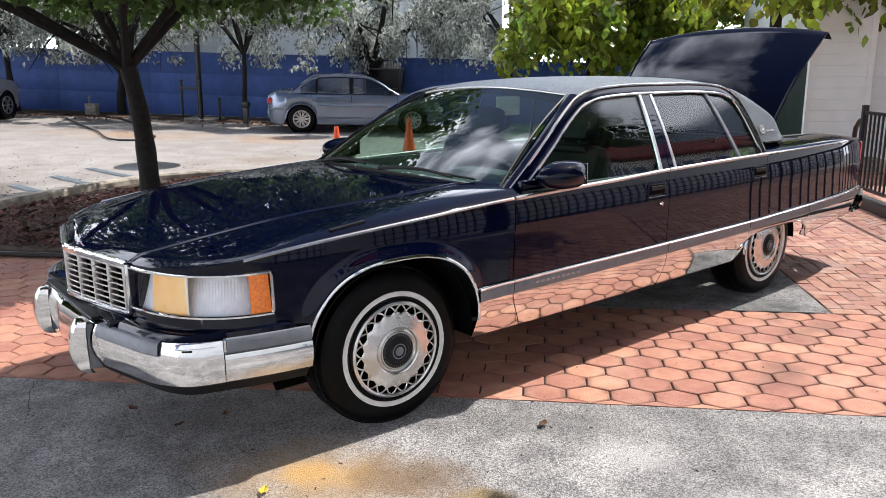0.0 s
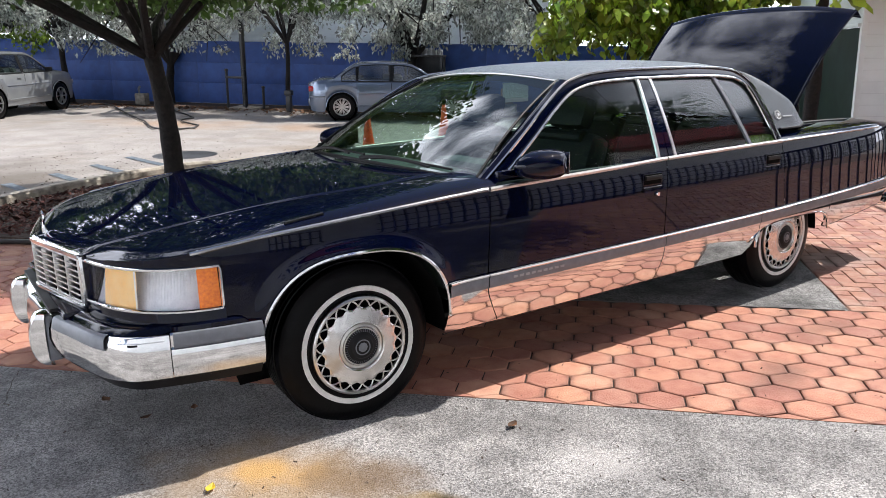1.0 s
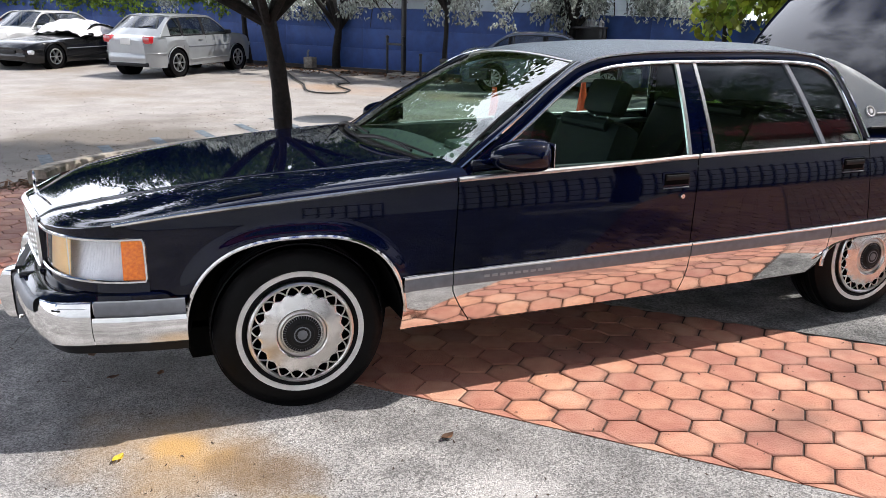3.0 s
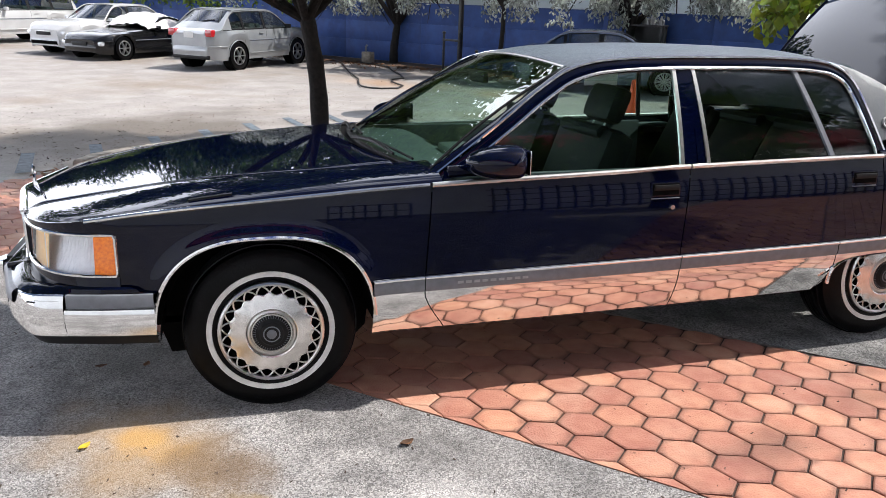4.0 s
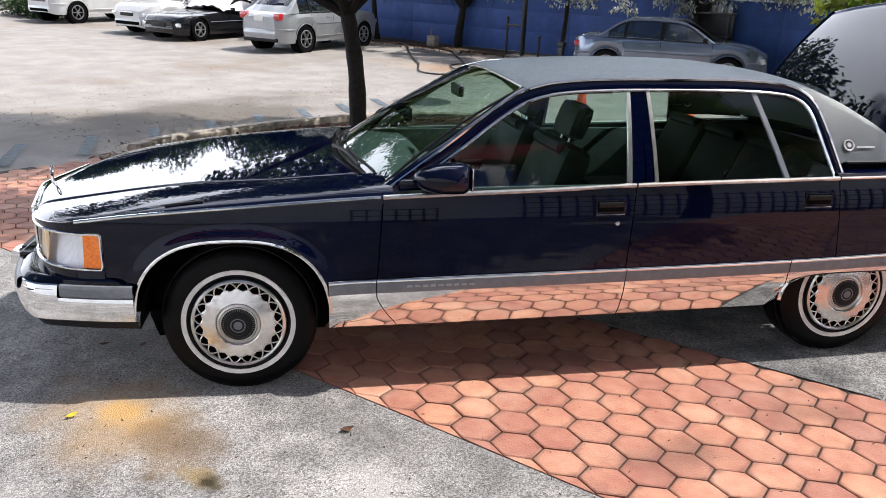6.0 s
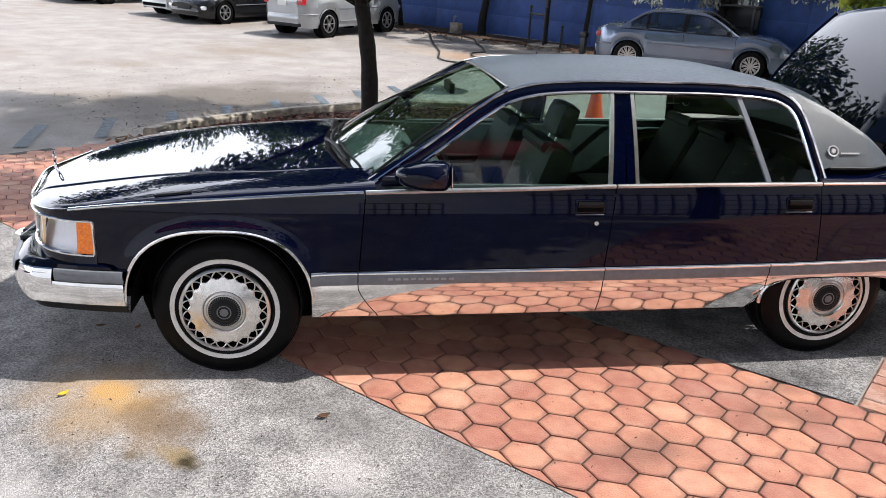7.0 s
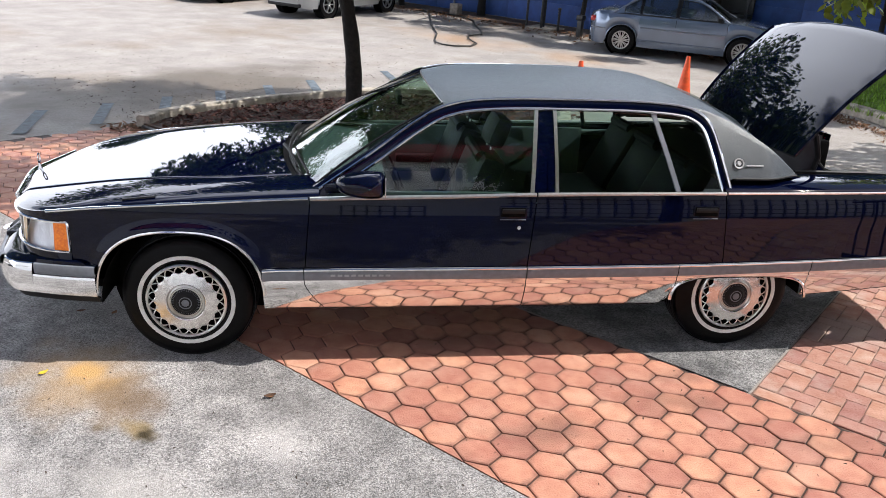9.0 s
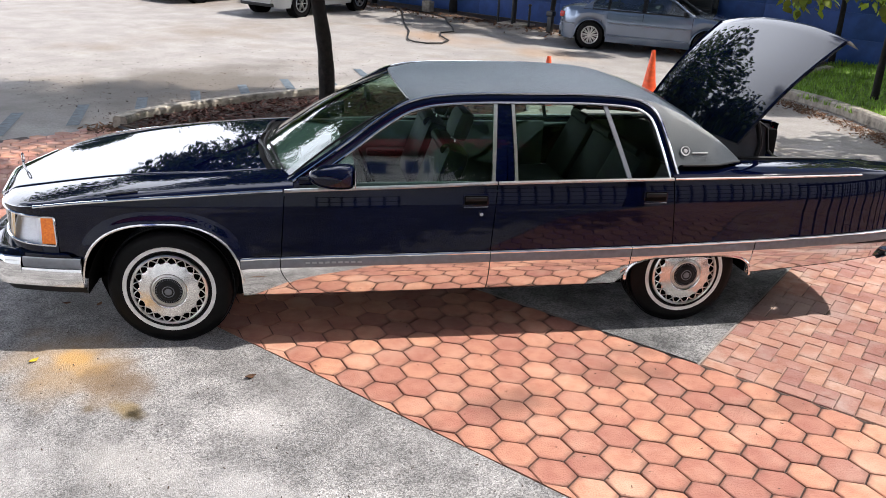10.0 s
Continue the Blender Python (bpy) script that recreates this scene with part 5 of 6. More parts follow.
# broad-leaved trees on the grass
p = LOT @ Vector((1.39, 12.9, 0))
tree("young broad-leaved tree with drooping yellow-green leaves", p.x, p.y, 0.09, 0.055, 2.05, 6, "leaf_lime", 3400, 0.19, 41, 0.34, 1.7, 1.2, 0.9, lean=(0.15, 0.1), clump=0.55, sag=0.6, hang=0.9)
p = LOT @ Vector((2.9, 15.4, 0))
tree("broad-leaved tree with a dense yellow-green crown", p.x, p.y, 0.09, 0.10, 2.3, 9, "leaf_lime", 17000, 0.175, 42, 0.34, 2.7, 1.3, 0.8, clump=0.85, sag=0.9, hang=0.9)
p = LOT @ Vector((3.75, 8.7, 0))
tree("broad-leaved tree hanging over the white shed", p.x, p.y, 0.0, 0.09, 2.7, 8, "leaf_lime", 3600, 0.165, 43, 0.33, 2.0, 1.0, 0.9, clump=0.6, sag=0.5, hang=0.9)
# dark mass of trees beyond the fence
for u, v, r, h, sd in ((2.5, 22.5, 3.0, 4.4, 51), (-2.5, 28.0, 3.4, 7.0, 52), (-8.0, 29, 3.6, 7.5, 56), (-30, 22, 3.4, 3.0, 53), (-37, 20, 3.4, 3.0, 54), (7.5, 22, 3.4, 4.6, 55), (-13.0, 29, 3.4, 7.0, 57), (-18.5, 30, 3.4, 5.0, 58), (-15.5, 23.5, 3.2, 4.6, 59), (-20.5, 23.0, 3.2, 4.4, 60), (-25.5, 23.5, 3.4, 4.8, 65)):
    p = LOT @ Vector((u, v, 0))
    tree("dark green tree beyond the fence", p.x, p.y, 0.2, 0.2, 2.4, 8, "leaf_dark", 20000, 0.25, sd, 0.3, r, h, 0.3, clump=1.5, hang=0.8, twigs=4)
# vines spilling over the fence's left end
v_, f_ = leaf_cloud([(random.Random(k).uniform(-30, -15.6), 18.5 + random.Random(k + 99).uniform(-0.15, 0.5), 1.95 + random.Random(k + 7).uniform(-0.15, 0.35), 0.55) for k in range(46)], 9000, 0.13, 91, 0.34, 0.8, 0.7)
vine = mesh_part("vine", [(x, y, z + rise(x, 18.5)) for x, y, z in v_], f_, "leaf_vine", None)
vine.matrix_world = LOT
tagged(vine, "yellow-green vines spilling over the blue fence", "vine")
v_, f_ = leaf_cloud([(-29.5 + 0.35 * k, 13.0 + 0.3 * (k % 3), 0.5, 0.75) for k in range(9)], 7000, 0.09, 92, 0.34, 0.3)
hedge = mesh_part("hedge", [(x, y, z + rise(x, y)) for x, y, z in v_], f_, "leaf_dark", None)
hedge.matrix_world = LOT
tagged(hedge, "dense dark green clipped hedge at the lot's edge", "hedge")


# ---- parked cars ----
def parked_car(name, label, m, paint, L, Wd, base, rad, zs, zb, zr, cab, hood, deck, front, rim="alloy", van=False, tint="glass_plain", marks=None):
    """A parked car: x forward from the middle, loft body with wheel openings, cabin of roof, pillars and panes."""
    c = thing(name, label, "car", m)
    w = Wd / 2
    fx = L / 2 - front
    rx = fx - base
    xa, xb, xc, xd = cab
    tz = smoothcurve([(-L / 2, deck[0]), (-L / 2 + 0.25, deck[1]), (xd, deck[2]), (xa, hood[2]), (L / 2 - 0.35, hood[1]), (L / 2, hood[0])])

    def hw(x):
        e, c_ = max(0.0, (abs(x) - (L / 2 - 0.8)) / 0.8), max(0.0, (abs(x) - (L / 2 - 0.28)) / 0.28)
        return w * (1 - 0.15 * e ** 2.2 - 0.21 * c_ ** 2.3)

    def arch(x):
        z = zs
        for ax in (fx, rx):
            d = abs(x - ax) / (rad + 0.055)
            if d < 1:
                z = max(z, rad + (rad + 0.055) * (1 - d * d) ** 0.5 * 0.98)
        return z

    xs = sorted(set(span(-L / 2, L / 2, 46)) | {ax + (rad + 0.055) * math.cos(math.pi * k / 18) for ax in (fx, rx) for k in range(19)})
    rows = []
    for x in xs:
        z0, h, zt = arch(x), hw(x), tz(x)
        zbb = min(zb, zt - 0.03)
        endk = max(0.0, (abs(x) - (L / 2 - 0.12)) / 0.12)
        z0 = z0 + 0.05 * endk
        half = [(x, h * 0.80, z0 + 0.015), (x, h * 0.955, z0), (x, h * 0.975, z0 + (zbb - z0) * 0.12), (x, h * 0.992, z0 + (zbb - z0) * 0.3), (x, h * 0.997, z0 + (zbb - z0) * 0.5), (x, h, z0 + (zbb - z0) * 0.68), (x, h * 0.985, z0 + (zbb - z0) * 0.76), (x, h * 0.97, z0 + (zbb - z0) * 0.9), (x, h * 0.945, zbb), (x, h * 0.90, zbb + (zt - zbb) * 0.6), (x, h * 0.80, zt - 0.004), (x, h * 0.4, zt + 0.012), (x, 0, zt + 0.016)]
        rows.append([(a, -b, d) for a, b, d in half] + [(a, b, d) for a, b, d in half[-2::-1]])
    b = grid(rows)
    for r in (rows[0], rows[-1]):
        b.faces.new([b.verts.new((p[0] + (0.004 if p[0] > 0 else -0.004), p[1] * 0.995, p[2])) for p in r])
    part("body", merged(b), paint, c, angle=28)
    part("underbody", box(0, 0, zs + 0.10, L * 0.9, Wd * 0.80, 0.16, 0.02), "black_under", c)
    ct = smoothcurve([(xd, zb), (xc, zr - 0.02), ((xb + xc) / 2, zr), (xb, zr - 0.02), (xa, zb)])

    def cw(z):
        return w * 0.925 - 0.42 * (z - zb) * (0.78 if van else 1)

    rows = []
    for x in span(xc - 0.06, xb + 0.06, 14):
        zt = ct(x)
        ze = zt - 0.055
        half = [(x, cw(ze), ze - 0.01), (x, cw(ze) - 0.015, ze + 0.02), (x, cw(ze) * 0.86, zt - 0.012), (x, cw(ze) * 0.5, zt), (x, 0, zt + 0.006)]
        rows.append([(a, -q, d) for a, q, d in half] + [(a, q, d) for a, q, d in half[-2::-1]])
    part("roof", grid(rows), paint, c)
    ws_ = []
    for t in span(0, 1, 7):
        x = xa + (xb - xa) * t
        z = zb + (zr - 0.03 - zb) * t
        ws_.append([(x + 0.10 * (1 - q * q) * (1 - 0.5 * t) - 0.02, q * (cw(z) - 0.03), z + 0.02 * (1 - q * q)) for q in span(-1, 1, 9)])
    part("windscreen", grid(ws_), tint, c).visible_shadow = False
    def tail(t, q, out=0.0):
        z = zb + (zr - 0.03 - zb) * t
        return (xd + (xc - xd) * t - 0.06 * (1 - q * q) * (1 - 0.5 * t) + 0.02 - out, q * (cw(z) - 0.02), z + 0.02 * (1 - q * q))

    # tail frame with its window opening
    tl, th, qw = (0.34, 0.90, 0.78) if van else (0.04, 0.94, 0.90)
    ts, qs = sorted({0.0, 1.0} | set(span(tl, th, 6))), sorted({-1.0, 1.0} | set(span(-qw, qw, 11)))
    b = bmesh.new()
    for t0, t1 in zip(ts, ts[1:]):
        for q0, q1 in zip(qs, qs[1:]):
            if not (t0 >= tl - 1e-6 and t1 <= th + 1e-6 and q0 >= -qw - 1e-6 and q1 <= qw + 1e-6):
                b.faces.new([b.verts.new(tail(t, q)) for t, q in ((t0, q0), (t0, q1), (t1, q1), (t1, q0))])
    bmesh.ops.remove_doubles(b, verts=b.verts, dist=0.0005)
    part("tail_frame", b, paint, c)
    rw = part("rear_window", grid([[tail(t, q, 0.002) for q in span(-qw, qw, 9)] for t in span(tl, th, 6)]), tint, c)
    rw.visible_shadow = False
    if van:
        part("rear_wiper", tube([tail(tl + 0.02, -0.05, 0.03), tail(tl + 0.10, -0.35, 0.03), tail(tl + 0.12, -0.55, 0.025)], 0.012, 6), "black_plastic", rw)
    if marks is None:
        xm = xa * 0.35 + xb * 0.2 + xc * 0.3 + xd * 0.15
        marks = [(xd + 0.42, xm - 0.04), (xm + 0.04, xa - 0.16)]
    xm = marks[-1][0] - 0.04
    for s in (-1, 1):
        b = bmesh.new()
        cols = sorted(set(span(xd + 0.02, xa - 0.01, 30)) | {e for mk in marks for e in mk})
        edge = lambda x: max(zb + 0.004, ct(x) - 0.03)
        low = lambda x: min(zb + 0.02, edge(x) - 0.001)
        high = lambda x: max(low(x) + 0.0005, ct(x) - 0.075)
        for x0, x1 in zip(cols, cols[1:]):
            open_ = any(m0 - 1e-6 <= x0 and x1 <= m1 + 1e-6 for m0, m1 in marks)
            bands = ((lambda x: zb - 0.03, low), (low, high), (high, edge))
            for k, (f0, f1) in enumerate(bands):
                if k == 1 and open_:
                    continue
                q = [(x0, f0(x0)), (x1, f0(x1)), (x1, f1(x1)), (x0, f1(x0))]
                b.faces.new([b.verts.new((x, s * (cw(z) + 0.004), z)) for x, z in q])
        bmesh.ops.remove_doubles(b, verts=b.verts, dist=0.0004)
        part("cabin_side", b, paint, c)
        for m0, m1 in marks:
            rows = [[(x, s * (cw(z) - 0.006), z) for z in span(low(x) - 0.005, high(x) + 0.01, 4)] for x in span(m0, m1, 14)]
            wn = part("side_window", grid(rows), tint, c)
            wn.visible_shadow = False
            ring = [(x, low(x)) for x in span(m0, m1, 8)] + [(x, high(x)) for x in span(m1, m0, 12)]
            ring.append(ring[0])
            part("window_trim", tube([(x, s * (cw(z) + 0.006), z) for x, z in ring], 0.011, 5), "black_plastic", wn)
        for (m0, m1), (n0, n1) in zip(marks, marks[1:]):
            rows = [[(x + 0.03 * (z - zb), s * (cw(z) + 0.007), z) for z in span(low(x), high(x), 4)] for x in (m1 - 0.012, n0 + 0.012)]
            part("door_pillar", grid(rows), "black_plastic", c)
        for ax in (fx, rx):
            part("arch_lip", tube([(ax + (rad + 0.052) * math.cos(a), s * (hw(ax + (rad + 0.052) * math.cos(a)) * 0.985 + 0.004), max(zs, rad + (rad + 0.05) * 0.98 * math.sin(a))) for a in span(0.0, math.pi, 20)], 0.014, 6), paint, c)
        for x0, x1 in ((rx - rad - 0.09, -L / 2 + 0.03), (fx + rad + 0.09, L / 2 - 0.03)):
            part("bumper_strip", tube([(x, s * (hw(x) + 0.006), zs + 0.36) for x in span(x0, x1, 10)], 0.016, 6), "trim_grey" if paint == "paint_steelblue" else paint, c)
        part("roof_rail", tube([(x, s * (cw(edge(x)) + 0.006), edge(x)) for x in span(xd + 0.05, xa - 0.03, 24)], 0.014, 6), paint, c)
        part("sill_line", tube([(x, s * (hw(x) + 0.004), zs + 0.16) for x in span(rx + rad + 0.1, fx - rad - 0.1, 6)], 0.014, 6), paint, c)
        part("side_moulding", tube([(x, s * (hw(x) + 0.002), zb - 0.27) for x in span(rx + rad + 0.09, fx - rad - 0.09, 6)], 0.012, 6), "trim_grey", c)
        part("belt_line", tube([(x, s * (cw(zb) + 0.012), zb + 0.004) for x in span(xd + 0.1, xa - 0.05, 8)], 0.009, 6), "black_plastic", c)
        mr = part("door_mirror", box(xa - 0.28, s * (w * 0.98 + 0.06), zb + 0.07, 0.10, 0.17, 0.11, 0.03), "black_plastic" if paint in ("paint_steelblue", "paint_silver") else paint, c)
        for x in (xm + 0.12 - 0.35, xm - 0.95):
            part("door_handle", box(x, s * (w * 0.985 + 0.008), zb - 0.10, 0.17, 0.02, 0.03, 0.008), paint, c)
        for x in (xm, xa - 0.10, rx + 0.25):
            rows = [[(x + dx, s * (hw(x) * (1 - 0.05 * abs((z - zs) / (zb - zs) - 0.55) * 1.4) + 0.0015), z) for z in span(zs + 0.2, zb - 0.02, 5)] for dx in (-0.005, 0.005)]
            part("door_gap", grid(rows), "black_under", c)
        part("headlamp", box(L / 2 - 0.15, s * (hw(L / 2 - 0.15) - 0.17), hood[0] - 0.09, 0.20, 0.34, 0.13, 0.045), "lens_opaque", c)
        part("tail_lamp", box(-L / 2 + 0.10, s * (hw(-L / 2 + 0.10) - 0.10), (deck[0] - 0.13) if not van else zb - 0.07, 0.20, 0.22, 0.14 if not van else 0.19, 0.045), "lamp_red", c)
    part("bumper", box(L / 2 - 0.10, 0, zs + 0.18, 0.25, Wd * 0.70, 0.22, 0.09), paint, c)
    part("bumper", box(-L / 2 + 0.10, 0, zs + 0.24, 0.26, Wd * 0.68, 0.26, 0.10), paint, c)
    part("lower_bumper", box(-L / 2 + 0.12, 0, zs + 0.08, 0.26, Wd * 0.70, 0.11, 0.04), "black_plastic", c)
    part("grille", box(L / 2 + 0.015, 0, hood[0] - 0.10, 0.03, Wd * 0.32, 0.11, 0.01), "black_plastic", c)
    if van and paint == "paint_white":
        for k in range(7):
            part("grille_slot", box(L / 2 + 0.012, -0.36 + 0.12 * k, hood[0] - 0.13, 0.02, 0.06, 0.20, 0.006), "black_under", c)
        part("lower_grille", box(L / 2 + 0.02, 0, zs + 0.14, 0.03, 1.0, 0.10, 0.01), "black_under", c)
    elif paint == "paint_white":
        part("chrome_bar", box(L / 2 + 0.03, 0, hood[0] - 0.04, 0.03, Wd * 0.36, 0.02, 0.006), "chrome_satin", c)
        part("lower_grille", box(L / 2 + 0.02, 0, zs + 0.16, 0.03, 1.1, 0.10, 0.01), "black_under", c)
    part("number_plate", box(-L / 2 - 0.03, 0, (deck[0] - 0.2) if not van else zb - 0.12, 0.012, 0.31, 0.155, 0.004), "wall_white", c, "plain pale number plate")
    part("seats", box((xa + xd) / 2 + 0.2, 0, zb - 0.08, 0.5, Wd * 0.66, 0.44, 0.08), "interior", c)
    part("rear_seats", box((xa + xd) / 2 - 0.7, 0, zb - 0.10, 0.4, Wd * 0.66, 0.40, 0.08), "interior", c)
    for ax in (fx, rx):
        for s in (-1, 1):
            wm = lathe([(rad * 0.62, 0.16), (rad * 0.8, 0.19), (rad * 0.97, 0.17), (rad, 0.13), (rad, 0.05), (rad * 0.97, 0.01), (rad * 0.8, -0.008), (rad * 0.66, 0.0), (rad * 0.63, 0.02)], 32)
            wh = part("wheel", wm, "rubber", c)
            wh.matrix_basis = pose(ax, s * (w - 0.015), rad, 0, 0, 0 if s < 0 else 180)
            r = lathe([(rad * 0.66, 0.002), (rad * 0.62, -0.006), (rad * 0.57, 0.03), (rad * 0.55, 0.06), (0.0, 0.06)], 32)
            part("rim_back", r, "black_under", wh)
            b = lathe([(rad * 0.66, 0.0), (rad * 0.645, -0.010), (rad * 0.585, -0.004), (rad * 0.57, 0.025)], 32)
            for k in range(10 if rim == "mesh" else 6):
                a = 2 * math.pi * k / (10 if rim == "mesh" else 6)
                ww = 0.012 if rim == "mesh" else 0.032
                for da in ((-0.12, 0.12) if rim == "mesh" else (0,)):
                    tube([(0.03 * math.cos(a), 0.004, 0.03 * math.sin(a)), (rad * 0.6 * math.cos(a + da), 0.0, rad * 0.6 * math.sin(a + da))], 1.0, 6, bm=b, flat=(ww, 0.012))
            lathe([(rad * 0.16, 0.0), (rad * 0.13, -0.012), (0, -0.014)], 16, bm=b)
            part("rim", b, "alloy", wh)
            part("wheel_well", lathe([(rad + 0.05, 0.0), (rad + 0.05, 0.25), (0.02, 0.26)], 24), "black_under", wh)
    return c


mat("lens_opaque", (0.62, 0.64, 0.66), 0.12, 0.3, 0.2, 14.0, coat=1.0)
# saloon beside the fence, nose along the kerb direction
parked_car("saloon_car", "pale steel-blue four-door saloon parked along the fence", lot(-4.31, 16.53, 0.0, 17), "paint_steelblue", 4.40, 1.80, 2.75, 0.325, 0.20, 0.92, 1.41, (1.08, 0.18, -0.88, -1.70), (0.68, 0.86, 0.95), (0.88, 0.98, 1.0), 0.83, rim="mesh", marks=[(-1.38, -1.02), (-0.98, -0.20), (-0.12, 0.88)])
# nosed in towards the fence
parked_car("crossover_car", "silver crossover parked nose-in towards the fence", lot(-14.3, 14.4, 0.0, 96), "paint_silver", 4.45, 1.74, 2.66, 0.36, 0.26, 1.02, 1.56, (1.10, 0.20, -1.20, -1.98), (0.80, 0.98, 1.05), (0.92, 1.04, 1.05), 0.88, van=True, marks=[(-1.50, -1.06), (-1.00, -0.16), (-0.08, 0.90)])
parked_car("sports_car", "low black sports coupe partly under a pale cover", lot(-18.4, 14.0, 0.0, -84), "paint_black", 4.28, 1.80, 2.44, 0.325, 0.16, 0.80, 1.18, (0.35, -0.35, -0.75, -1.75), (0.55, 0.72, 0.82), (0.80, 0.86, 0.86), 0.78)
parked_car("saloon_car", "white four-door saloon parked beside the sports coupe", lot(-20.4, 14.5, 0.0, -84), "paint_white", 4.83, 1.80, 2.78, 0.33, 0.20, 0.94, 1.47, (0.98, 0.20, -0.95, -1.75), (0.72, 0.92, 1.0), (0.98, 1.05, 1.0), 0.95)
parked_car("estate_car", "white boxy off-road estate car at the lot's far end", lot(-25.7, 14.4, 0.0, -84), "paint_white", 4.75, 1.88, 2.78, 0.37, 0.30, 1.08, 1.75, (1.05, 0.45, -1.95, -2.25), (0.95, 1.10, 1.13), (1.0, 1.08, 1.08), 0.85, van=True, marks=[(-2.05, -1.20), (-1.12, -0.25), (-0.16, 0.92)])
rows = []
for x in span(-0.9, 0.9, 22):
    rows.append([(x + 0.03 * math.sin(9 * y), y, 0.80 + 0.45 * max(0, 1 - (x / 0.95) ** 2) ** 0.5 * max(0, 1 - (abs(y) / 1.0) ** 3) + 0.035 * math.sin(7 * x + 3 * y) + 0.02 * math.sin(17 * y)) for y in span(-0.95, 0.95, 22)])
cover = part("car_cover", grid(rows), "cloth_white")
cover.matrix_world = lot(-18.46, 14.47, 0.0, -84)
tagged(cover, "crumpled pale pinkish cover draped over the black coupe", "car cover")


def cone(u, v, h, label):
    c = thing("traffic_cone", label, "traffic cone", lot(u, v, -0.012), "orange traffic cones")
    part("base", box(0, 0, 0.015, 0.34 * h / 0.7, 0.34 * h / 0.7, 0.03, 0.008), "cone_orange", c)
    part("body", lathe([(0.13 * h / 0.7, 0.03), (0.125 * h / 0.7, 0.06), (0.09 * h / 0.7, h * 0.36), (0.055 * h / 0.7, h * 0.72), (0.03 * h / 0.7, h), (0.022 * h / 0.7, h)], 24, axis="z"), "cone_orange", c)
    part("collar", lathe([(0.098 * h / 0.7, h * 0.30), (0.094 * h / 0.7, h * 0.34)], 24, axis="z"), "cone_orange", c)


cone(-1.95, 11.09, 0.74, "tall faded orange traffic cone on the concrete")
cone(-2.66, 8.66, 0.74, "faded orange traffic cone behind the mulch bed")

# gate post, bollards and meter by the fence
pg = thing("steel_post", "tall dark steel post on a concrete pad", "post", lot(-9.0, 17.5, 0.0))
part("pole", tube([(0, 0, -0.02), (0, 0, 4.2)], 0.075, 12), "iron_black", pg)
part("cross_bar", box(-0.15, -0.20, 0.86, 0.62, 0.04, 0.06, 0.01), "iron_black", pg)
part("pad", box(0.1, 0, 0.02, 0.9, 0.7, 0.06, 0.015), "kerb", pg)
for k, (u, v, h) in enumerate(((-9.45, 17.35, 1.05), (-8.85, 17.2, 1.05), (-8.35, 17.3, 0.6))):
    bo = thing("bollard", "slim black bollard beside the steel post", "bollard", lot(u, v), "black bollards")
    part("shaft", tube([(0, 0, -0.02), (0, 0, h)], 0.035, 10), "iron_black", bo)
    part("cap", lathe([(0.05, h - 0.02), (0.05, h + 0.03), (0.0, h + 0.05)], 12, axis="z"), "iron_black", bo)
bx = thing("utility_box", "small grey utility box on the verge by the fence", "utility box", lot(-12.3, 17.6))
part("case", box(0, 0, 0.16, 0.32, 0.25, 0.34, 0.02), "kerb", bx)
part("pipe", tube([(-0.08, 0, 0.3), (-0.08, 0, 0.48), (-0.03, 0, 0.53)], 0.03, 8), "trim_grey", bx)
pb = thing("lamp_bollard", "short dark lantern bollard beside the young trunk", "bollard", lot(-7.45, 16.95))
part("shaft", box(0, 0, 0.20, 0.14, 0.14, 0.45, 0.02), "iron_black", pb)
part("head", box(0, 0, 0.50, 0.20, 0.20, 0.14, 0.03), "iron_black", pb)
# grey verge along the fence
vg = part("verge", grid([[(u, v, rise(u, v) + 0.01 - 0.02 * (v < 17.3)) for u in range(-32, 22, 2)] for v in (17.2, 17.5, 18.0, 18.6)]), "soil")
vg.matrix_world = LOT
tagged(vg, "leaf-strewn earth verge at the fence foot", "verge", "", "structure")
# shelf of bottles behind the saloon
sh = thing("workbench", "dark metal bench with rows of bottles by the fence", "shelf", lot(-3.95, 18.2))
part("top", box(0, 0, 1.50, 1.1, 0.5, 0.05, 0.008), "iron_black", sh)
part("lower_shelf", box(0, 0, 0.95, 1.0, 0.5, 0.05, 0.008), "iron_black", sh)
for x in (-0.5, 0.5):
    for y in (-0.2, 0.2):
        part("leg", box(x, y, 0.75, 0.06, 0.06, 1.5, 0.006), "iron_black", sh)
part("back_panel", box(0, 0.24, 0.9, 1.0, 0.03, 1.2), "iron_black", sh)
rnd = random.Random(3)
for k in range(13):
    bt = thing("bottle", "small grey bottle standing on the bench", "bottle", lot(-3.95, 18.2) @ pose(-0.48 + 0.08 * k, rnd.uniform(-0.15, 0.1), 1.525), "bottles on the bench")
    h = rnd.uniform(0.16, 0.27)
    part("flask", lathe([(0.0, 0.0), (0.04, 0.0), (0.042, h * 0.65), (0.018, h * 0.82), (0.016, h), (0.0, h)], 10, axis="z"), "bottle_grey", bt)
cbx = thing("cardboard_box", "small brown cardboard box on the ground", "box", lot(-1.6, 17.7))
part("carton", box(0, 0, 0.5, 0.3, 0.3, 0.4, 0.01), "cardboard", cbx)
part("stand", box(0, 0, 0.15, 0.5, 0.4, 0.3, 0.02), "kerb", cbx)

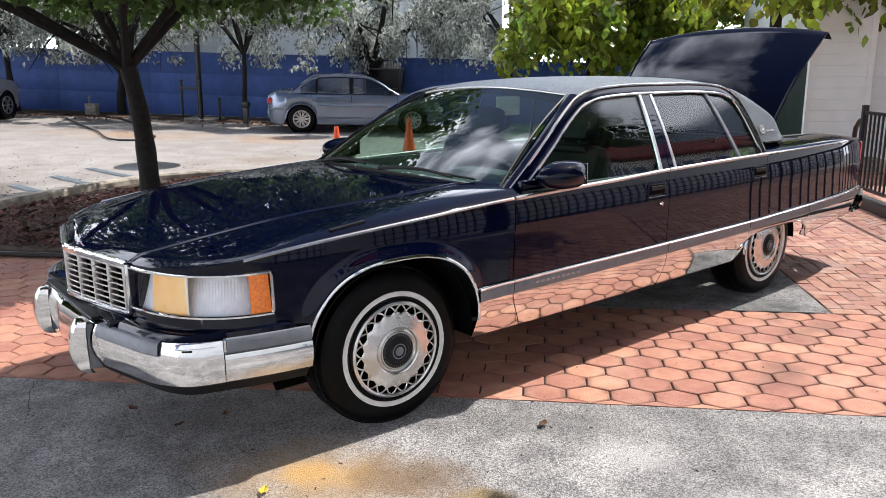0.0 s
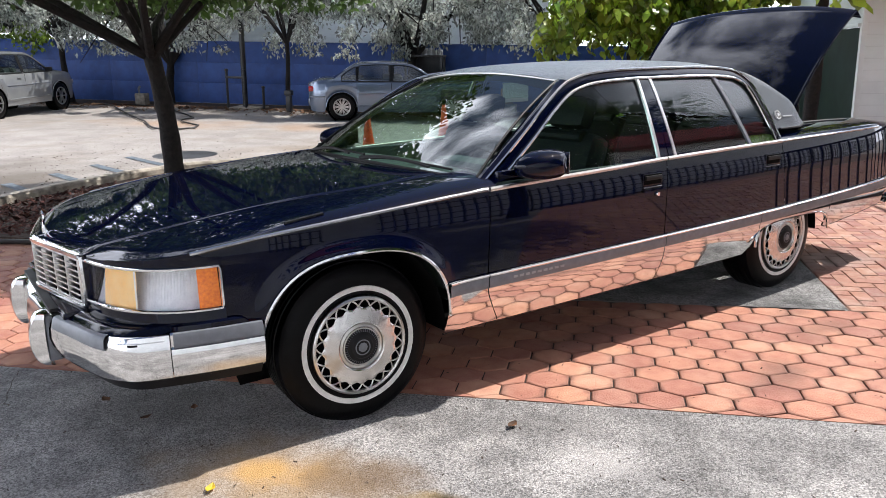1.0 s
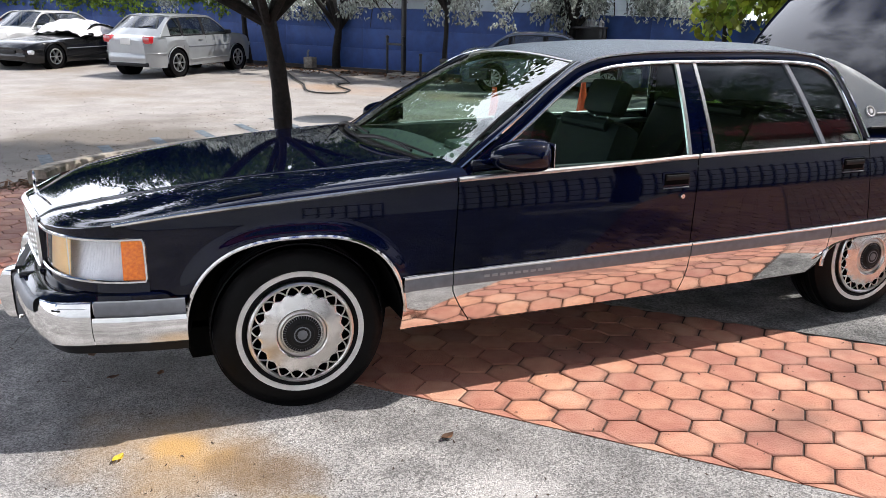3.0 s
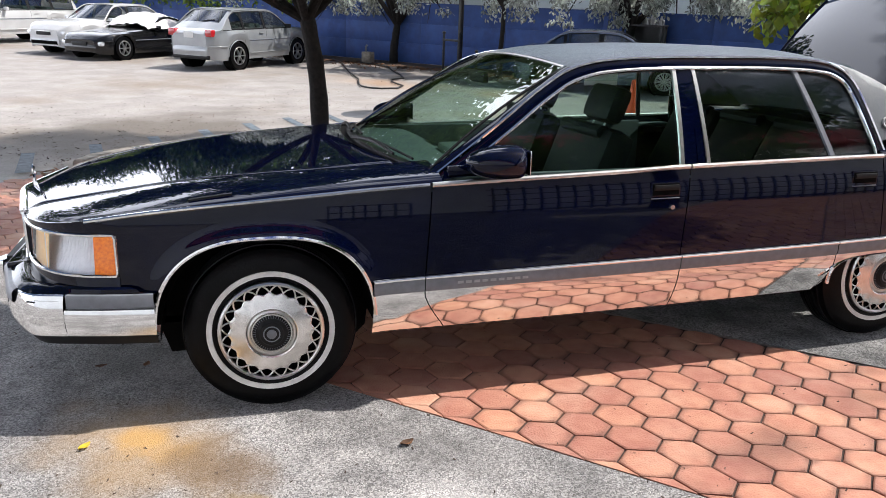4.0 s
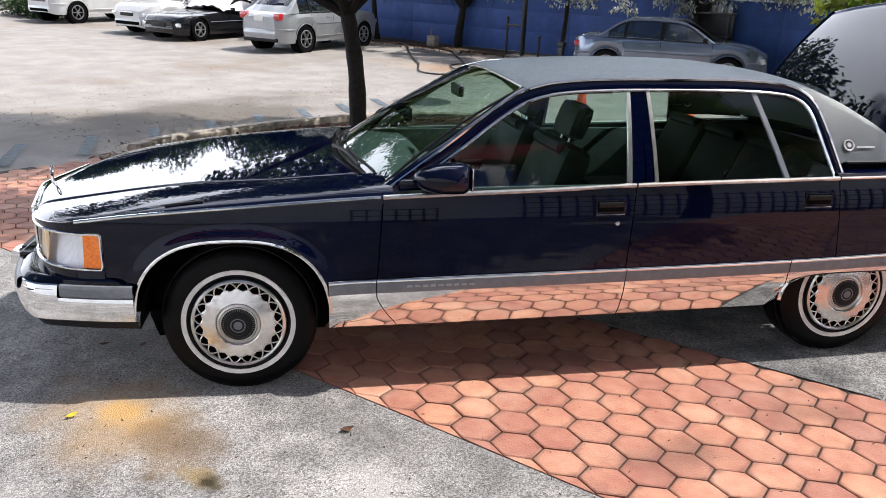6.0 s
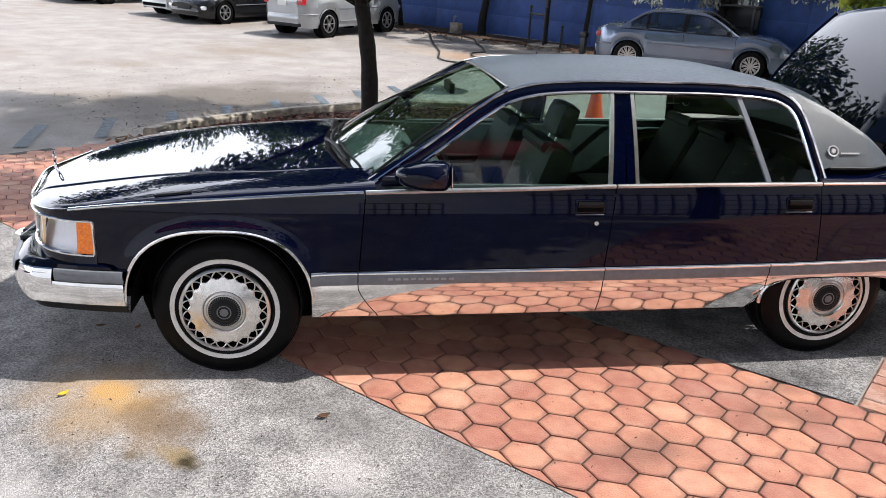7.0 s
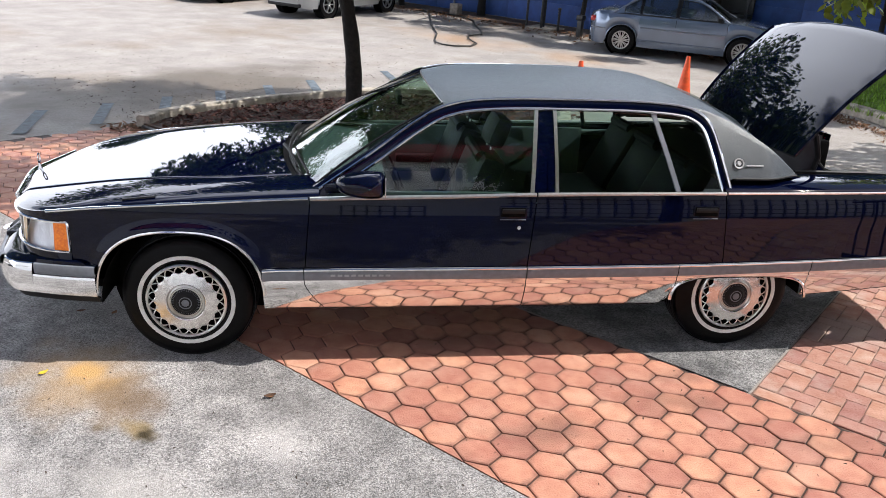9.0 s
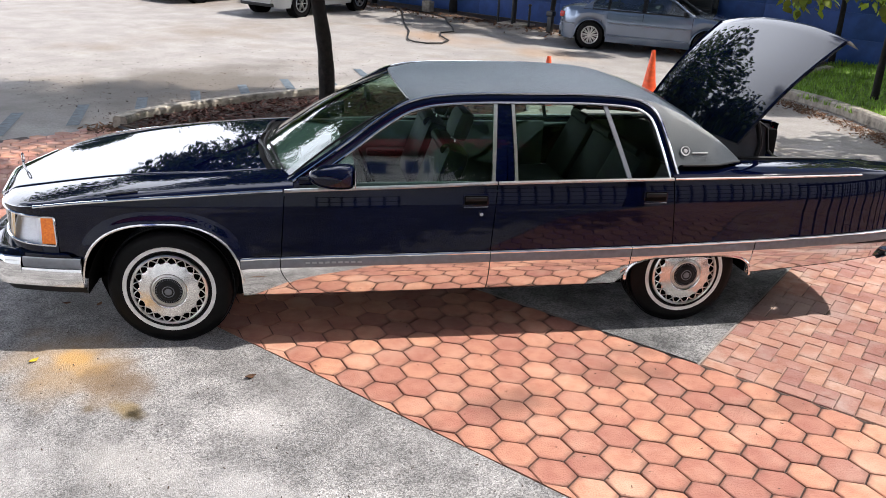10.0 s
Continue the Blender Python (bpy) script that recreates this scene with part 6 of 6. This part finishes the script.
# hose on the concrete
hose_path = [(-13.8, 17.7), (-12.73, 16.84), (-11.9, 15.9), (-11.0, 14.9), (-9.7, 13.6), (-9.05, 12.75), (-8.75, 12.45), (-8.45, 12.32), (-8.15, 12.4), (-7.95, 12.75), (-8.1, 13.2), (-8.75, 13.7), (-9.05, 14.1), (-9.0, 14.6), (-9.5, 15.2), (-10.3, 16.0), (-10.94, 16.77), (-11.8, 17.2), (-13.0, 17.35)]
hs = tagged(part("garden_hose", tube([LOT @ Vector((u, v, rise(u, v) + 0.02)) for u, v in hose_path], 0.02, 8), "hose_black"), "black rubber hose lying in loops on the concrete", "hose")

# dark disc standing in for a dark patch with tree shadow, and a drain
dark_disc = tagged(part("manhole_cover", lathe([(0.0, 0.008), (0.40, 0.008), (0.42, 0.004), (0.52, 0.004), (0.54, 0.0), (0.54, -0.01)], 40, axis="z"), "iron_black"), "dark round disc standing for a tree-shaded dark patch on the concrete", "manhole cover")
dark_disc.matrix_world = lot(-6.15, 9.2, -0.012)
dg = thing("drain_grate", "rusty slotted drain grate set in the concrete", "drain", lot(-4.3, 8.95, -0.012))
part("frame", box(0, 0, 0.002, 0.95, 0.22, 0.012, 0.002), "iron_black", dg)
for k in range(12):
    part("slat", box(-0.42 + 0.076 * k, 0, 0.011, 0.045, 0.17, 0.012, 0.002), "kerb", dg)

# hatched markings beyond the pavers
for k in range(8):
    u0, v0 = -5.92 + 0.02 * k, 1.63 + 0.905 * k
    mk = tagged(part("road_marking", grid([[(w, 1.42 * t, rise(u0 - 1.15 * t, v0 + 0.75 * t) - rise(u0, v0)) for w in (-0.075, 0.075)] for t in span(0, 1, 6)]), "stripe_paint"), "faded blue-grey painted bar on the concrete", "road marking", "hatched parking bars", "structure")
    mk.matrix_world = LOT @ pose(u0, v0, rise(u0, v0) - 0.003, 0, 0, 56)

# white houses beyond the fence
def house(nm, u0, u1, v, z0, z1, label):
    h = thing(nm, label, "building", LOT)
    n = int((z1 - z0) / 0.2)
    for k in range(n):
        part("board", box((u0 + u1) / 2, v - 0.01 + 0.012 * (k % 2), z0 + 0.2 * k + 0.1, u1 - u0, 0.3, 0.199, 0.008), "siding", h)
    part("roof", grid([[(u, v - 0.45, z1 + 0.0) for u in (u0 - 0.3, u1 + 0.3)], [(u, v + 2.6, z1 + 1.5) for u in (u0 - 0.3, u1 + 0.3)]], 0.08), "shingle", h)
    return h


house("house", -17, -1, 25, 0.3, 4.3, "long white clapboard building beyond the fence")
house("house", -44, -27, 30, 0.3, 3.4, "low white building far beyond the fence")

# ---- white shed and iron railing on the right ----
shed = thing("shed", "white clapboard shed with shingle roof behind the railing", "shed", LOT)


def clapboard(u, v, z, w):
    """One lapped board: its lower edge stands proud and throws a thin shadow."""
    prof = [(0.03, 0.0), (-0.032, 0.0), (-0.034, 0.008), (-0.008, 0.168), (0.03, 0.168)]
    part("board", grid([[(u + s * w / 2, v + a, z + b) for a, b in prof] for s in (-1, 1)]), "siding", shed, angle=20)


for k in range(20):
    z = 0.08 + 0.165 * k
    clapboard(4.95, 9.45, z, 0.86)
    clapboard(8.6, 9.80, z, 6.4)
part("corner_post", box(5.37, 9.46, 1.7, 0.09, 0.10, 3.4, 0.008), "siding", shed)
part("corner_post", box(4.53, 9.46, 1.7, 0.07, 0.10, 3.4, 0.008), "siding", shed)
part("end_wall", box(4.55, 11.6, 2.55, 0.05, 4.2, 1.4, 0.01), "siding", shed)
part("roof", grid([[(u, 9.1, 3.3) for u in (4.2, 12)], [(u, 12.0, 4.6) for u in (4.2, 12)], [(u, 14.5, 3.3) for u in (4.2, 12)]], 0.10), "shingle", shed)
part("fascia", box(8.1, 9.12, 3.26, 7.8, 0.05, 0.16, 0.006), "siding", shed)
gate = thing("gate", "dark green closed gate with a pale cap beside the shed", "gate", LOT)
part("leaf_panel", box(4.52, 11.6, 0.92, 0.05, 4.2, 1.84, 0.01), "door_dark", gate)
part("cap_rail", box(4.50, 11.6, 1.87, 0.10, 4.3, 0.05, 0.008), "siding", gate)
rail = thing("railing", "black iron picket railing on a dark kerb", "railing", LOT)
part("kerb_base", box(4.12, 4.4, 0.05, 0.16, 3.6, 0.12, 0.01), "iron_black", rail)
for z in (1.03, 0.20):
    part("rail_bar", box(4.12, 4.4, z, 0.035, 3.6, 0.035, 0.004), "iron_black", rail)
pk = part("picket", box(4.12, 6.15, 0.60, 0.018, 0.018, 0.85), "iron_black", rail)
for k in range(1, 34):
    q = new("picket", pk.data)
    q.parent = rail
    q.location = (0, -0.105 * k, 0)
part("post", box(4.12, 6.22, 0.56, 0.06, 0.06, 1.1, 0.006), "iron_black", rail)
part("curved_end", tube([(4.12, 6.22, 0.95), (4.12, 6.34, 0.93), (4.12, 6.44, 0.84), (4.12, 6.47, 0.6), (4.12, 6.47, 0.05)], 0.025, 8), "iron_black", rail)

# ---- the street side behind the camera ----
shop = thing("shop_building", "white showroom front with a red band and blue sign shapes", "building", pose(8.0, -8.6, 0))
part("wall", box(0, -0.25, 3.5, 60, 0.5, 7.0), "wall_white", shop)
part("red_band", box(0, 0.02, 7.5, 60.2, 0.9, 1.0, 0.03), "wall_red", shop)
part("parapet", box(0, -0.3, 8.15, 60, 0.5, 0.3), "wall_white", shop)
rnd = random.Random(8)
x = -12.0
for k in range(34):
    w = rnd.choice((0.5, 0.62, 0.7))
    part("sign_bar", box(x, 0.03, 6.1, w * 0.72, 0.06, 0.85, 0.03), "sign_blue", shop)
    if k % 3 == 1:
        part("sign_bar", box(x, 0.03, 5.1, w * 1.4, 0.06, 0.3, 0.02), "sign_blue", shop)
    x += w + 0.22
grille_f = thing("street_railing", "tall black iron grid fence along the street side", "railing", pose(16.1, -6.6, 0))
for z in (0.12, 0.5, 0.9, 1.3, 1.68):
    part("rail_bar", box(0, 0, z, 26, 0.04, 0.05, 0.005), "iron_black", grille_f)
pk = part("picket", box(-12.9, 0, 0.9, 0.035, 0.035, 1.8), "iron_black", grille_f)
for k in range(1, 104):
    q = new("picket", pk.data)
    q.parent = grille_f
    q.location = (0.25 * k, 0, 0)
low_rail = thing("street_railing", "short low black iron railing before the gap", "railing", pose(1.3, -6.6, 0))
for z in (0.12, 0.55, 1.0):
    part("rail_bar", box(0, 0, z, 1.3, 0.04, 0.05, 0.005), "iron_black", low_rail)
for k in range(7):
    part("picket", box(-0.63 + 0.21 * k, 0, 0.52, 0.035, 0.035, 1.04), "iron_black", low_rail)
for xx, yy, sd in ((-6, -12.5, 61), (3, -13, 62), (11, -12.5, 63), (20, -13, 64)):
    tree("tall leafy tree rising behind the showroom", xx, yy, 0, 0.25, 7.0, 8, "leaf_dark", 5000, 0.26, sd, 0.28, 4.0, 7.0, clump=1.6)

# unseen tree, added to shade the road so the car's doors reflect dark
tree("unseen broad leafy tree added to shade the roadway", 5.0, -5.2, 0, 0.15, 2.7, 9, "leaf_green", 22000, 0.15, 67, 0.3, 2.7, 2.0, clump=0.9, twigs=4, base=2.75)

# ---- planting bed, lawn and litter ----
def strew(name, label, category, n, spot, size, material, seed, thick=0.35, parent=None):
    """Loose flat chips, turned at random, as one sheet of stuff."""
    rnd = random.Random(seed)
    vs, fs = [], []
    for _ in range(n):
        x, y, z = spot(rnd)
        a, b = rnd.uniform(0, 6.283), size * rnd.uniform(0.5, 1.4)
        w = b * rnd.uniform(0.25, 0.5)
        m = Matrix.Translation((x, y, z)) @ Euler((rnd.gauss(0, 0.35), rnd.gauss(0, 0.35), a)).to_matrix().to_4x4()
        k = len(vs)
        t = w * thick
        vs += [tuple(m @ Vector(p)) for p in ((-b, -w, 0), (b, -w * 0.7, 0), (b * 0.9, w, 0), (-b * 0.8, w * 0.8, 0), (0, 0, t))]
        fs += [(k, k + 1, k + 4), (k + 1, k + 2, k + 4), (k + 2, k + 3, k + 4), (k + 3, k, k + 4)]
    ob = mesh_part(name, vs, fs, material, parent)
    ob.matrix_world = LOT
    return tagged(ob, label, category, "", "stuff")


def in_bed(r):
    while True:
        u, v = r.uniform(-5.5, -2.0), r.uniform(2.9, 7.7)
        if u > -5.42 + 0.45 * max(0.0, 3.4 - v) + 0.42 * max(0.0, v - 5.2):
            return u, v, 0.062 + r.uniform(0, 0.025)


strew("bark_mulch", "reddish-brown bark chips covering the bed", "mulch", 9000, in_bed, 0.035, "mulch", 71)
strew("leaf_litter", "brown fallen leaves along the grass kerb", "leaf litter", 1800, lambda r: (lambda q: (-0.3 + 3.0 * q + r.gauss(-0.1, 0.12), 12.6 - 3.1 * q ** 1.2 - abs(r.gauss(0, 0.22)) - 0.12, 0.0))(r.random()), 0.024, "dead_leaf", 72)
strew("leaf_litter", "brown leaves drifted at the bed's corner", "leaf litter", 160, lambda r: (-5.45 + r.gauss(0, 0.16), 2.75 + r.gauss(0, 0.16), 0.006), 0.035, "dead_leaf", 73)
strew("leaf_litter", "dry leaves and crumbs on the earth verge", "leaf litter", 1600, lambda r: (lambda u, v: (u, v, rise(u, v) + 0.012))(r.uniform(-20, -2), 17.6 - abs(r.gauss(0, 0.6))), 0.05, "dead_leaf", 74)
strew("grit", "dark crumbs scattered over the concrete", "grit", 2600, lambda r: (lambda u, v: (u, v, rise(u, v) - 0.010))(min(2.5, -6.2 + r.gauss(0, 2.6)), 2.9 + abs(r.gauss(0, 4.2))), 0.016, "soil", 75)
rnd = random.Random(9)
vs_, fs_ = [], []
while len(fs_) < 16000:
    u, v = rnd.uniform(-0.4, 5.6), rnd.uniform(9.4, 21.4)
    edge = 12.55 - 0.95 * (u + 0.3) if u < 2.5 else 9.6
    if v < edge + 0.12:
        continue
    a, h, w = rnd.uniform(0, 6.283), rnd.uniform(0.05, 0.12), 0.012
    k = len(vs_)
    vs_ += [(u - w * math.cos(a), v - w * math.sin(a), 0.098), (u + w * math.cos(a), v + w * math.sin(a), 0.098), (u + rnd.gauss(0, 0.03), v + rnd.gauss(0, 0.03), 0.10 + h)]
    fs_.append((k, k + 1, k + 2))
gr = mesh_part("grass", vs_, fs_, "grass", None)
gr.matrix_world = LOT
tagged(gr, "bright green grass blades on the island", "grass", "", "stuff")


def dry_leaf(x, y, turn, ln, material, label):
    b = grid([[(-ln / 2 + ln * t, w * (0.16 * ln) * math.sin(math.pi * min(0.96, max(0.04, t))) * 2, 0.006 + 0.02 * (t - 0.5) ** 2 * ln * 20 + 0.012 * abs(w) * ln * 8) for w in (-1, -0.4, 0, 0.4, 1)] for t in span(0, 1, 7)])
    ob = tagged(part("fallen_leaf", b, material), label, "leaf", "fallen leaves")
    ob.matrix_world = pose(x, y, 0.001, 0, 0, turn)


dry_leaf(0.46, -0.36, 20, 0.06, "dead_leaf", "dry brown leaf lying on the asphalt")
dry_leaf(-0.71, -0.085, 50, 0.055, "leaf_yellow", "small yellow leaf lying on the asphalt")
dry_leaf(-0.85, 0.95, 110, 0.06, "dead_leaf", "dark dry leaf in the car's shadow")
dry_leaf(-0.75, 0.65, 10, 0.05, "dead_leaf", "dark dry leaf in the car's shadow")
dry_leaf(-0.55, 0.62, 70, 0.05, "dead_leaf", "dark dry leaf in the car's shadow")
cable = tagged(part("cable", tube([LOT @ Vector((u, v, 0.03)) for u, v in ((-5.3, 2.82), (-4.6, 2.80), (-4.0, 2.83), (-3.2, 2.80), (-2.4, 2.83), (-1.6, 2.81))], 0.018, 8), "hose_black"), "black drip hose along the mulch edge", "hose")

# crack and scattered crumbs on the asphalt
def crack(name, pts, wide, label):
    rows = []
    rnd = random.Random(len(pts))
    for a, b in zip(pts, pts[1:]):
        for t in (0, 0.25, 0.5, 0.75):
            u, v = a[0] + (b[0] - a[0]) * t + rnd.gauss(0, 0.008), a[1] + (b[1] - a[1]) * t + rnd.gauss(0, 0.008)
            w = wide * rnd.uniform(0.4, 1.2)
            rows.append([(u, v - w, 0.004), (u, v + w, 0.004)])
    ob = tagged(part(name, grid(rows), "soil"), label, "crack", "", "structure")
    ob.matrix_world = LOT


crack("crack", [(-1.95, 0.30), (-1.80, 0.05), (-1.70, -0.08), (-1.78, -0.30), (-1.95, -0.55), (-2.2, -0.8)], 0.0035, "ragged dark crack in the worn asphalt")
strew("grit", "dark crumbs and twigs scattered over the asphalt", "grit", 420, lambda r: (r.uniform(-1.8, 2.2), min(0.32, r.gauss(-0.35, 0.45)), 0.003), 0.006, "soil", 76)
strew("grit", "dark crumbs lying in the pavers' joints", "grit", 260, lambda r: (r.uniform(0.2, 5.2), r.uniform(0.38, 1.82), 0.003), 0.006, "soil", 77)

# ---- paving pieces ----
def clip(poly, axis, at, keep_above):
    out = []
    for a, b in zip(poly, poly[1:] + poly[:1]):
        ia, ib = (a[axis] >= at) == keep_above, (b[axis] >= at) == keep_above
        if ia:
            out.append(a)
        if ia != ib:
            t = (at - a[axis]) / (b[axis] - a[axis])
            out.append((a[0] + (b[0] - a[0]) * t, a[1] + (b[1] - a[1]) * t))
    return out


def slab(poly, gap, ch, top, low):
    """Vertices and faces of one paver: chamfered top set in by the joint."""
    cx, cy = sum(p[0] for p in poly) / len(poly), sum(p[1] for p in poly) / len(poly)

    def inset(d):
        r = []
        for p in poly:
            l = math.hypot(p[0] - cx, p[1] - cy)
            r.append((cx + (p[0] - cx) * max(0.1, 1 - d / l), cy + (p[1] - cy) * max(0.1, 1 - d / l)))
        return r
    n = len(poly)
    vs = [(x, y, low) for x, y in inset(gap)] + [(x, y, top - ch * 0.6) for x, y in inset(gap)] + [(x, y, top) for x, y in inset(gap + ch)]
    fs = []
    for k in (0, 1):
        fs += [(k * n + i, k * n + (i + 1) % n, (k + 1) * n + (i + 1) % n, (k + 1) * n + i) for i in range(n)]
    fs.append(tuple(range(2 * n, 3 * n)))
    return vs, fs


def paver(name, key, shape, material, parent, x, y, dz, tilt, cache={}):
    if key not in cache:
        me = bpy.data.meshes.new(name)
        me.from_pydata(shape[0], [], shape[1])
        me.materials.append(MAT[material])
        cache[key] = me
    ob = new(name, cache[key])
    ob.parent = parent
    ob.matrix_basis = pose(x, y, dz, tilt[0], tilt[1], 0)
    return ob


HEX = [(-0.1022, 0.0495), (0.0, 0.0995), (0.1022, 0.0495), (0.1022, -0.0495), (0.0, -0.0995), (-0.1022, -0.0495)]
rnd = random.Random(12)
rest_v, rest_f, rest2_v, rest2_f = [], [], [], []
for k in range(-5, 13):
    v0 = 1.0415 + 0.1485 * k
    for i in range(-60, 62):
        u0 = 2.0148 + 0.2044 * i + (0.1022 if k % 2 else 0)
        far = v0 > 1.9
        if u0 > 10 or u0 < -5.6 or (far and u0 > 0.05):
            continue
        hi = 2.836 if u0 < -0.12 else 1.858
        if v0 - 0.1 > hi - 0.012:
            continue
        poly = clip(clip(HEX, 1, 0.343 - v0, True), 1, hi - v0, False)
        if len(poly) < 3 or max(p[1] for p in poly) - min(p[1] for p in poly) < 0.02:
            continue
        cut = len(poly) != 6 or abs(max(p[1] for p in poly) - min(p[1] for p in poly) - 0.199) > 0.002
        shape = slab(poly, 0.0045, 0.006, 0.0, -0.012)
        dz, tilt = rnd.gauss(0, 0.0009), (rnd.gauss(0, 0.35), rnd.gauss(0, 0.35))
        if 0.5 < u0 < 5.6 and not far:
            paver("paver", ("hex", k if cut else 0, hi), shape, "hex_paver", hexbed, u0, v0, dz, tilt)
        else:
            tv, tf = (rest2_v, rest2_f) if far else (rest_v, rest_f)
            n = len(tv)
            m = pose(u0, v0, dz, tilt[0], tilt[1], 0)
            tv += [tuple(m @ Vector(p)) for p in shape[0]]
            tf += [tuple(n + q for q in f) for f in shape[1]]
tagged(mesh_part("paver_field", rest_v, rest_f, "hex_paver_far", hexbed), kind="stuff")
tagged(mesh_part("paver_field", rest2_v, rest2_f, "hex_paver_far", hexbed2), kind="stuff")

BW = 0.102
rest_v, rest_f = [], []
for a in range(-2, 82):
    for b in range(-2, 74):
        kk = (a - b) % 4
        if kk == 0:
            r = [a * BW, b * BW, (a + 2) * BW, (b + 1) * BW]
        elif kk == 3:
            r = [a * BW, b * BW, (a + 1) * BW, (b + 2) * BW]
        else:
            continue
        r = [r[0] + 2.372, r[1] + 1.868, r[2] + 2.372, r[3] + 1.868]
        r = [max(r[0], 2.374), max(r[1], 1.87), min(r[2], 10.5), min(r[3], 9.15)]
        w, h = r[2] - r[0], r[3] - r[1]
        if w < 0.03 or h < 0.03:
            continue
        shape = slab([(-w / 2, -h / 2), (w / 2, -h / 2), (w / 2, h / 2), (-w / 2, h / 2)], 0.004, 0.007, 0.0, -0.012)
        x, y = (r[0] + r[2]) / 2, (r[1] + r[3]) / 2
        dz, tilt = rnd.gauss(-0.0015, 0.0016), (rnd.gauss(0, 0.7), rnd.gauss(0, 0.7))
        if x < 5.1 and y < 4.1:
            paver("brick", ("brick", round(w, 3), round(h, 3)), shape, "brick_paver", brickbed, x, y, dz, tilt)
        else:
            n = len(rest_v)
            m = pose(x, y, dz, tilt[0], tilt[1], 0)
            rest_v += [tuple(m @ Vector(p)) for p in shape[0]]
            rest_f += [tuple(n + q for q in f) for f in shape[1]]
tagged(mesh_part("brick_field", rest_v, rest_f, "brick_paver_far", brickbed), kind="stuff")
